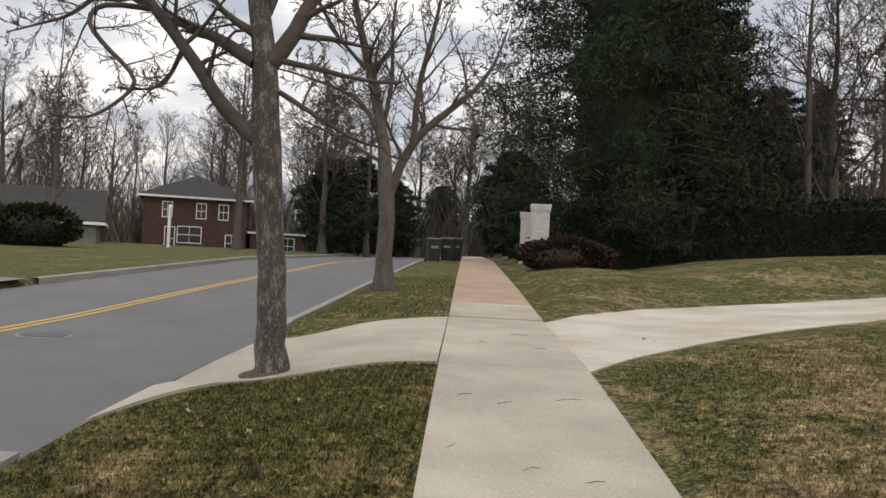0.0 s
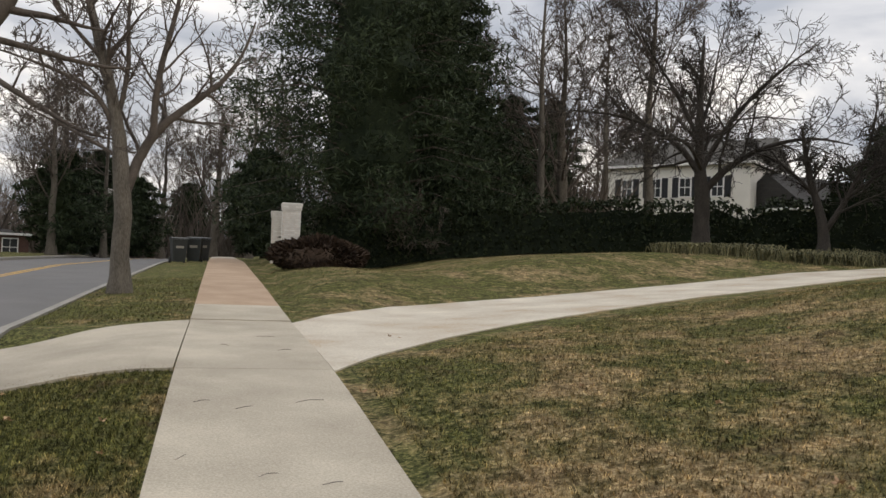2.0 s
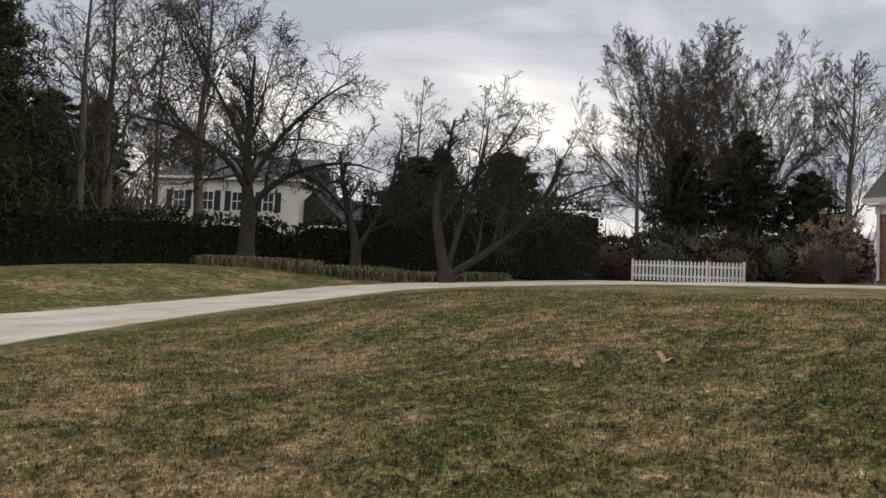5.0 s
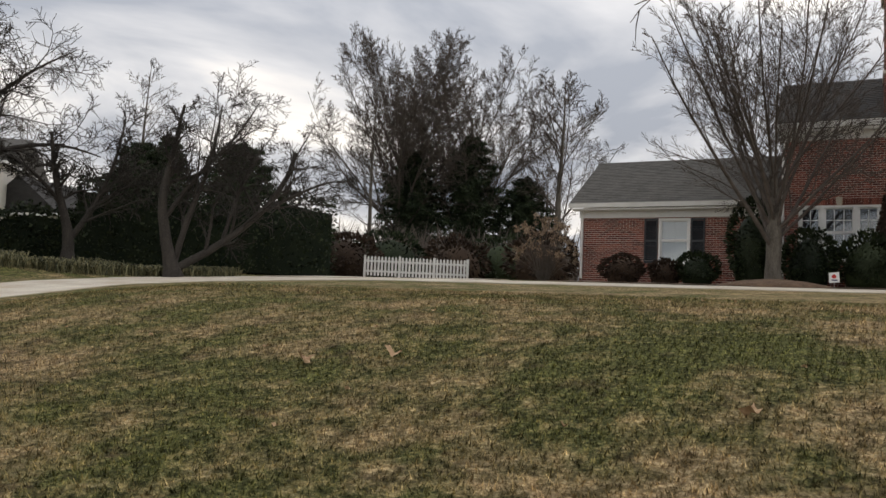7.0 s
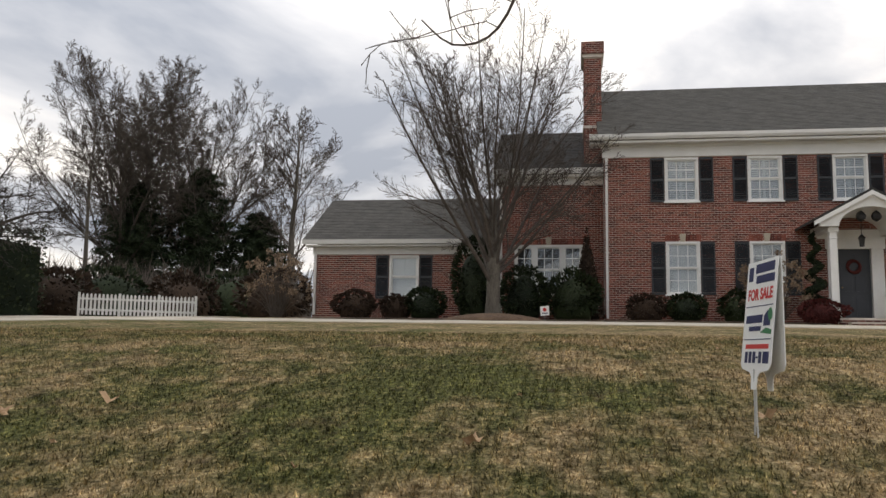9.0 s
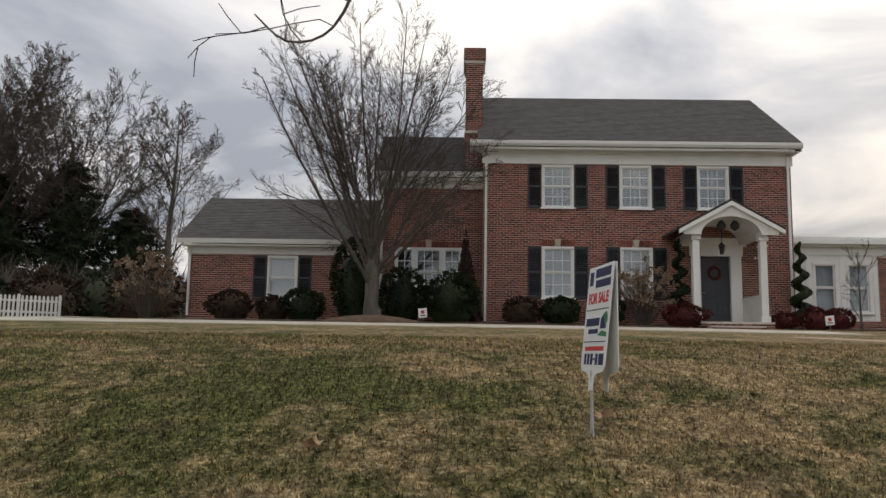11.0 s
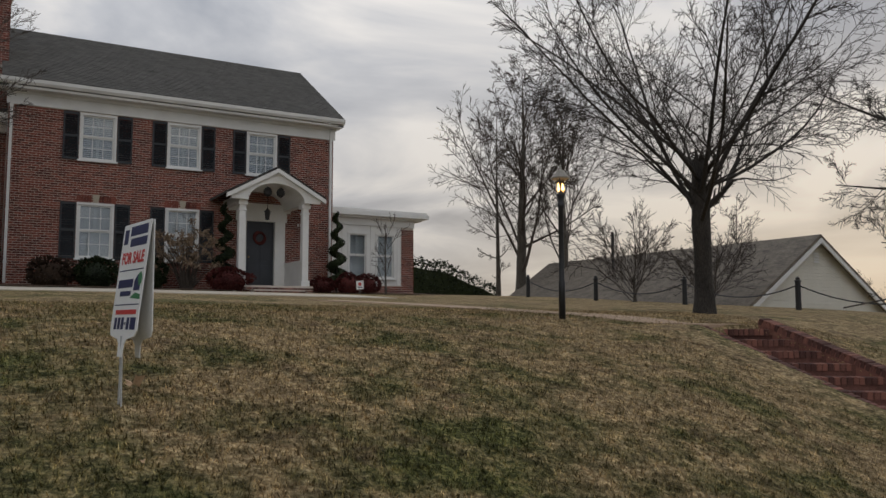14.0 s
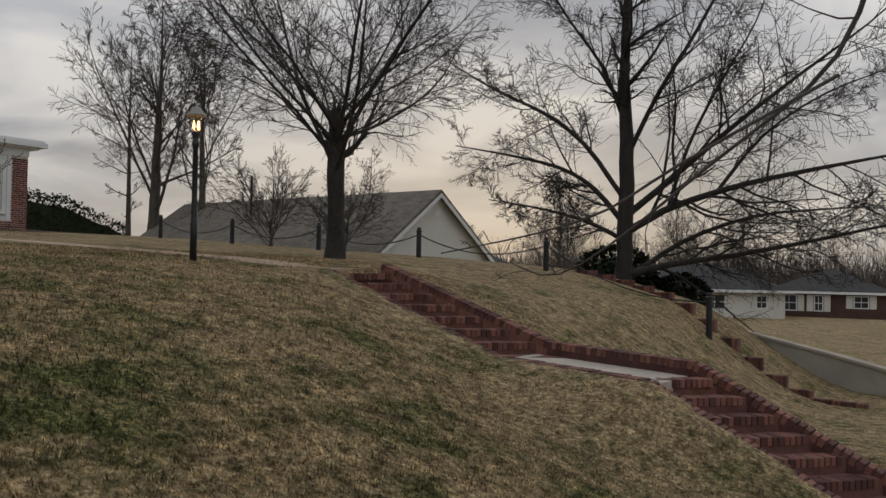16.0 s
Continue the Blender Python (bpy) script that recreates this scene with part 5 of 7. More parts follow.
# foliage --------------------------------------------------------------------
def leaves(name, P, size, ma, parent, seed=0, label="", long=1.6, N=None, kind=""):
    """Many small pointed leaves at the points P; N: rough outward directions."""
    r = np.random.RandomState(seed)
    P = np.asarray(P, float)
    n = len(P)
    a = r.normal(0, 1, (n, 3)) + (0 if N is None else 0.9 * np.asarray(N))
    a /= np.linalg.norm(a, axis=1)[:, None]
    b = np.cross(a, r.normal(0, 1, (n, 3)))
    b /= np.linalg.norm(b, axis=1)[:, None] + 1e-9
    s = (size * (0.6 + 0.8 * r.rand(n)))[:, None]
    V = np.stack([P - a * s * long / 2, P + b * s / 2, P + a * s * long / 2, P - b * s / 2], 1).reshape(-1, 3)
    o = Vector((0, 0, 0))
    q = parent
    while q is not None:
        o += q.location
        q = q.parent
    me = bpy.data.meshes.new(name)
    me.from_pydata((V - np.array(o)).tolist(), [], np.arange(4 * n).reshape(-1, 4).tolist())
    me.materials.append(ma)
    ob = new(name, me)
    ob.parent = parent
    return tagged(ob, label, kind=kind)


def lumpy(P, seed, amp, freq):
    off = Vector((seed * 3.1, seed * 1.7, seed))
    return np.array([1 + amp * noise.noise(Vector(p) * freq + off) for p in P])


def shrub(name, x, y, rx, ry, h, ma, label, seed, size=0.06, count=1400, group="", base=None, category="shrub"):
    """A rounded shrub: stems, a dark inner mass and leaves over an uneven outline."""
    z = zat(x, y) if base is None else base
    t = thing(name, x, y, z - 0.02, label, category, group)
    r = np.random.RandomState(seed)
    d = r.normal(0, 1, (count, 3))
    d /= np.linalg.norm(d, axis=1)[:, None]
    d[:, 2] = np.maximum(d[:, 2], -0.9)
    k = lumpy(d, seed, 0.22, 1.8) * (0.86 + 0.16 * r.rand(count))
    P = np.stack([x + d[:, 0] * rx * k, y + d[:, 1] * ry * k, z + np.maximum(0.02, h * 0.5 + d[:, 2] * h * 0.5 * k * 1.02)], 1)
    leaves("foliage", P, size * 1.3, ma, t, seed, N=d)
    b = Builder()
    prof = []
    for i in range(9):
        u = i / 8
        prof.append((z + 0.02 + h * 0.84 * u, max(0.02, math.sqrt(max(0.0, 1 - (1.5 * u - 0.5) ** 2)) * 0.70)))
    b.tube([(0, 0, zz) for zz, _ in prof], [rr for _, rr in prof], 12)
    b.v = [(x + vx * rx, y + vy * ry, vz) for vx, vy, vz in b.v]
    b.ob("inner_foliage", ma, t, smooth=True)
    bs = Builder()
    for i in range(4):
        a = i * 1.6 + seed
        bs.tube([(x + 0.05 * math.cos(a), y + 0.05 * math.sin(a), z - 0.03), (x + rx * 0.4 * math.cos(a), y + ry * 0.4 * math.sin(a), z + h * 0.5)], [0.02, 0.008], 4)
    bs.ob("stem_mass", TWIG, t)
    return t


# clipped planting along the house front
shrub("boxwood", 27.6, 1.45, 0.78, 0.80, 1.75, BOXWOOD, "large round clipped boxwood beside the triple window", 1, 0.05, 2600)
shrub("boxwood", 27.5, -0.15, 0.85, 0.92, 1.62, BOXWOOD, "wide round clipped boxwood below the triple window", 2, 0.05, 2800)
shrub("boxwood", 27.8, 7.2, 0.65, 0.78, 1.0, BROWN_SHRUB, "rounded bronze-leaved shrub beside the garage wall", 3, 0.05, 1600)
shrub("boxwood", 27.8, 5.75, 0.5, 0.58, 0.82, BROWN_SHRUB, "low rounded bronze shrub under the garage window", 4, 0.05, 1200)
shrub("boxwood", 27.8, 4.75, 0.6, 0.72, 1.05, BOXWOOD, "rounded dark shrub under the garage window", 5, 0.05, 1600)
shrub("holly", 28.2, 3.15, 0.75, 0.78, 2.75, BOXWOOD, "tall dark holly at the corner of the wing", 6, 0.06, 2600)
shrub("azalea", 27.7, -2.5, 0.5, 0.68, 0.85, BROWN_SHRUB, "low bronze azalea against the brick wall", 7, 0.05, 1300)
shrub("azalea", 27.7, -3.75, 0.55, 0.66, 0.92, BOXWOOD, "low clipped evergreen against the brick wall", 8, 0.05, 1400)
shrub("azalea", 27.7, -5.3, 0.55, 0.6, 1.0, BOXWOOD, "dark evergreen beside the hydrangea", 9, 0.05, 1200)
shrub("barberry", 26.7, -7.55, 0.55, 0.72, 0.75, RED_SHRUB, "dark red barberry beside the porch step", 10, 0.04, 1700)
shrub("barberry", 27.2, -8.3 + 0.55, 0.4, 0.45, 0.65, RED_SHRUB, "small dark red barberry beside the porch", 11, 0.04, 900)
shrub("barberry", 27.4, -10.95, 0.42, 0.44, 0.55, RED_SHRUB, "small dark red barberry by the downspout", 12, 0.04, 1000)
shrub("barberry", 27.4, -11.95, 0.5, 0.5, 0.72, RED_SHRUB, "round dark red barberry below the sunroom", 13, 0.04, 1200)
shrub("barberry", 27.8, -12.85, 0.45, 0.5, 0.70, RED_SHRUB, "dark red barberry below the sunroom window", 14, 0.04, 1200)
for x, y, h, lab in ((28.3, -0.62, 3.1, "cone-shaped clipped evergreen beside the downspout"),):
    t = thing("cone_evergreen", x, y, zat(x, y), lab, "shrub")
    r = np.random.RandomState(3)
    u, a = 1 - np.sqrt(r.rand(2600)), r.rand(2600) * 6.28
    k = 0.55 * (1 - u) * (0.85 + 0.25 * r.rand(2600))
    z0 = zat(x, y)
    leaves("foliage", np.stack([x + k * np.cos(a), y + k * np.sin(a), z0 + 0.1 + u * h], 1), 0.055, BROWN_SHRUB, t, 5)
    Builder().cyl(x, y, z0 - 0.05, z0 + h * 0.9, 0.42, 0.03, 10).ob("inner_foliage", BROWN_SHRUB, t, smooth=True)


def spiral_topiary(x, y, h, seed):
    z0 = zat(x, y)
    t = thing("spiral_topiary", x, y, z0, "dark evergreen clipped in a spiral beside the porch", "topiary", "spiral topiaries")
    r = np.random.RandomState(seed)
    n = 3600
    s = r.rand(n)
    ang, turns = s * 6.28 * 4.5, r.rand(n) * 6.28
    rad = 0.20 * (1.15 - 0.75 * s)
    off = 0.19 * (1.15 - 0.8 * s)
    px = off * np.cos(ang) + rad * np.cos(turns) * np.cos(ang)
    py = off * np.sin(ang) + rad * np.cos(turns) * np.sin(ang)
    pz = 0.25 + s * (h - 0.35) + rad * np.sin(turns) * 0.75
    leaves("foliage", np.stack([x + px, y + py, z0 + pz], 1), 0.045, HEDGE, t, seed)
    S = np.linspace(0, 1, 60)
    o2 = 0.19 * (1.15 - 0.8 * S)
    Builder().tube(np.stack([x + o2 * np.cos(S * 28.3), y + o2 * np.sin(S * 28.3), z0 + 0.25 + S * (h - 0.35)], 1), 0.15 * (1.15 - 0.75 * S), 7).ob("inner_foliage", HEDGE, t, smooth=True)
    Builder().cyl(x, y, z0 - 0.05, z0 + h, 0.03, 0.01, 6).ob("stem", TWIG, t)


spiral_topiary(27.3, -7.55, 2.9, 3)
spiral_topiary(28.0, -11.75, 2.95, 4)


def hydrangea(x, y, w, h, seed, heads, label):
    z0 = zat(x, y)
    t = thing("hydrangea", x, y, z0, label, "shrub", "hydrangeas")
    r = random.Random(seed)
    b = Builder()
    tips = []
    for i in range(heads):
        a, d = r.uniform(0, 6.28), w * math.sqrt(r.random())
        tip = (x + 0.6 * d * math.cos(a), y + d * math.sin(a), z0 + h * r.uniform(0.35, 1.0) * (1 - 0.25 * d / w))
        b.tube([(x + 0.1 * math.cos(a), y + 0.15 * math.sin(a), z0), (x + 0.25 * d * math.cos(a), y + 0.5 * d * math.sin(a), z0 + (tip[2] - z0) * 0.6), tip], [0.014, 0.01, 0.005], 4)
        tips.append(tip)
    b.ob("stem_mass", TWIG, t)
    rs = np.random.RandomState(seed)
    pts = np.concatenate([np.array(p) + rs.normal(0, 1, (46, 3)) * (0.062, 0.062, 0.055) for p in tips])
    leaves("dried_bloom", pts, 0.055, DEADHEAD, t, seed, "dried tan flower heads", 1.1)


hydrangea(27.2, -6.35, 1.05, 2.35, 5, 75, "large hydrangea with dried tan flower heads")
hydrangea(28.6, 10.3, 1.2, 2.6, 6, 60, "hydrangea with dried heads beside the garage")
# slender young tree by the sunroom
bare_tree(61, 27.7, -13.55, "slender young bare tree beside the sunroom", [(0, 0, 0, 0.035), (0.02, 0.02, 1.0, 0.028), (0, 0.04, 2.6, 0.008)], [], [(4, 0.5, 35, 0.05, 0.1, 0.1), (3, 0.5, 35, 0.03, 0.1, 0.2)], 0.005, auto=(8, 1.2, 40, 0.08, 0.05, 0.25))


def hedge(name, line, w, h, seed, label, ma=HEDGE, size=0.10, per=600, ragged=0.35):
    """A hedge along a plan line: woody core and ragged leafy faces."""
    P = np.array(line, float)
    d = np.r_[0, np.cumsum(np.hypot(*np.diff(P, axis=0).T))]
    L = d[-1]
    at = lambda s: (np.interp(s, d, P[:, 0]), np.interp(s, d, P[:, 1]))
    cx, cy = at(L / 2)
    t = thing(name, cx, cy, zat(cx, cy), label, "hedge")
    r = np.random.RandomState(seed)
    n = int(L * per)
    s = r.rand(n) * L
    x, y = at(s)
    xb, yb = at(np.minimum(s + 0.3, L))
    tx, ty = xb - x + 1e-6, yb - y
    m = np.hypot(tx, ty)
    nx, ny = -ty / m, tx / m
    ph = r.rand(n) * (2 * h + w)
    hz = np.array([h * (1 + ragged * noise.noise(Vector((q * 0.55, seed, 0))) + 0.5 * ragged * noise.noise(Vector((q * 2.1, seed, 5)))) for q in s])
    side = np.where(ph < h, -w / 2, np.where(ph < 2 * h, w / 2, ph - 2 * h - w / 2))
    zz = np.where(ph < h, ph / h, np.where(ph < 2 * h, (ph - h) / h, 1.0)) * hz
    tip = r.rand(n) < 0.08
    s_end = np.where(r.rand(n) < 0.5, 0.0, L)
    x, y = np.where(tip, at(s_end)[0], x), np.where(tip, at(s_end)[1], y)
    side = np.where(tip, (r.rand(n) - 0.5) * w, side)
    zz = np.where(tip, r.rand(n) * hz, zz)
    j = r.normal(0, 0.10, (n, 3))
    leaves("foliage", np.stack([x + nx * side + j[:, 0], y + ny * side + j[:, 1], Z(x, y) + zz + j[:, 2]], 1), size, ma, t, seed)
    b = Builder()
    S = np.arange(0, L + 0.01, 0.5)
    k0 = 0
    for q in S:
        px, py = at(q)
        qx, qy = at(min(q + 0.3, L))
        if q + 0.3 > L:
            ox, oy = at(q - 0.3)
            qx, qy = 2 * px - ox, 2 * py - oy
        ux, uy = qx - px, qy - py
        mm = math.hypot(ux, uy)
        vx, vy = -uy / mm, ux / mm
        hh = h * (0.9 + ragged * noise.noise(Vector((q * 0.55, seed, 0))))
        g = zat(px, py)
        for o, zc in ((-0.4, 0.02), (0.4, 0.02), (0.36, hh * 0.92), (-0.36, hh * 0.92)):
            b.v.append((px + vx * w * o, py + vy * w * o, g + zc))
    m = len(S)
    for i in range(m - 1):
        for c in range(4):
            b.f.append((4 * i + c, 4 * i + (c + 1) % 4, 4 * i + 4 + (c + 1) % 4, 4 * i + 4 + c))
    b.f += [(0, 1, 2, 3), (4 * m - 1, 4 * m - 2, 4 * m - 3, 4 * m - 4)]
    b.ob("inner_growth", ma, t)
    return t


hedge("hedge", [(3.6, 34.0), (9, 33.0), (14, 32.0), (20, 30.0), (25, 26.5)], 1.5, 2.05, 1, "long dark evergreen hedge behind the apple trees")
hedge("hedge", [(22.5, 27.5), (26.5, 24.0), (29.8, 20.6)], 2.2, 3.35, 2, "tall clipped dark evergreen hedge beside the driveway", per=560, ragged=0.12)
hedge("hedge", [(41.5, -19.5), (39.8, -22.2), (38.2, -25.2)], 1.2, 2.3, 3, "dark clipped hedge beyond the sunroom", per=520, ragged=0.15)
shrub("azalea", 2.75, 27.2, 1.55, 1.9, 1.25, BROWN_SHRUB, "wide dormant azalea mound beside the pavement", 31, 0.07, 5200, base=1.2)
shrub("azalea", 1.9, 35.0, 1.0, 1.4, 1.1, HEDGE, "dark low evergreen beside the far pillar", 32, 0.07, 1500)


def evergreen(x, y, h, rad, seed, label, z=None, n=9000, size=0.13, low=0.06, ma=NEEDLE, belly=0.22, group=""):
    """A conifer: trunk, whorled boughs and drooping sprays, with gaps."""
    z = zat(x, y) if z is None else z
    if size > 0.1:
        n, size = int(n * 2.4), size * 0.55
    t = thing("evergreen_tree", x, y, z, label, "tree", group)
    Builder().tube([(x, y, z - 0.1), (x + 0.1, y, z + h * 0.5), (x, y, z + h)], [0.022 * h, 0.014 * h, 0.02], 8).ob("trunk", BARK, t, smooth=True)
    r = np.random.RandomState(seed)
    nb = int(26 + h * 9)
    b = Builder()
    pts = []
    per = n // nb
    for i in range(nb):
        u = low + (1 - low) * (i + r.rand()) / nb
        shape = min(1.0, ((u + 0.06) / belly) ** 0.5) if u < belly else ((1 - u) / (1 - belly)) ** 0.62
        L = rad * shape * (0.62 + 0.5 * r.rand()) + 0.25
        a = i * 2.4 + r.rand() * 0.8
        rise = 0.10 + 0.5 * u - 0.12
        p0 = np.array((x, y, z + u * h))
        d = np.array((math.cos(a), math.sin(a), rise * 0.5))
        tip = p0 + d * L + np.array((0, 0, -0.08 * L))
        mid = p0 + d * L * 0.55 + np.array((0, 0, 0.06 * L))
        b.tube([p0, mid, tip], [0.012 * h * 0.35 * (1.1 - u), 0.03, 0.01], 4, False)
        s = np.sqrt(r.rand(per)) * 0.85 + 0.15
        q = p0 + (tip - p0) * s[:, None]
        w = 0.20 * L * (1.2 - 0.7 * s)[:, None]
        pts.append(q + r.normal(0, 1, (per, 3)) * w * (1, 1, 0.38))
    b.ob("bough_frame", TWIG, t)
    S = np.linspace(0.02, 0.97, 16)
    shp = np.where(S < belly, np.sqrt((S + 0.06) / (belly + 0.06)), ((1 - S) / (1 - belly)) ** 0.62)
    Builder().tube([(x, y, z + s * h) for s in S], rad * 0.42 * shp * (0.6 + 0.6 * r.rand(16)) + 0.02, 11).ob("inner_foliage", ma, t)
    leaves("needles", np.concatenate(pts), size, ma, t, seed, long=6.0)
    return t


evergreen(5.6, 35.6, 21, 6.3, 5, "great dark white pine behind the brick pillars", n=90000, size=0.055)
evergreen(9.5, 40.5, 17, 5.0, 6, "dark pine behind the hedge", n=18000)
evergreen(55.0, 26.0, 11.0, 2.9, 7, "dark ivy-clad evergreen beyond the fence", n=9000, belly=0.5, group="evergreens beyond the fence")
evergreen(52.5, 29.5, 9.5, 2.8, 8, "dark ivy-clad evergreen beyond the fence", n=8000, belly=0.55, group="evergreens beyond the fence")
evergreen(57.0, 22.5, 8.5, 3.5, 9, "dark evergreen beside the garage", n=7000, group="evergreens beyond the fence")
evergreen(39.0, 34.0, 8.0, 3.2, 10, "rounded dark magnolia behind the tall hedge", n=7000, belly=0.5)
evergreen(39.5, 40.5, 9.0, 2.6, 11, "dark cedar behind the apple trees", n=6000)
evergreen(20.5, 52.0, 10.5, 2.8, 12, "dark cedar behind the hedge", n=6000)
for i, (x, y, h, rd) in enumerate(((12.5, 43.5, 8.5, 3.2), (16.0, 47.0, 9.5, 3.0), (31.0, 33.5, 6.5, 2.6))):
    evergreen(x, y, h, rd, 90 + i, "dark shaggy evergreen behind the long hedge", n=6000, belly=0.45, group="evergreens behind the hedge")
evergreen(-46, 66, 13, 5.0, 13, "dark pine across the street", n=7000, group="evergreens across the street")
evergreen(-52, 72, 15, 5.0, 14, "dark pine across the street", n=7000, group="evergreens across the street")
for i, (x, y, h, rd) in enumerate(((-11.4, 60, 7, 3.0), (-10.5, 68, 8, 3.2), (-8.5, 76, 7, 3), (2.5, 78, 6, 2.6), (-5, 92, 8, 3.2), (1.5, 47, 6, 2.4))):
    evergreen(x, y, h, rd, 20 + i, "dark glossy magnolia along the street", n=5000, belly=0.45, size=0.14, group="evergreens along the street")
shrub("holly", -21.5, 38.0, 2.3, 2.2, 1.9, BOXWOOD, "large rounded green holly across the street", 41, 0.14, 2600)
shrub("holly", -25.5, 38.5, 2.2, 2.2, 2.3, BOXWOOD, "large dark holly across the street", 42, 0.14, 2200)
for i, (x, y, rx, h) in enumerate(((33, 22, 1.8, 2.2), (36.5, 21.5, 2.0, 2.6), (38, 18.5, 1.8, 2.4), (41, 17, 2.2, 2.8), (37, 13.5, 1.8, 2.6), (31.5, 24, 2.0, 2.4))):
    shrub("thicket_shrub", x, y, rx, rx, h, HEDGE if i % 2 else BROWN_SHRUB, "dark dense shrub behind the white fence", 50 + i, 0.10, 1500, group="shrubs behind the fence")
for i, (x, y, rx, h) in enumerate(((9.3, -25.0, 0.95, 1.2), (11.0, -24.3, 1.2, 1.5))):
    shrub("azalea", x, y, rx, rx, h, HEDGE, "dark broad evergreen beneath the oak", 60 + i, 0.09, 1600, base=zat(x, y), group="shrubs under the oak")


def liriope(x, y, w, seed):
    r = np.random.RandomState(seed)
    z0 = zat(x, y)
    t = thing("liriope_clump", x, y, z0, "clump of arching green and straw liriope blades", "ground cover", "liriope under the apple trees")
    n = 420
    px, py = x + r.normal(0, w * 0.5, n), y + r.normal(0, 0.28, n)
    a, L = r.rand(n) * 6.28, 0.20 + 0.26 * r.rand(n)
    dx, dy = np.cos(a), np.sin(a)
    V = []
    z = Z(px, py)
    for c, hgt, out in ((-0.008, 0, 0), (0.008, 0, 0), (0.008, 0.8, 0.35), (-0.008, 0.8, 0.35), (0, 0.62, 0.85)):
        V.append(np.stack([px - dy * c * 2 + dx * out * L, py + dx * c * 2 + dy * out * L, z + hgt * L], 1))
    V = np.stack(V, 1).reshape(-1, 3) - np.array((x, y, z0))
    i = np.arange(n)[:, None] * 5
    me = bpy.data.meshes.new("blades")
    me.from_pydata(V.tolist(), [], (i + np.array((0, 1, 2, 3))).tolist() + (i + np.array((3, 2, 4))).tolist())
    me.materials.append(LIRIOPE)
    o = new("blade_tuft", me)
    o.parent = t
    tagged(o, kind="stuff")


for i in range(20):
    u = i / 19
    liriope(14.6 + 8.6 * u + rngw.uniform(-0.2, 0.2), 25.6 - 4.8 * u ** 1.4 + rngw.uniform(-0.9, 0.9), 0.62, i)

bare_tree(62, 18.5, -20.2, "twiggy bare shrub before the neighbour's roof", [(0, 0, 0, 0.06), (0, 0, 0.4, 0.05), (0.05, 0, 0.9, 0.04)], [], [(6, 0.5, 40, 0.03, 0.1, 0.1), (5, 0.5, 40, 0.02, 0.1, 0.1), (3, 0.5, 40, 0, 0.1, 0.1)], 0.006, auto=(14, 2.2, 50, 0.04, 0.06, 0.1), group="twiggy shrubs")
bare_tree(63, 21.5, -19.8, "twiggy bare shrub before the neighbour's roof", [(0, 0, 0, 0.06), (0, 0, 0.4, 0.05), (0.05, 0, 0.9, 0.04)], [], [(6, 0.5, 40, 0.03, 0.1, 0.1), (5, 0.5, 40, 0.02, 0.1, 0.1), (3, 0.5, 40, 0, 0.1, 0.1)], 0.006, auto=(14, 2.6, 50, 0.04, 0.06, 0.1), group="twiggy shrubs")
bare_tree(64, 6.8, 33.0, "twiggy bare shrub before the pine", [(0, 0, 0, 0.06), (0, 0, 0.5, 0.05), (0.05, 0, 1.4, 0.04)], [], [(6, 0.5, 45, 0.0, 0.1, 0.1), (5, 0.5, 45, 0.0, 0.1, 0.1), (4, 0.5, 40, 0, 0.1, 0.1)], 0.007, auto=(14, 3.2, 60, 0.02, 0.06, 0.1), group="twiggy shrubs")


def brushwood(name, a0, a1, d0, d1, n, h0, h1, seed):
    """Far leafless scrub: countless thin stems between two bearings."""
    r = np.random.RandomState(seed)
    a, d = np.radians(r.uniform(a0, a1, n)), r.uniform(d0, d1, n)
    x, y = -np.sin(a) * d, np.cos(a) * d
    h = h0 + (h1 - h0) * r.rand(n) ** 1.5
    z = Z(x, y) - 0.1
    lx, ly = r.normal(0, 0.35, n) * h, r.normal(0, 0.35, n) * h
    b = r.rand(n) * h * 0.5 * (r.rand(n) > 0.4)
    w = 0.035 + 0.04 * r.rand(n)
    u = np.stack([np.cos(a), np.sin(a), 0 * a], 1) * w[:, None]
    P = np.stack([x + lx * b / h, y + ly * b / h, z + b], 1)
    V = np.stack([P - u, P + u, np.stack([x + lx, y + ly, z + h], 1)], 1).reshape(-1, 3)
    me = bpy.data.meshes.new(name)
    me.from_pydata(V.tolist(), [], np.arange(3 * n).reshape(-1, 3).tolist())
    me.materials.append(FAR_TWIGS)
    tagged(new(name, me), "brown leafless brushwood along the edge of the woods", "woods", kind="stuff")


brushwood("south_brushwood", -176, -132, 78, 110, 14000, 2.0, 7.0, 1)
brushwood("east_brushwood", -132, -104, 70, 110, 6000, 1.0, 4.0, 2)
brushwood("hedgerow_brushwood", -25, -8, 46, 58, 5000, 1.5, 6.0, 3)
brushwood("north_brushwood", -8, 32, 82, 110, 9000, 2.0, 9.0, 4)
brushwood("fence_brushwood", -72, -50, 46, 58, 5000, 1.0, 4.0, 5)


# brick steps from the pavement up the bank ------------------------------------
steps = thing("brick_steps", 5.8, -10.0, zat(5.8, -10.0), "worn red brick garden steps with rowlock coping and concrete landing", "steps")
STAIR = [(9.35, -10.45, 1.50), (6.0, -10.0, 0.45), (3.9, -9.75, 0.36), (1.8, -9.5, -0.64)]


def brick_mesh(l, w, h, c=0.006):
    b = Builder().cbox(-l / 2, l / 2, -w / 2, w / 2, 0, h, c)
    me = bpy.data.meshes.new("brick")
    me.from_pydata(b.v, [], b.f)
    me.materials.append(BRICK_STEP)
    return me


ROWLOCK = brick_mesh(0.064, 0.205, 0.095)
rngb = random.Random(9)


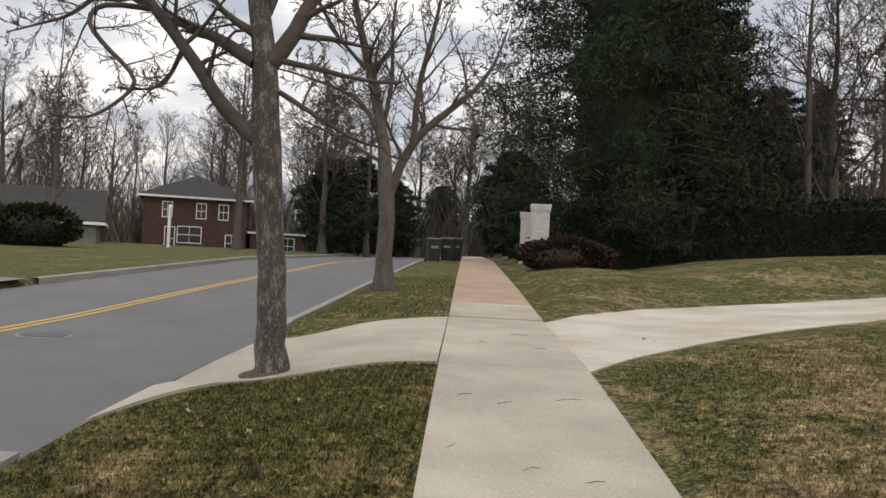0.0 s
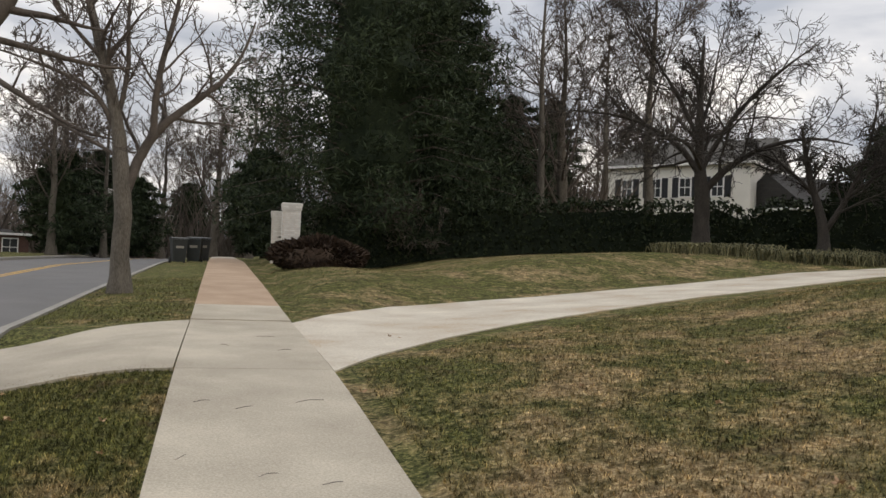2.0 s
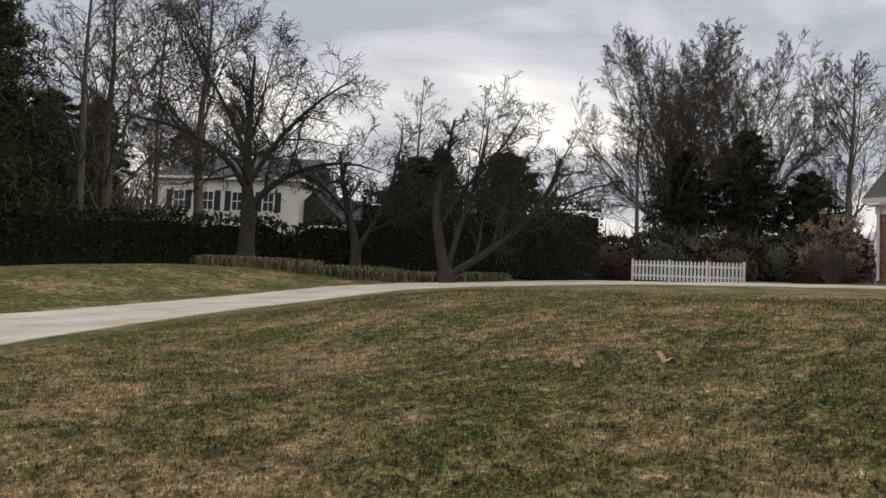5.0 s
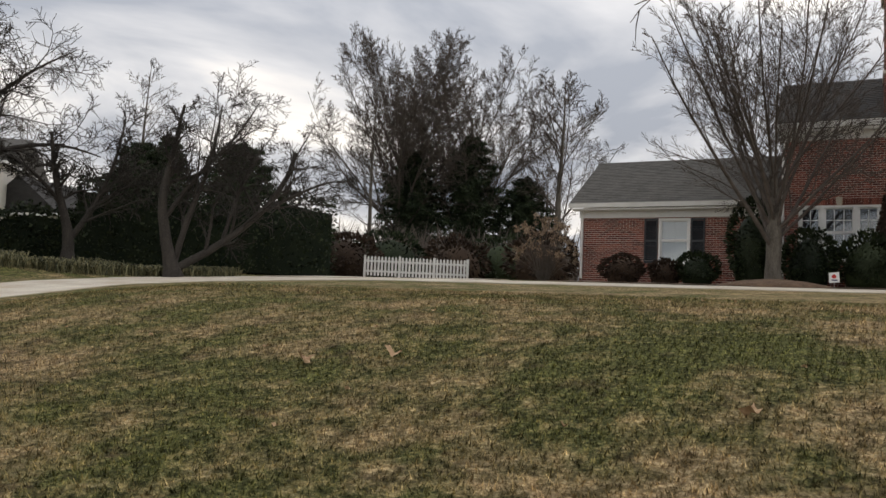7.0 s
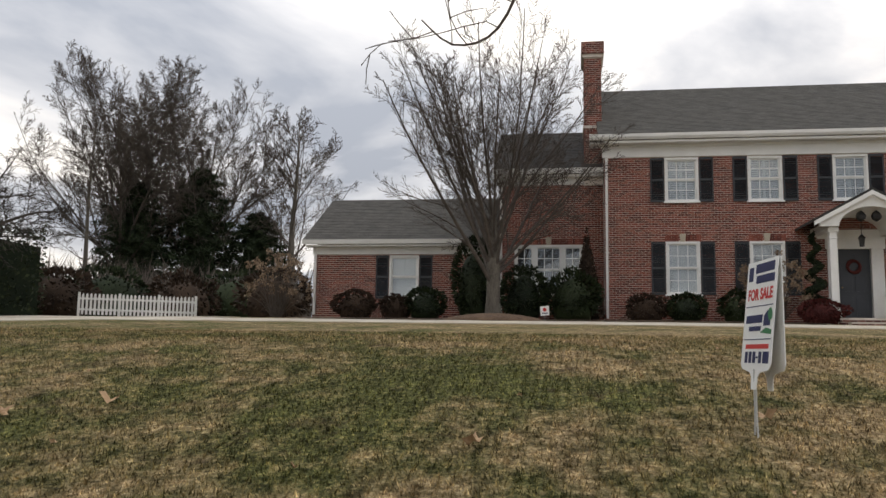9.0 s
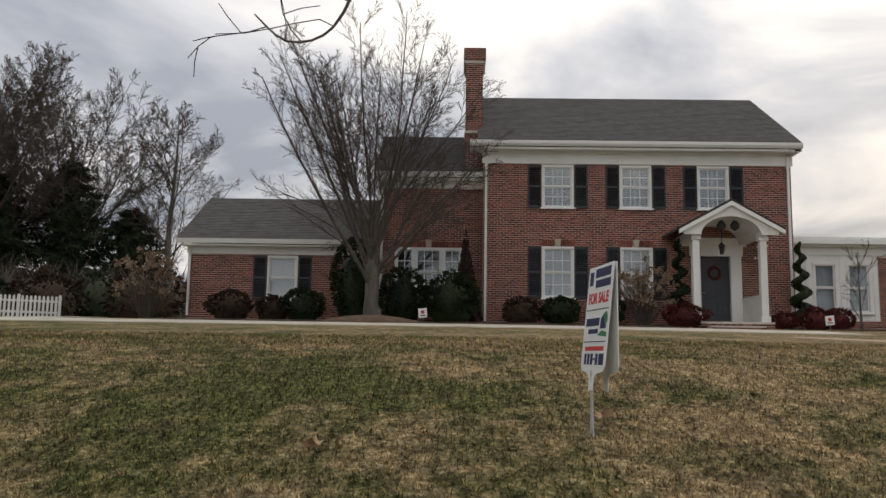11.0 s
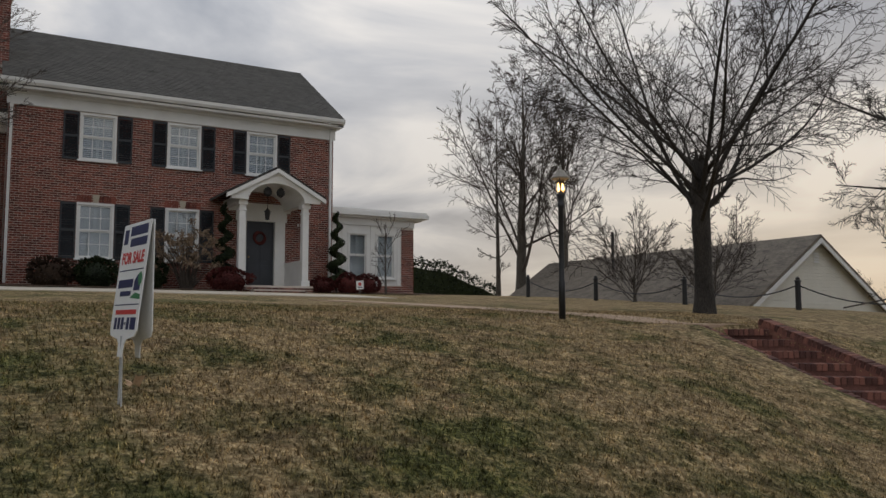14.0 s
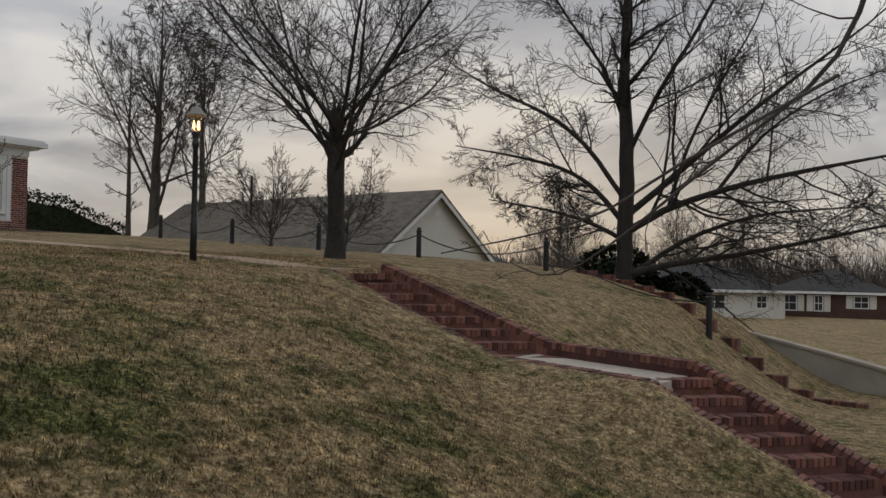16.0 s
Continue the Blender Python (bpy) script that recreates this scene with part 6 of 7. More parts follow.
def lay(me, x, y, z, turn, parent, tilt=0.0):
    o = new("brick", me)
    o.parent = parent
    base = parent.location if parent.parent is None else parent.parent.location
    o.location = (x - base.x, y - base.y, z - base.z + rngb.uniform(-0.004, 0.004))
    o.rotation_euler = (rngb.uniform(-0.02, 0.02), -tilt, turn + rngb.uniform(-0.02, 0.02))
    return o


def flight(p, q, n, half):
    """Treads from p down to q as sunk blocks with rowlock nosings."""
    (x0, y0, z0), (x1, y1, z1) = p, q
    ux, uy = x1 - x0, y1 - y0
    L = math.hypot(ux, uy)
    ux, uy = ux / L, uy / L
    vx, vy = -0.62, -0.785
    ang = math.atan2(vy, vx) - math.pi / 2
    for k in range(n):
        za = z0 + (z1 - z0) * k / n
        a, e = L * k / n, L * (k + 1) / n
        b = Builder()
        vs = [(x0 + ux * s + vx * t, y0 + uy * s + vy * t, z) for z in (za - 0.45, za - 0.02) for s, t in ((a - 0.06, -half), (e + 0.0, -half), (e + 0.0, half), (a - 0.06, half))]
        # tread surface lies one riser below the nosing behind it
        b.add([(x, y, z - (z0 - z1) / n if z > za - 0.3 else z) for x, y, z in vs], [(3, 2, 1, 0), (4, 5, 6, 7), (0, 1, 5, 4), (1, 2, 6, 5), (2, 3, 7, 6), (3, 0, 4, 7)])
        b.ob("tread", TREAD, steps)
        m = int(2 * half / 0.074)
        for i in range(m):
            t = -half + 0.037 + i * 0.074
            s = a + 0.0
            lay(ROWLOCK, x0 + ux * (s - 0.10) + vx * t, y0 + uy * (s - 0.10) + vy * t, za - 0.10, ang + math.pi / 2, steps)
        rb = Builder()
        rb.add([(x0 + ux * s + vx * t, y0 + uy * s + vy * t, z) for z in (za - 0.4, za - 0.10) for s, t in ((a - 0.19, -half), (a - 0.012, -half), (a - 0.012, half), (a - 0.19, half))], [(3, 2, 1, 0), (4, 5, 6, 7), (0, 1, 5, 4), (1, 2, 6, 5), (2, 3, 7, 6), (3, 0, 4, 7)])
        rb.ob("riser", BRICK_STEP, steps)


flight(STAIR[0], STAIR[1], 7, 0.60)
flight(STAIR[2], STAIR[3], 6, 0.60)
lx0, lx1 = STAIR[1], STAIR[2]
Builder().add([(lx0[0] + 0.1, lx0[1] - 0.55, 0.28), (lx1[0], lx1[1] - 0.5, 0.20), (lx1[0], lx1[1] + 0.5, 0.20), (lx0[0] + 0.1, lx0[1] + 0.5, 0.28),
               (lx0[0] + 0.1, lx0[1] - 0.55, 0.435), (lx1[0], lx1[1] - 0.5, 0.35), (lx1[0], lx1[1] + 0.5, 0.35), (lx0[0] + 0.1, lx0[1] + 0.5, 0.435)],
              [(3, 2, 1, 0), (4, 5, 6, 7), (0, 1, 5, 4), (1, 2, 6, 5), (2, 3, 7, 6), (3, 0, 4, 7)]).ob("landing", CONCRETE, steps, "pale concrete landing slab")
for side, rise in ((-1, 0.02), (1, 0.13)):
    for p, q in zip(STAIR[:-1], STAIR[1:]):
        ux, uy = q[0] - p[0], q[1] - p[1]
        L = math.hypot(ux, uy)
        ux, uy = ux / L, uy / L
        vx, vy = -uy, ux
        off = 0.60 * side
        n = int(L / 0.078)
        b = Builder()
        sl = (q[2] - p[2]) / L
        vs = []
        for z in (-0.75, rise - 0.012):
            for s, t in ((0, off - 0.095), (L, off - 0.095), (L, off + 0.095), (0, off + 0.095)):
                vs.append((p[0] + ux * s + vx * t, p[1] + uy * s + vy * t, p[2] + sl * s + z))
        b.add(vs, [(3, 2, 1, 0), (4, 5, 6, 7), (0, 1, 5, 4), (1, 2, 6, 5), (2, 3, 7, 6), (3, 0, 4, 7)])
        b.ob("coping_wall", BRICK_STEP, steps, "brick coping wall beside the steps")
        for i in range(n):
            s = (i + 0.5) * L / n
            o = lay(ROWLOCK, p[0] + ux * s + vx * off, p[1] + uy * s + vy * off, p[2] + sl * s + rise - 0.06, math.atan2(uy, ux), steps, math.atan(sl))
# brick-edged path at the top
ribbon("garden_path", [(9.4, -9.9), (10.4, -9.4), (12.5, -8.2), (16, -6.2)], [(9.5, -10.95), (10.8, -10.4), (13.0, -9.0), (16.4, -7.0)], 24, CONCRETE_STAINED, "straw-covered garden path at the head of the steps", 0.012, 0.05, None, 4)


# lamp post --------------------------------------------------------------------
def glow(name, color, strength):
    ma = bpy.data.materials.new(name)
    ma.use_nodes = True
    b = ma.node_tree.nodes["Principled BSDF"]
    b.inputs["Base Color"].default_value = (*color, 1)
    b.inputs["Emission Color"].default_value = (*color, 1)
    b.inputs["Emission Strength"].default_value = strength
    return ma


LX, LY = 10.56, -8.19
lz = zat(LX, LY)
lamp = thing("lamp_post", LX, LY, lz, "black iron lamp post with a lit lantern on the lawn", "lamp post")
Builder().lathe(LX, LY, [(lz - 0.1, 0.05), (lz + 0.55, 0.05), (lz + 0.58, 0.042), (lz + 1.67, 0.04), (lz + 1.69, 0.055), (lz + 1.75, 0.055), (lz + 1.77, 0.035), (lz + 1.85, 0.06), (lz + 1.89, 0.075)], 12).ob("post", IRON, lamp, smooth=True)
b = Builder()
for a in range(4):
    ca, sa = math.cos(a * math.pi / 2 + 0.8), math.sin(a * math.pi / 2 + 0.8)
    b.tube([(LX + 0.075 * ca, LY + 0.075 * sa, lz + 1.89), (LX + 0.115 * ca, LY + 0.115 * sa, lz + 2.12)], [0.008, 0.008], 4)
b.ob("lantern_frame", IRON, lamp)
Builder().tube([(LX, LY, lz + 1.90), (LX, LY, lz + 2.11)], [0.068, 0.105], 4).ob("lantern_glass", glass_material("lantern_glass", (0.9, 0.86, 0.78), 0.12), lamp, "clear lantern glass").visible_shadow = False
Builder().lathe(LX, LY, [(lz + 2.12, 0.145), (lz + 2.14, 0.15), (lz + 2.20, 0.09), (lz + 2.25, 0.06), (lz + 2.27, 0.018), (lz + 2.33, 0.012), (lz + 2.35, 0.004)], 8).ob("lantern_cap", KERB, lamp, "grey metal lantern cap")
for dx in (-0.022, 0.022):
    Builder().lathe(LX + dx, LY + dx, [(lz + 1.93, 0.006), (lz + 1.97, 0.018), (lz + 2.01, 0.014), (lz + 2.06, 0.003)], 8).ob("bulb", glow("lamp_glow", (1.0, 0.55, 0.2), 14.0), lamp, "glowing amber bulb")

# chain fence --------------------------------------------------------------------
posts = [(26.2, -18.8), (22.3, -18.8), (18.4, -18.9), (14.45, -18.8), (10.6, -19.1), (6.5, -19.3)]
tops = []
for k, (x, y) in enumerate(posts):
    z = zat(x, y)
    h = 0.72 if k < 5 else 0.9
    t = thing("fence_post", x, y, z, "dark round timber post of a chain fence", "fence post", "posts of the chain fence")
    Builder().cyl(x, y, z - 0.2, z + h, 0.075, 0.07, 10).ob("post", IRON, t)
    Builder().lathe(x, y, [(z + h, 0.09), (z + h + 0.03, 0.09), (z + h + 0.06, 0.05), (z + h + 0.10, 0.06), (z + h + 0.13, 0.02)], 10).ob("cap", IRON, t)
    tops.append((x, y, z + h - 0.08))
for p, q in zip(tops[:-1], tops[1:]):
    m = [(p[i] + q[i]) / 2 for i in range(3)]
    t = thing("chain", m[0], m[1], m[2] - 0.3, "sagging black chain between fence posts", "chain", "chains of the fence")
    L = math.dist(p, q)
    n = int(L / 0.075)
    b = Builder()
    for i in range(n):
        u, w = i / n, (i + 1.25) / n
        f = lambda s: (p[0] + (q[0] - p[0]) * s, p[1] + (q[1] - p[1]) * s + (0.012 if i % 2 else -0.012), p[2] + (q[2] - p[2]) * s - 0.36 * 4 * s * (1 - s))
        b.tube([f(u), f(w)], [0.016, 0.016], 4)
    b.ob("chain_run", IRON, t, kind="stuff")

# for-sale sign ------------------------------------------------------------------
SGX, SGY = 6.30, -1.345
sgz = zat(SGX, SGY)
sign = thing("yard_sign", SGX, SGY, sgz, "white two-sided for sale sign on a wire stake in the lawn", "sign")
SIGN_WHITE = material("sign_white_plastic", (0.74, 0.74, 0.72), (0.86, 0.86, 0.84), 3, 40, 0.45, 0.05, 0.002)
INK_BLUE = material("navy_ink", (0.010, 0.014, 0.06), (0.02, 0.025, 0.10), 3, 40, 0.6, 0.0)
INK_RED = material("red_ink", (0.50, 0.03, 0.025), (0.62, 0.06, 0.05), 3, 40, 0.6, 0.0)
INK_GREEN = material("green_ink", (0.03, 0.16, 0.06), (0.05, 0.22, 0.09), 3, 40, 0.6, 0.0)
R_ = Vector((-0.990, -0.141, 0))
N_ = Vector((-0.141, 0.990, 0))
SIGN_FRAME = Matrix(((R_.x, 0, N_.x, 0), (R_.y, 0, N_.y, 0), (0, 1, 0, 0), (0, 0, 0, 1)))


def panel_frame(sgn):
    """u to the reader's right, v up, w out of the printed face; the two panels meet at the top."""
    tilt = Matrix.Rotation(radians(3.2 * sgn - 3.0), 4, "X")
    return SIGN_FRAME @ Matrix.Translation((0, 1.17, -0.075)) @ tilt @ Matrix.Scale(0.9, 4)


def sign_part(name, poly, d0, d1, ma, fr, parent, label=""):
    b = Builder().prism(poly, "z", d0, d1)
    b.v = [tuple(fr @ Vector(v) + Vector((SGX, SGY, sgz))) for v in b.v]
    return b.ob(name, ma, parent, label)


def rect(u0, u1, v0, v1):
    return [(u0, v0), (u1, v0), (u1, v1), (u0, v1)]


for sgn in (-1, 1):
    fr = panel_frame(sgn)
    dd = 0.004 if sgn < 0 else -0.004
    o0, o1 = (0.006, 0.012) if sgn < 0 else (-0.012, -0.006)
    outline = [(-0.30, 0.0), (-0.30, -0.78), (-0.27, -0.82), (-0.10, -0.845), (-0.06, -0.88), (-0.05, -0.97), (0.05, -0.97), (0.06, -0.88), (0.10, -0.845), (0.27, -0.82), (0.30, -0.78), (0.30, 0.0)]
    pn = sign_part("panel", outline, o0, o1, SIGN_WHITE, fr, sign)
    if sgn < 0:
        e0, e1 = o1 + 0.0004, o1 + 0.0022
        def ink(name, u0, u1, v0, v1, ma):
            sign_part(name, rect(u0, u1, v0, v1), e0, e1, ma, fr, pn)
        ink("printed_bar", -0.12, 0.25, -0.095, -0.025, INK_BLUE)
        ink("printed_bar", -0.10, 0.26, -0.175, -0.115, INK_BLUE)
        ink("printed_mark", -0.26, -0.17, -0.15, -0.04, INK_BLUE)
        ink("rule", -0.27, 0.27, -0.352, -0.345, INK_BLUE)
        ink("rule", -0.27, 0.27, -0.602, -0.595, INK_BLUE)
        ink("printed_bar", -0.25, 0.08, -0.475, -0.415, INK_BLUE)
        ink("printed_bar", -0.18, 0.06, -0.535, -0.50, INK_BLUE)
        sign_part("printed_mark", [(0.11, -0.50), (0.24, -0.50), (0.24, -0.43), (0.175, -0.385), (0.11, -0.43)], e0, e1, INK_BLUE, fr, pn)
        sign_part("printed_mark", [(0.22, -0.47), (0.27, -0.45), (0.27, -0.40), (0.24, -0.37), (0.20, -0.38), (0.19, -0.42)], e0 + 0.002, e1 + 0.002, INK_GREEN, fr, pn)
        sign_part("printed_mark", [(0.05, -0.55), (0.27, -0.565), (0.27, -0.53), (0.16, -0.515)], e0, e1, INK_GREEN, fr, pn)
        ink("printed_bar", -0.22, 0.24, -0.668, -0.635, INK_RED)
        for u in (-0.22, -0.14, -0.06, 0.06, 0.14, 0.20):
            ink("printed_bar", u, u + 0.055, -0.775, -0.69, INK_BLUE)
        ink("printed_bar", 0.005, 0.045, -0.74, -0.725, INK_BLUE)
        tc = bpy.data.curves.new("lettering", "FONT")
        tc.body, tc.size, tc.align_x, tc.align_y, tc.extrude, tc.offset = "FOR SALE", 0.115, "CENTER", "CENTER", 0.0008, 0.004
        tmp = bpy.data.objects.new("lettering_source", tc)
        scene.collection.objects.link(tmp)
        dg = bpy.context.evaluated_depsgraph_get()
        me = bpy.data.meshes.new_from_object(tmp.evaluated_get(dg))
        bpy.data.objects.remove(tmp)
        me.transform(Matrix.Translation(Vector((SGX, SGY, sgz)) - Vector(sign.location)) @ fr @ Matrix.Translation((0, -0.262, e1)))
        me.materials.clear()
        me.materials.append(INK_RED)
        lo = new("lettering", me)
        lo.parent = pn
        tagged(lo, "red capitals reading for sale")
STAKE = material("galvanised_wire", (0.35, 0.35, 0.34), (0.55, 0.55, 0.54), 5, 40, 0.5, 0.1, 0.002)
foot = Vector((SGX, SGY, sgz))
neck = panel_frame(-1) @ Vector((0, -0.93, 0)) + foot
for du in (-0.012, 0.012):
    k = Vector((neck.x, neck.y, foot.z)) + R_ * (du * 3)
    Builder().tube([tuple(neck + R_ * du), tuple(neck + R_ * du + Vector((0, 0, -0.20))), (k.x, k.y, k.z - 0.05)], [0.007, 0.007, 0.006], 6).ob("wire_leg", STAKE, sign)
Builder().tube([tuple(neck + Vector((0, 0, 0.1))), tuple(neck + Vector((0, 0, -0.24)))], [0.010, 0.009], 6).ob("wire_stake", STAKE, sign)


def small_sign(x, y):
    z = zat(x, y)
    t = thing("small_yard_sign", x, y, z, "small white yard sign with a dark round mark on a wire", "sign", "small yard signs")
    Builder().cyl(x, y, z - 0.05, z + 0.22, 0.008, n=6).ob("stake", STAKE, t)
    p = Builder().prism([(y - 0.14, z + 0.18), (y + 0.13, z + 0.15), (y + 0.15, z + 0.44), (y - 0.12, z + 0.47)], "x", x - 0.006, x + 0.006).ob("panel", SIGN_WHITE, t)
    Builder().prism([(y + 0.01 + 0.06 * math.cos(a), z + 0.34 + 0.06 * math.sin(a)) for a in np.linspace(0, 5.7, 10)], "x", x - 0.011, x - 0.007).ob("printed_mark", INK_RED, p)
    Builder().prism(rect(y - 0.08, y + 0.08, z + 0.22, z + 0.25), "x", x - 0.011, x - 0.007).ob("printed_bar", INK_BLUE, p)


small_sign(26.05, 0.70)
small_sign(26.3, -11.9)

# white picket fence -------------------------------------------------------------
fa, fb = (30.75, 19.4), (33.2, 15.5)
fl = math.dist(fa, fb)
fence = thing("picket_fence", 32, 17.4, zat(32, 17.4), "weathered white picket fence beside the court", "fence")
fx, fy = (fb[0] - fa[0]) / fl, (fb[1] - fa[1]) / fl


def fence_box(s0, s1, t0, t1, z0, z1, pointed=False):
    b = Builder()
    g = zat(fa[0] + fx * s0, fa[1] + fy * s0) + 0.06
    P = lambda s, t, z: (fa[0] + fx * s - fy * t, fa[1] + fy * s + fx * t, g + z)
    prof = [(s0, z0), (s1, z0), (s1, z1)] + ([((s0 + s1) / 2, z1 + 0.06)] if pointed else []) + [(s0, z1)]
    k = len(prof)
    b.add([P(s, t0, z) for s, z in prof] + [P(s, t1, z) for s, z in prof], [tuple(range(k)), tuple(range(2 * k - 1, k - 1, -1))] + [(i, k + i, k + (i + 1) % k, (i + 1) % k) for i in range(k)])
    return b


for i in range(31):
    s = i * fl / 30.5
    fence_box(s, s + 0.085, -0.012, 0.012, 0.06, 0.86, True).ob("picket", FENCE_WHITE, fence)
for s in (0.0, fl * 0.33, fl * 0.66, fl - 0.09):
    fence_box(s, s + 0.10, 0.04, 0.14, -0.15, 0.95).ob("post", FENCE_WHITE, fence)
for z in (0.22, 0.66):
    fence_box(0.0, fl, 0.013, 0.039, z, z + 0.08).ob("rail", FENCE_WHITE, fence)


# painted brick pillars -------------------------------------------------------------
def pillar(x, y, w, top):
    z = zat(x, y)
    t = thing("brick_pillar", x, y, z, "whitewashed brick gate pillar with a corbelled cap", "pillar", "gate pillars")
    b = Builder()
    zz, row = z - 0.1, 0
    while zz < top - 0.1:
        o = 0.0 if zz < top - 0.26 else 0.035
        h = w / 2 + o
        for s in range(4):
            n = 3
            for i in range(n):
                u0 = -h + 2 * h * i / n + (0.0 if row % 2 else 0.0)
                u1 = u0 + 2 * h / n - 0.012
                if row % 2:
                    u0, u1 = u0 + 0.05, u1 + 0.05 if i < n - 1 else h
                if s == 0:
                    b.box(x - h, x - h + 0.05, y + u0, y + u1, zz, zz + 0.062)
                elif s == 1:
                    b.box(x + h - 0.05, x + h, y + u0, y + u1, zz, zz + 0.062)
                elif s == 2:
                    b.box(x + u0, x + u1, y - h - 0.004, y - h + 0.05, zz, zz + 0.062)
                else:
                    b.box(x + u0, x + u1, y + h - 0.05, y + h + 0.004, zz, zz + 0.062)
        zz += 0.075
        row += 1
    b.ob("bricks", WHITE_BRICK, t, kind="stuff")
    Builder().box(x - w / 2 + 0.01, x + w / 2 - 0.01, y - w / 2 + 0.01, y + w / 2 - 0.01, z - 0.1, top - 0.1).ob("core", MORTAR, t)
    Builder().cbox(x - w / 2 - 0.05, x + w / 2 + 0.05, y - w / 2 - 0.05, y + w / 2 + 0.05, top - 0.1, top, 0.015).ob("cap", WHITE_BRICK, t)


pillar(1.95, 29.6, 0.62, 3.68)
pillar(1.75, 33.6, 0.62, 3.62)


# wheeled bins ------------------------------------------------------------------------
def wheeled_bin(x, y, turn):
    t = thing("wheeled_bin", 0, 0, 0, "dark green plastic wheeled bin standing by the kerb", "bin", "wheeled bins")
    b = Builder()
    vs = [(-0.24, -0.27, 0.06), (0.24, -0.27, 0.06), (0.24, 0.24, 0.06), (-0.24, 0.24, 0.06), (-0.31, -0.36, 0.98), (0.31, -0.36, 0.98), (0.31, 0.34, 0.98), (-0.31, 0.34, 0.98)]
    b.add(vs, [(3, 2, 1, 0), (4, 5, 6, 7), (0, 1, 5, 4), (1, 2, 6, 5), (2, 3, 7, 6), (3, 0, 4, 7)])
    b.ob("body", PLASTIC, t)
    Builder().prism([(-0.40, 0.985), (0.40, 0.985), (0.41, 1.03), (0.15, 1.09), (-0.38, 1.05)], "x", -0.33, 0.33).ob("lid", PLASTIC, t)
    Builder().tube([(-0.28, 0.43, 0.96), (0.28, 0.43, 0.96)], [0.018, 0.018], 6).ob("handle", PLASTIC, t)
    for s in (-0.29, 0.29):
        Builder().tube([(s - 0.03, 0.26, 0.13), (s + 0.03, 0.26, 0.13)], [0.13, 0.13], 12).ob("wheel", IRON, t)
    Builder().box(-0.16, 0.16, -0.335, -0.325, 0.62, 0.74).ob("printed_bar", KERB, t)
    t.location = (x, y, zat(x, y) - 0.01)
    t.rotation_euler = (0, 0, turn)
    return t


wb = wheeled_bin(-2.25, 36.4, 0.25)
for x, y, a in ((-1.62, 36.9, -5), (-1.35, 37.9, 10), (-11.4, 60.0, 30), (-10.8, 66.0, -30)):
    copy_thing(wb, pose(x, y, zat(x, y) - 0.01, 0, 0, a))


# neighbours -----------------------------------------------------------------------------
def simple_window(b_frame, b_glass, p, r, w, h):
    """Frame bars and a pane on a wall; p: lower left corner, r: direction along the wall, outward normal n."""
    n = Vector((r.y, -r.x, 0))
    def quad(bld, u0, u1, v0, v1, d0, d1):
        vs = []
        for d in (d0, d1):
            for u, v in ((u0, v0), (u1, v0), (u1, v1), (u0, v1)):
                q = p + r * u + n * d
                vs.append((q.x, q.y, q.z + v))
        bld.add(vs, [(3, 2, 1, 0), (4, 5, 6, 7), (0, 1, 5, 4), (1, 2, 6, 5), (2, 3, 7, 6), (3, 0, 4, 7)])
    c = 0.09
    quad(b_glass, c, w - c, c, h - c, 0.0, 0.02)
    for u0, u1, v0, v1 in ((0, c, 0, h), (w - c, w, 0, h), (c, w - c, 0, c), (c, w - c, h - c, h), (c, w - c, h / 2 - 0.03, h / 2 + 0.03), (w / 2 - 0.02, w / 2 + 0.02, c, h / 2 - 0.03), (w / 2 - 0.02, w / 2 + 0.02, h / 2 + 0.03, h - c)):
        quad(b_frame, u0, u1, v0, v1, 0.0, 0.06)


DARK_GLASS = material("dark_window", (0.02, 0.023, 0.026), (0.07, 0.075, 0.08), 0.6, 20, 0.12, 0.0)
FAR_BRICK = material("far_brick", (0.05, 0.026, 0.02), (0.115, 0.062, 0.048), 2.0, 25, 0.9, 0.2, 0.01)


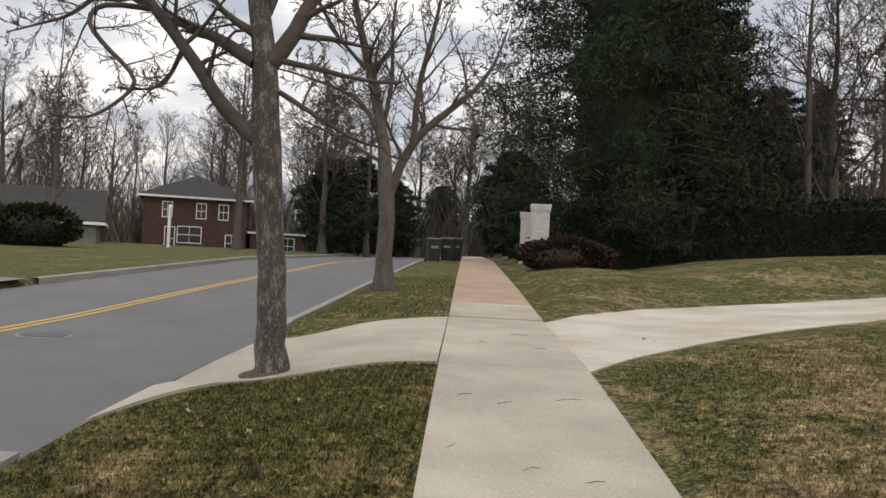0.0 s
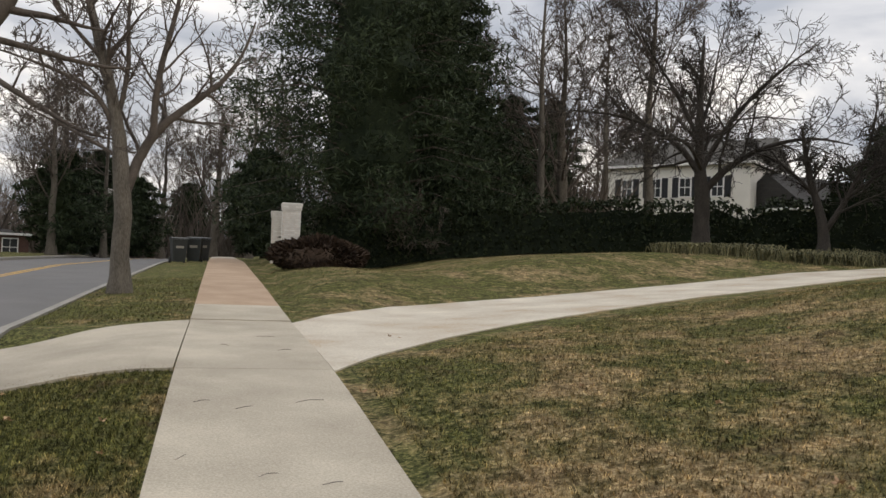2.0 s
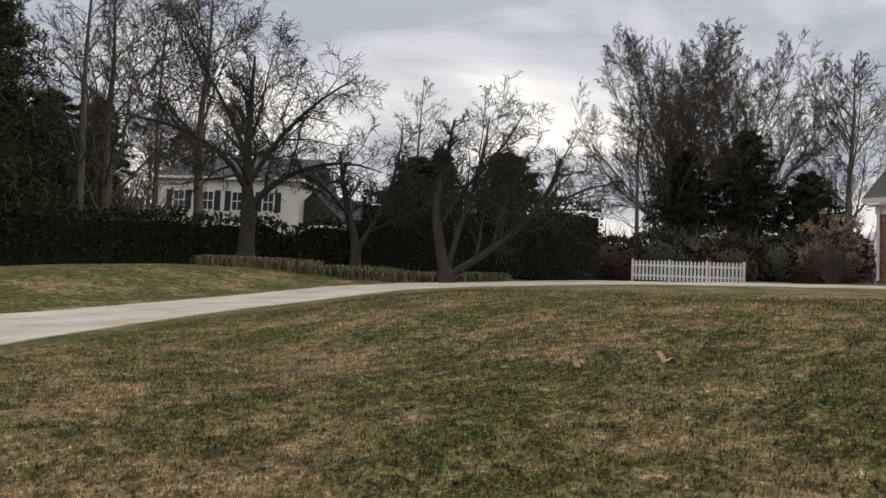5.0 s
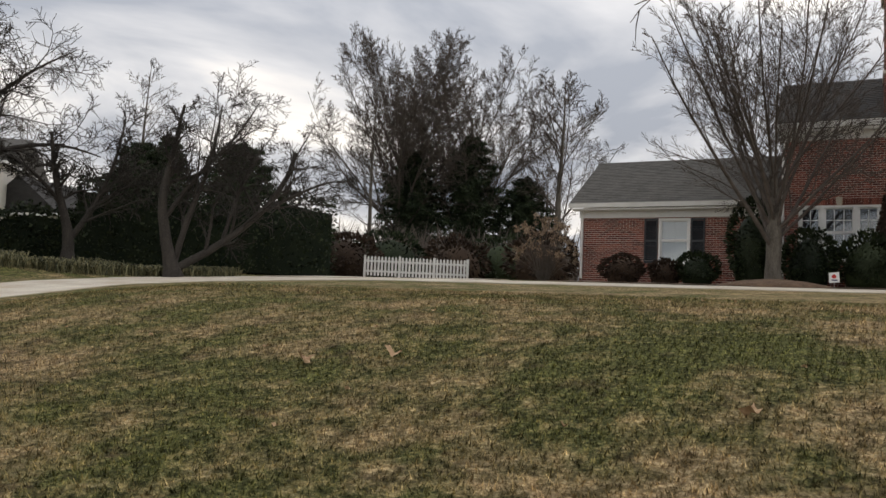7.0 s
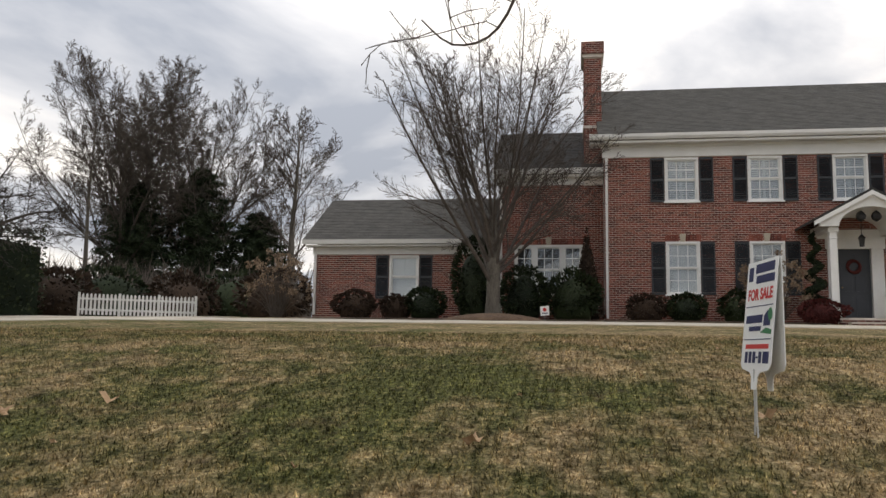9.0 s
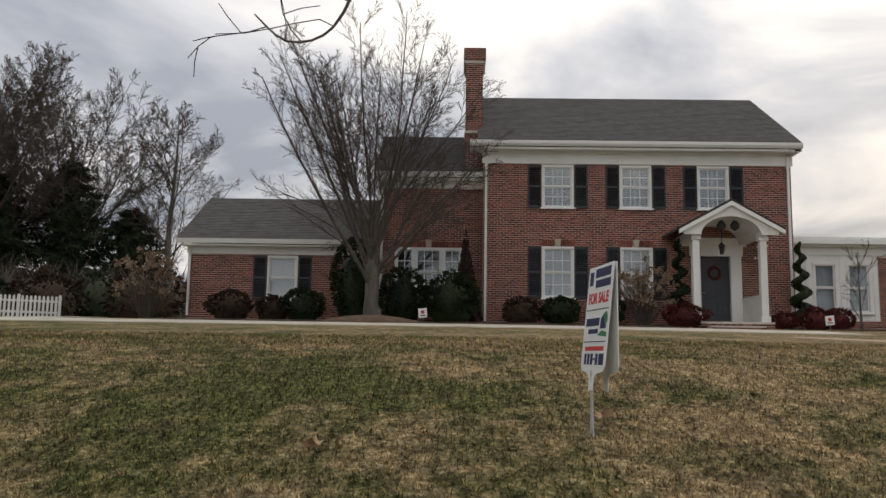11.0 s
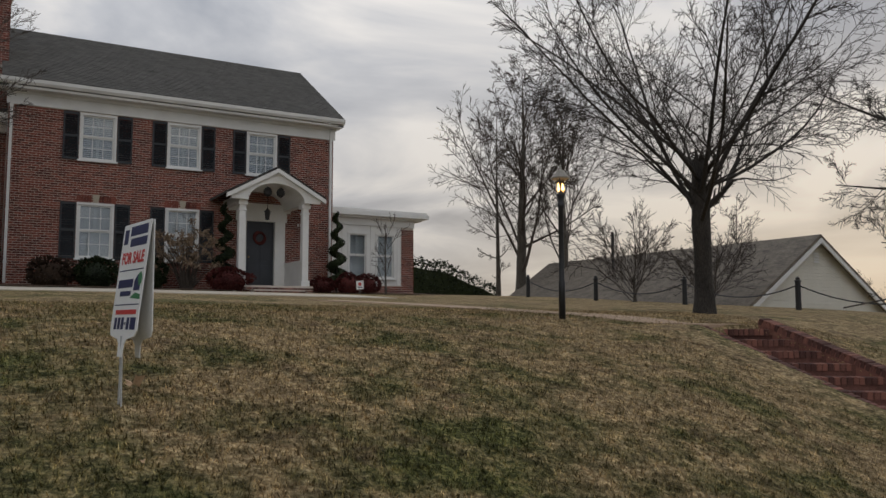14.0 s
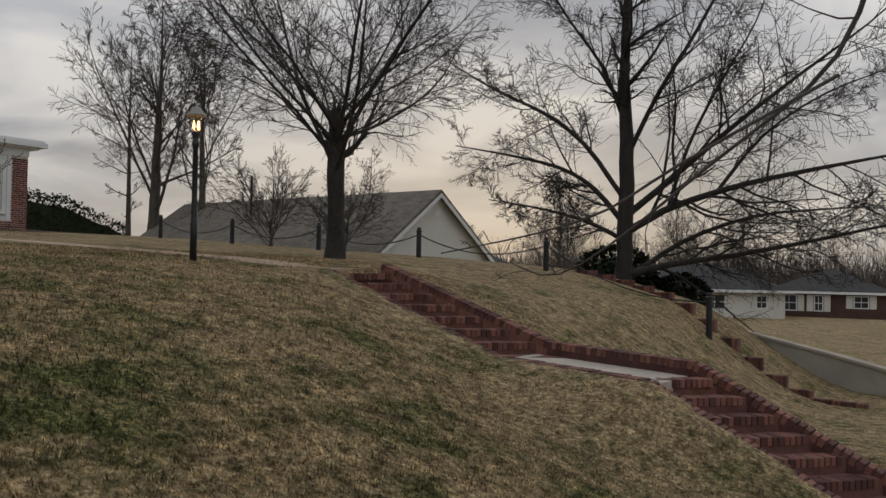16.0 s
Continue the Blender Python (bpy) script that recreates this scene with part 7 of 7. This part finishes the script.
def neighbour(name, origin, turn, w, d, base, eave, ridge, wall_ma, roof_ma, label, wins, over=0.4, hip=1.0, shutters=None, trim=WHITE):
    """A house with its front wall from origin along the turned axis u; front looks to -v. hip: share of depth by which the ridge is set in (0: gable)."""
    t = thing(name, origin[0], origin[1], base, label, "house")
    U, Vv = Vector((math.cos(turn), math.sin(turn), 0)), Vector((-math.sin(turn), math.cos(turn), 0))
    O = Vector((origin[0], origin[1], 0))
    P = lambda u, v, z: tuple(O + U * u + Vv * v + Vector((0, 0, z)))
    b = Builder()
    k = 0.25
    for u0, u1, v0, v1 in ((0, w, 0, k), (0, w, d - k, d), (0, k, k, d - k), (w - k, w, k, d - k)):
        b.add([P(u, v, z) for z in (base - 1.5, eave) for u, v in ((u0, v0), (u1, v0), (u1, v1), (u0, v1))], [(3, 2, 1, 0), (4, 5, 6, 7), (0, 1, 5, 4), (1, 2, 6, 5), (2, 3, 7, 6), (3, 0, 4, 7)])
    if hip == 0:
        for u in (0.02, w - 0.2):
            b.add([P(u, 0.1, eave), P(u, d - 0.1, eave), P(u, d / 2, ridge - 0.12), P(u + 0.18, 0.1, eave), P(u + 0.18, d - 0.1, eave), P(u + 0.18, d / 2, ridge - 0.12)], [(0, 1, 2), (5, 4, 3), (0, 3, 4, 1), (1, 4, 5, 2), (2, 5, 3, 0)])
    b.ob("wall", wall_ma, t)
    o, hh = over, hip * d / 2
    r = Builder()
    lo = [(-o, -o), (w + o, -o), (w + o, d + o), (-o, d + o)]
    ri = [(hh if hip else -o, d / 2), (w - hh if hip else w + o, d / 2)]
    top = [P(u, v, eave - 0.05) for u, v in lo] + [P(u, v, ridge) for u, v in ri]
    bot = [P(u, v, eave - 0.25) for u, v in lo]
    r.add(top + bot, [(0, 1, 5, 4), (1, 2, 5), (2, 3, 4, 5), (3, 0, 4), (0, 6, 7, 1), (1, 7, 8, 2), (2, 8, 9, 3), (3, 9, 6, 0), (9, 8, 7, 6)])
    r.ob("roof", roof_ma, t)
    g = Builder()
    for (a, c), (e, f) in zip(lo, lo[1:] + lo[:1]):
        p0, p1 = Vector(P(a, c, eave - 0.26)), Vector(P(e, f, eave - 0.26))
        dr = (p1 - p0).normalized()
        nn = Vector((dr.y, -dr.x, 0)) * 0.07
        g.add([tuple(q) for q in (p0, p1, p1 + nn, p0 + nn, p0 + Vector((0, 0, 0.19)), p1 + Vector((0, 0, 0.19)), p1 + nn + Vector((0, 0, 0.19)), p0 + nn + Vector((0, 0, 0.19)))], [(3, 2, 1, 0), (4, 5, 6, 7), (0, 1, 5, 4), (1, 2, 6, 5), (2, 3, 7, 6), (3, 0, 4, 7)])
    g.ob("fascia", trim, t)
    for side, u, z, ww, hh2 in wins:
        f1, g1 = Builder(), Builder()
        if side == "front":
            simple_window(f1, g1, Vector(P(u, -0.001, z)), U, ww, hh2)
        else:
            s0, rr = (Vector(P(w + 0.001, u, z)), Vv) if side == "right" else (Vector(P(-0.001, u + ww, z)), -Vv)
            simple_window(f1, g1, s0, rr, ww, hh2)
        f = f1.ob("window", trim, t)
        g1.ob("pane", DARK_GLASS, f)
        if shutters and side in ("front", "right"):
            for du in (-0.5, ww + 0.04):
                s1, s2 = Builder(), Builder()
                simple_window(s2, s1, Vector(P(u + du, -0.001, z)) if side == "front" else Vector(P(w + 0.001, u + du, z)), U if side == "front" else Vv, 0.46, hh2)
                s2.v, s2.f = s2.v + s1.v, s2.f + [tuple(i + len(s2.v) for i in q) for q in s1.f]
                s2.ob("shutter", shutters, t)
    return t


# white house behind the hedge
wh = -0.64
neighbour("white_house", (28.2, 59.7), math.atan2(-0.77, 0.63), 11.0, 11.0, 3.4, 10.2, 12.6, WHITE_WALL, SHINGLE, "two-storey cream painted house behind the hedge",
          [("front", 1.2, 7.6, 0.95, 1.5), ("front", 3.5, 7.6, 0.95, 1.5), ("front", 5.8, 7.6, 0.95, 1.5), ("front", 8.2, 7.6, 0.95, 1.5), ("right", 6.0, 7.6, 0.95, 1.5), ("front", 1.4, 4.4, 0.95, 1.6), ("front", 3.9, 4.4, 0.95, 1.6), ("front", 6.4, 4.4, 0.95, 1.6), ("front", 9.0, 4.4, 0.95, 1.6)], 0.3, 0, SHUTTER)
neighbour("garage_building", (37.6, 48.5), wh + 0.9, 6.0, 6.0, 3.2, 6.9, 9.4, WHITE_WALL, SHINGLE_DARK, "low outbuilding with a ribbed grey roof", [], 0.3, 0)
# cream gabled neighbour beyond the chain fence
G0, G1 = Vector((18.0, -28.2, 0)), Vector((18.2, -21.0, 0))
gu = (G1 - G0).normalized()
gv = Vector((gu.y, -gu.x, 0))
if gv.x < 0:
    gv = -gv
gable = thing("gabled_house", 18.1, -24.6, 0.0, "single-storey neighbour with cream clapboard gable and brown shingle roof", "house")
gw = (G1 - G0).length
b = Builder()
zg, row = 0.0, 0
half_at = lambda z: gw / 2 * max(0.0, min(1.0, (4.38 - z) / 2.45))
while zg < 4.28:
    z1 = min(zg + 0.115, 4.36)
    h0, h1 = half_at(zg), half_at(z1)
    c = G0 + gu * gw / 2
    vs = []
    for off, hh, zz in ((0.02, h0, zg), (0.0, h1, z1)):
        for s in (-1, 1):
            q = c + gu * hh * s - gv * off
            vs.append((q.x, q.y, zz))
    for hh, zz in ((h0, zg), (h1, z1)):
        for s in (-1, 1):
            q = c + gu * hh * s + gv * 0.2
            vs.append((q.x, q.y, zz))
    b.add(vs, [(0, 1, 3, 2), (4, 6, 7, 5), (0, 2, 6, 4), (1, 5, 7, 3), (0, 4, 5, 1), (2, 3, 7, 6)])
    zg += 0.115
b.ob("gable_wall", SIDING, gable, "cream clapboard gable", kind="stuff")
c = G0 + gu * gw / 2


def gpt(u, v, z):
    q = c + gu * u + gv * v
    return (q.x, q.y, z)


for s in (-1, 1):
    e = gw / 2 + 0.55
    ze = 4.44 - e * (2.45 / (gw / 2))
    Builder().add([gpt(0, -0.25, 4.48), gpt(s * e, -0.25, ze), gpt(s * e, 15, ze), gpt(0, 15, 4.48), gpt(0, -0.25, 4.36), gpt(s * e, -0.25, ze - 0.12), gpt(s * e, 15, ze - 0.12), gpt(0, 15, 4.36)],
                  [(0, 1, 2, 3), (7, 6, 5, 4), (0, 4, 5, 1), (1, 5, 6, 2), (2, 6, 7, 3), (3, 7, 4, 0)]).ob("roof", SHINGLE_TAN, gable)
    Builder().add([gpt(0, -0.27, 4.355), gpt(s * e, -0.27, ze - 0.125), gpt(s * e, -0.22, ze - 0.125), gpt(0, -0.22, 4.355), gpt(0, -0.27, 4.20), gpt(s * e, -0.27, ze - 0.28), gpt(s * e, -0.22, ze - 0.28), gpt(0, -0.22, 4.20)],
                  [(0, 1, 2, 3), (7, 6, 5, 4), (0, 4, 5, 1), (1, 5, 6, 2), (2, 6, 7, 3), (3, 7, 4, 0)]).ob("rake_board", WHITE, gable)
    Builder().add([gpt(s * (e - 0.5), 0.2, -2), gpt(s * (e - 0.5), 14.8, -2), gpt(s * (e - 0.5), 14.8, ze), gpt(s * (e - 0.5), 0.2, ze), gpt(s * (e - 0.7), 0.2, -2), gpt(s * (e - 0.7), 14.8, -2), gpt(s * (e - 0.7), 14.8, ze), gpt(s * (e - 0.7), 0.2, ze)],
                  [(0, 1, 2, 3), (7, 6, 5, 4), (0, 4, 5, 1), (1, 5, 6, 2), (2, 6, 7, 3), (3, 7, 4, 0)]).ob("side_wall", SIDING, gable)
v0 = Builder()
for k in range(4):
    v0.add([gpt(-0.13, -0.06, 3.55 + k * 0.09), gpt(0.13, -0.06, 3.55 + k * 0.09), gpt(0.13, -0.02, 3.62 + k * 0.09), gpt(-0.13, -0.02, 3.62 + k * 0.09)], [(0, 1, 2, 3)])
v0.ob("gable_vent", WHITE, gable, "white louvred gable vent")
Builder().cyl(*gpt(1.0, 9.0, 0)[:2], 3.4, 5.4, 0.06, n=8).ob("vent_pipe", IRON, gable)
# rear wing of the gabled house
neighbour("rear_wing", (21.0, -34.0), 0.1, 6.0, 6.0, -0.6, 2.0, 3.4, SIDING, SHINGLE_DARK, "low rear wing with dark shingle roof", [], 0.3, 0.6)
# low houses down the street
neighbour("white_bungalow", (26.6, -60.6), math.atan2(-2.2, -7.4), 12.0, 9.0, -2.2, 0.55, 2.4, WHITE_WALL, SHINGLE_DARK, "low white-painted bungalow with a dark hipped roof down the street", [("front", 1.5, -1.1, 1.2, 1.2), ("front", 4.2, -1.9, 0.95, 1.95), ("front", 6.3, -1.0, 1.6, 1.1), ("front", 10.0, -0.9, 0.8, 1.0)], 0.6, 1.0)
neighbour("brick_bungalow", (17.6, -70.0), math.atan2(-1.0, -6.5), 8.5, 8.0, -2.2, 0.45, 2.2, FAR_BRICK, SHINGLE_DARK, "low red brick bungalow beyond the white one", [("front", 0.8, -1.2, 1.2, 1.3), ("front", 3.2, -1.2, 0.7, 1.3), ("front", 6.0, -0.9, 1.1, 1.0)], 0.4, 1.0, WHITE_WALL)
# across the street
neighbour("brick_house_across", (-31.2, 73.6), math.atan2(3.0, 8.5), 9.2, 9.0, 0.9, 6.2, 8.5, FAR_BRICK, SHINGLE_DARK, "two-storey dark brick house across the street", [("front", 1.6, 4.1, 0.95, 1.5), ("front", 4.6, 4.1, 0.95, 1.5), ("front", 1.9, 1.1, 0.95, 2.2), ("front", 3.0, 1.8, 2.2, 1.6), ("front", 6.6, 4.1, 0.95, 1.5), ("front", 7.3, 1.2, 1.2, 1.6)], 0.5, 1.0)
neighbour("flat_wing", (-22.2, 77.0), math.atan2(3.0, 8.5), 5.0, 6.0, 0.9, 3.3, 3.7, FAR_BRICK, SHINGLE_DARK, "low brick wing of the house across the street", [("front", 0.8, 1.2, 1.3, 1.6), ("front", 2.9, 1.2, 1.3, 1.6)], 0.2, 0.9)
neighbour("grey_bungalow_across", (-39.0, 47.5), math.atan2(6.0, 13.5), 14.5, 9.0, 0.6, 2.9, 5.2, material("grey_siding", (0.13, 0.14, 0.13), (0.22, 0.23, 0.21), 1.5, 30, 0.8, 0.1), SHINGLE_DARK, "low grey bungalow with a long roof across the street", [("front", 8.6, 1.0, 0.9, 1.2), ("front", 10.6, 1.0, 0.9, 1.2), ("front", 12.4, 1.0, 0.9, 1.2)], 0.5, 0)
lamp2 = thing("white_lamp_post", -20.3, 52.0, zat(-20.3, 52.0), "white post lamp at a drive across the street", "lamp post")
z2 = zat(-20.3, 52.0)
Builder().cbox(-20.38, -20.22, 51.92, 52.08, z2 - 0.1, z2 + 2.4, 0.01).ob("post", WHITE, lamp2)
Builder().lathe(-20.3, 52.0, [(z2 + 2.4, 0.05), (z2 + 2.45, 0.11), (z2 + 2.62, 0.13), (z2 + 2.75, 0.05), (z2 + 2.8, 0.02)], 10).ob("globe", WHITE, lamp2)


# lawn edge, small things --------------------------------------------------------
# stepped brick edging and the neighbour's concrete wall down the south side
edge = thing("stepped_brick_edging", 6.0, -20.3, zat(6.0, -20.3), "stepped red brick edging along the lower lawn", "edging")
for i in range(13):
    u = i / 12
    x, y = 10.2 - 6.6 * u, -20.6 + 0.9 * u
    z = zat(x, y) + 0.05
    b = Builder()
    for k in range(8):
        b.cbox(x - 0.30 + k * 0.075, x - 0.235 + k * 0.075, y - 0.10, y + 0.10, z - 0.4, z + 0.05, 0.006)
    b.ob("brick_block", BRICK_STEP, edge)
wall_pts = [(8.6, -24.4), (6.5, -24.0), (4.6, -23.4), (3.0, -22.6), (1.6, -21.2)]
wl = thing("retaining_wall", 4.6, -23.4, zat(4.6, -23.4), "low grey concrete retaining wall with a pale cap", "wall")
b, cp = Builder(), Builder()
for (x0, y0), (x1, y1) in zip(wall_pts[:-1], wall_pts[1:]):
    d = Vector((x1 - x0, y1 - y0, 0)).normalized()
    n = Vector((-d.y, d.x, 0)) * 0.1
    for bld, za, zb, e in ((b, -1.2, 0.0, 1.0), (cp, 0.003, 0.07, 1.5)):
        vs = []
        for zt in (za, zb):
            for (x, y), s in (((x0, y0), 1), ((x1, y1), 1), ((x1, y1), -1), ((x0, y0), -1)):
                zz = 0.22 - 0.17 * (8.6 - x)
                vs.append((x + n.x * s * e, y + n.y * s * e, zz + zt))
        bld.add(vs, [(3, 2, 1, 0), (4, 5, 6, 7), (0, 1, 5, 4), (1, 2, 6, 5), (2, 3, 7, 6), (3, 0, 4, 7)])
b.ob("wall_body", material("grey_wall_concrete", (0.26, 0.24, 0.20), (0.46, 0.43, 0.36), 1.2, 40, 0.9, 0.3, 0.008), wl)
cp.ob("wall_cap", CONCRETE, wl)
# mulch bed round the maple and along the house
def bed(name, xs, ys, label):
    sheet(xs, ys, Z, name, MULCH, label, 0.035)


bed("mulch_bed", np.linspace(25.2, 28.58, 12), np.linspace(-7.4, 9.2, 40), "leaf mulch bed along the house front")
bed("mulch_bed_east", np.linspace(26.6, 29.6, 10), np.linspace(-15.5, -10.4, 16), "leaf mulch bed below the sunroom")
mound = Builder()
mound.lathe(25.6, 2.25, [(zat(25.6, 2.25) - 0.1, 1.7), (zat(25.6, 2.25) + 0.05, 1.5), (zat(25.6, 2.25) + 0.16, 0.9), (zat(25.6, 2.25) + 0.22, 0.3)], 24)
tagged(mound.ob("mulch_mound", MULCH, None, "mound of leaf mulch round the maple", smooth=True), "mound of leaf mulch round the maple", "mulch")
tz = zat(-2.06, 8.1)
rm = Builder().lathe(-2.06, 8.1, [(tz - 0.05, 0.33), (tz + 0.01, 0.30), (tz + 0.05, 0.18)], 14)
tagged(rm.ob("tree_mulch", MULCH, None, "", smooth=True), "bark mulch and roots round the street tree", "mulch")
# manhole in the road
mz = zat(-5.9, 10.9)
mh = thing("manhole_cover", -5.9, 10.9, mz, "dark round iron manhole cover set in the road", "manhole")
Builder().tube([(-5.9, 10.9, mz - 0.05), (-5.9, 10.9, mz + 0.008)], [0.36, 0.36], 24).ob("rim", KERB, mh)
Builder().tube([(-5.9, 10.9, mz - 0.04), (-5.9, 10.9, mz + 0.014)], [0.31, 0.31], 24).ob("cover", material("rusty_iron", (0.05, 0.045, 0.04), (0.11, 0.10, 0.09), 4, 50, 0.7, 0.5, 0.01), mh)
# litter of twigs and dry leaves
LEAFM = material("dry_leaf", (0.22, 0.12, 0.055), (0.50, 0.34, 0.20), 6, 60, 0.8, 0.2, 0.004, island=0.5)


def leaf_mesh():
    """A curled lobed leaf."""
    b = Builder()
    n = 15
    vs = [(0, 0, 0.004)]
    for i in range(n):
        a = i * 2 * math.pi / n
        r = 0.055 * (1.0 if i % 3 == 0 else 0.55)
        vs.append((r * math.cos(a), r * math.sin(a), 0.012 + 0.022 * math.cos(2 * a) + (0.015 if i % 3 == 0 else 0)))
    b.add(vs, [(0, 1 + i, 1 + (i + 1) % n) for i in range(n)])
    me = bpy.data.meshes.new("fallen_leaf")
    me.from_pydata(b.v, [], b.f)
    me.materials.append(LEAFM)
    return me


LEAF = leaf_mesh()
rl = random.Random(5)


def drop_leaf(x, y, s):
    o = new("fallen_leaf", LEAF)
    o.location = (x, y, zat(x, y) + 0.035)
    o.rotation_euler = (rl.uniform(-0.4, 0.4), rl.uniform(-0.4, 0.4), rl.uniform(0, 6.28))
    o.scale = (s, s, s)
    tagged(o, "curled dry tan leaf lying on the grass", "leaf", "fallen leaves")


for x, y, s in ((6.62, 3.48, 2.0), (6.22, 4.13, 1.5), (5.86, 0.5, 1.4), (6.64, -1.47, 1.5), (1.19, 6.99, 0.8), (-1.9, 5.6, 0.65), (-1.5, 5.4, 0.65)):
    drop_leaf(x, y, s)
for i in range(70):
    drop_leaf(rl.uniform(1.6, 12), rl.uniform(-9, 11), rl.uniform(0.35, 0.75))
for i in range(18):
    drop_leaf(rl.uniform(-2.6, -0.6), rl.uniform(3, 7.5), rl.uniform(0.35, 0.7))
for i in range(9):
    y = rl.uniform(4.2, 12)
    x = edge_l(y) + rl.uniform(0.1, 1.4)
    a = rl.uniform(0, 6.28)
    L = rl.uniform(0.05, 0.14)
    z = zat(x, y) + 0.04
    o = Builder().tube([(x - L * math.cos(a), y - L * math.sin(a), z), (x, y, z + 0.008), (x + L * math.cos(a + 0.3), y + L * math.sin(a + 0.3), z)], [0.002, 0.0025, 0.0015], 4).ob("fallen_twig", TWIG)
    tagged(o, "thin dry twig lying on the pavement", "twig", "fallen twigs")


# grass blades: real tufts where the lawn is near
def grass(name, n, box, seed, hmin, hmax, width, keep):
    r = np.random.RandomState(seed)
    x, y = r.uniform(box[0], box[1], n), r.uniform(box[2], box[3], n)
    d = np.hypot(x - 0.5, y + 0.2)
    ok = keep(x, y) & (r.rand(n) < np.clip(5.0 / d, 0, 1) ** 1.3)
    x, y = x[ok], y[ok]
    # gather into tufts
    tx, ty = np.round(x / 0.09) * 0.09, np.round(y / 0.09) * 0.09
    q = 0.45 * r.rand(len(x))
    x, y = x + (tx - x) * q, y + (ty - y) * q
    m = len(x)
    z = Z(x, y) - 0.004
    a, h = r.rand(m) * 6.28, hmin + (hmax - hmin) * r.rand(m) ** 2
    lean, w = h * (0.3 + 0.9 * r.rand(m)), width * (0.6 + 0.8 * r.rand(m))
    ca, sa = np.cos(a), np.sin(a)
    V = np.stack([np.stack([x - sa * w, y + ca * w, z], 1), np.stack([x + sa * w, y - ca * w, z], 1), np.stack([x + ca * lean, y + sa * lean, z + h], 1)], 1).reshape(-1, 3)
    me = bpy.data.meshes.new(name)
    me.vertices.add(3 * m)
    me.vertices.foreach_set("co", V.reshape(-1))
    me.loops.add(3 * m)
    me.loops.foreach_set("vertex_index", np.arange(3 * m))
    me.polygons.add(m)
    me.polygons.foreach_set("loop_start", np.arange(m) * 3)
    me.update(calc_edges=True)
    me.materials.append(BLADES)
    tagged(new(name, me), "short dormant straw and green grass blades", "grass", kind="stuff")


def off_stairs(x, y):
    return (np.abs(y + 9.9 - (9.35 - x) * 0.05) > 0.85) | (x > 9.7)


def off_drive(x, y):
    q = y - DRIVE_Y(x)
    return np.abs(q) > 2.9


grass("lawn_grass", 800000, (1.3, 13, -13, 13), 1, 0.018, 0.055, 0.0045, lambda x, y: off_stairs(x, y) & off_drive(x, y) & (x > edge_l(y) + 1.475))
grass("verge_grass", 110000, (-2.75, -0.3, 2.5, 8.2), 2, 0.018, 0.05, 0.004, lambda x, y: (x < edge_l(y) - 0.02) & ((y < 5.2) | (x > -2.0 - (7.6 - y) * 0.45)))
grass("verge_grass_north", 50000, (-2.8, -0.5, 12.8, 24), 3, 0.02, 0.06, 0.006, lambda x, y: x < edge_l(y) - 0.02)
grass("mound_grass", 90000, (0.8, 14, 14, 28), 4, 0.02, 0.06, 0.007, lambda x, y: off_drive(x, y) & (x > edge_l(y) + 1.475))
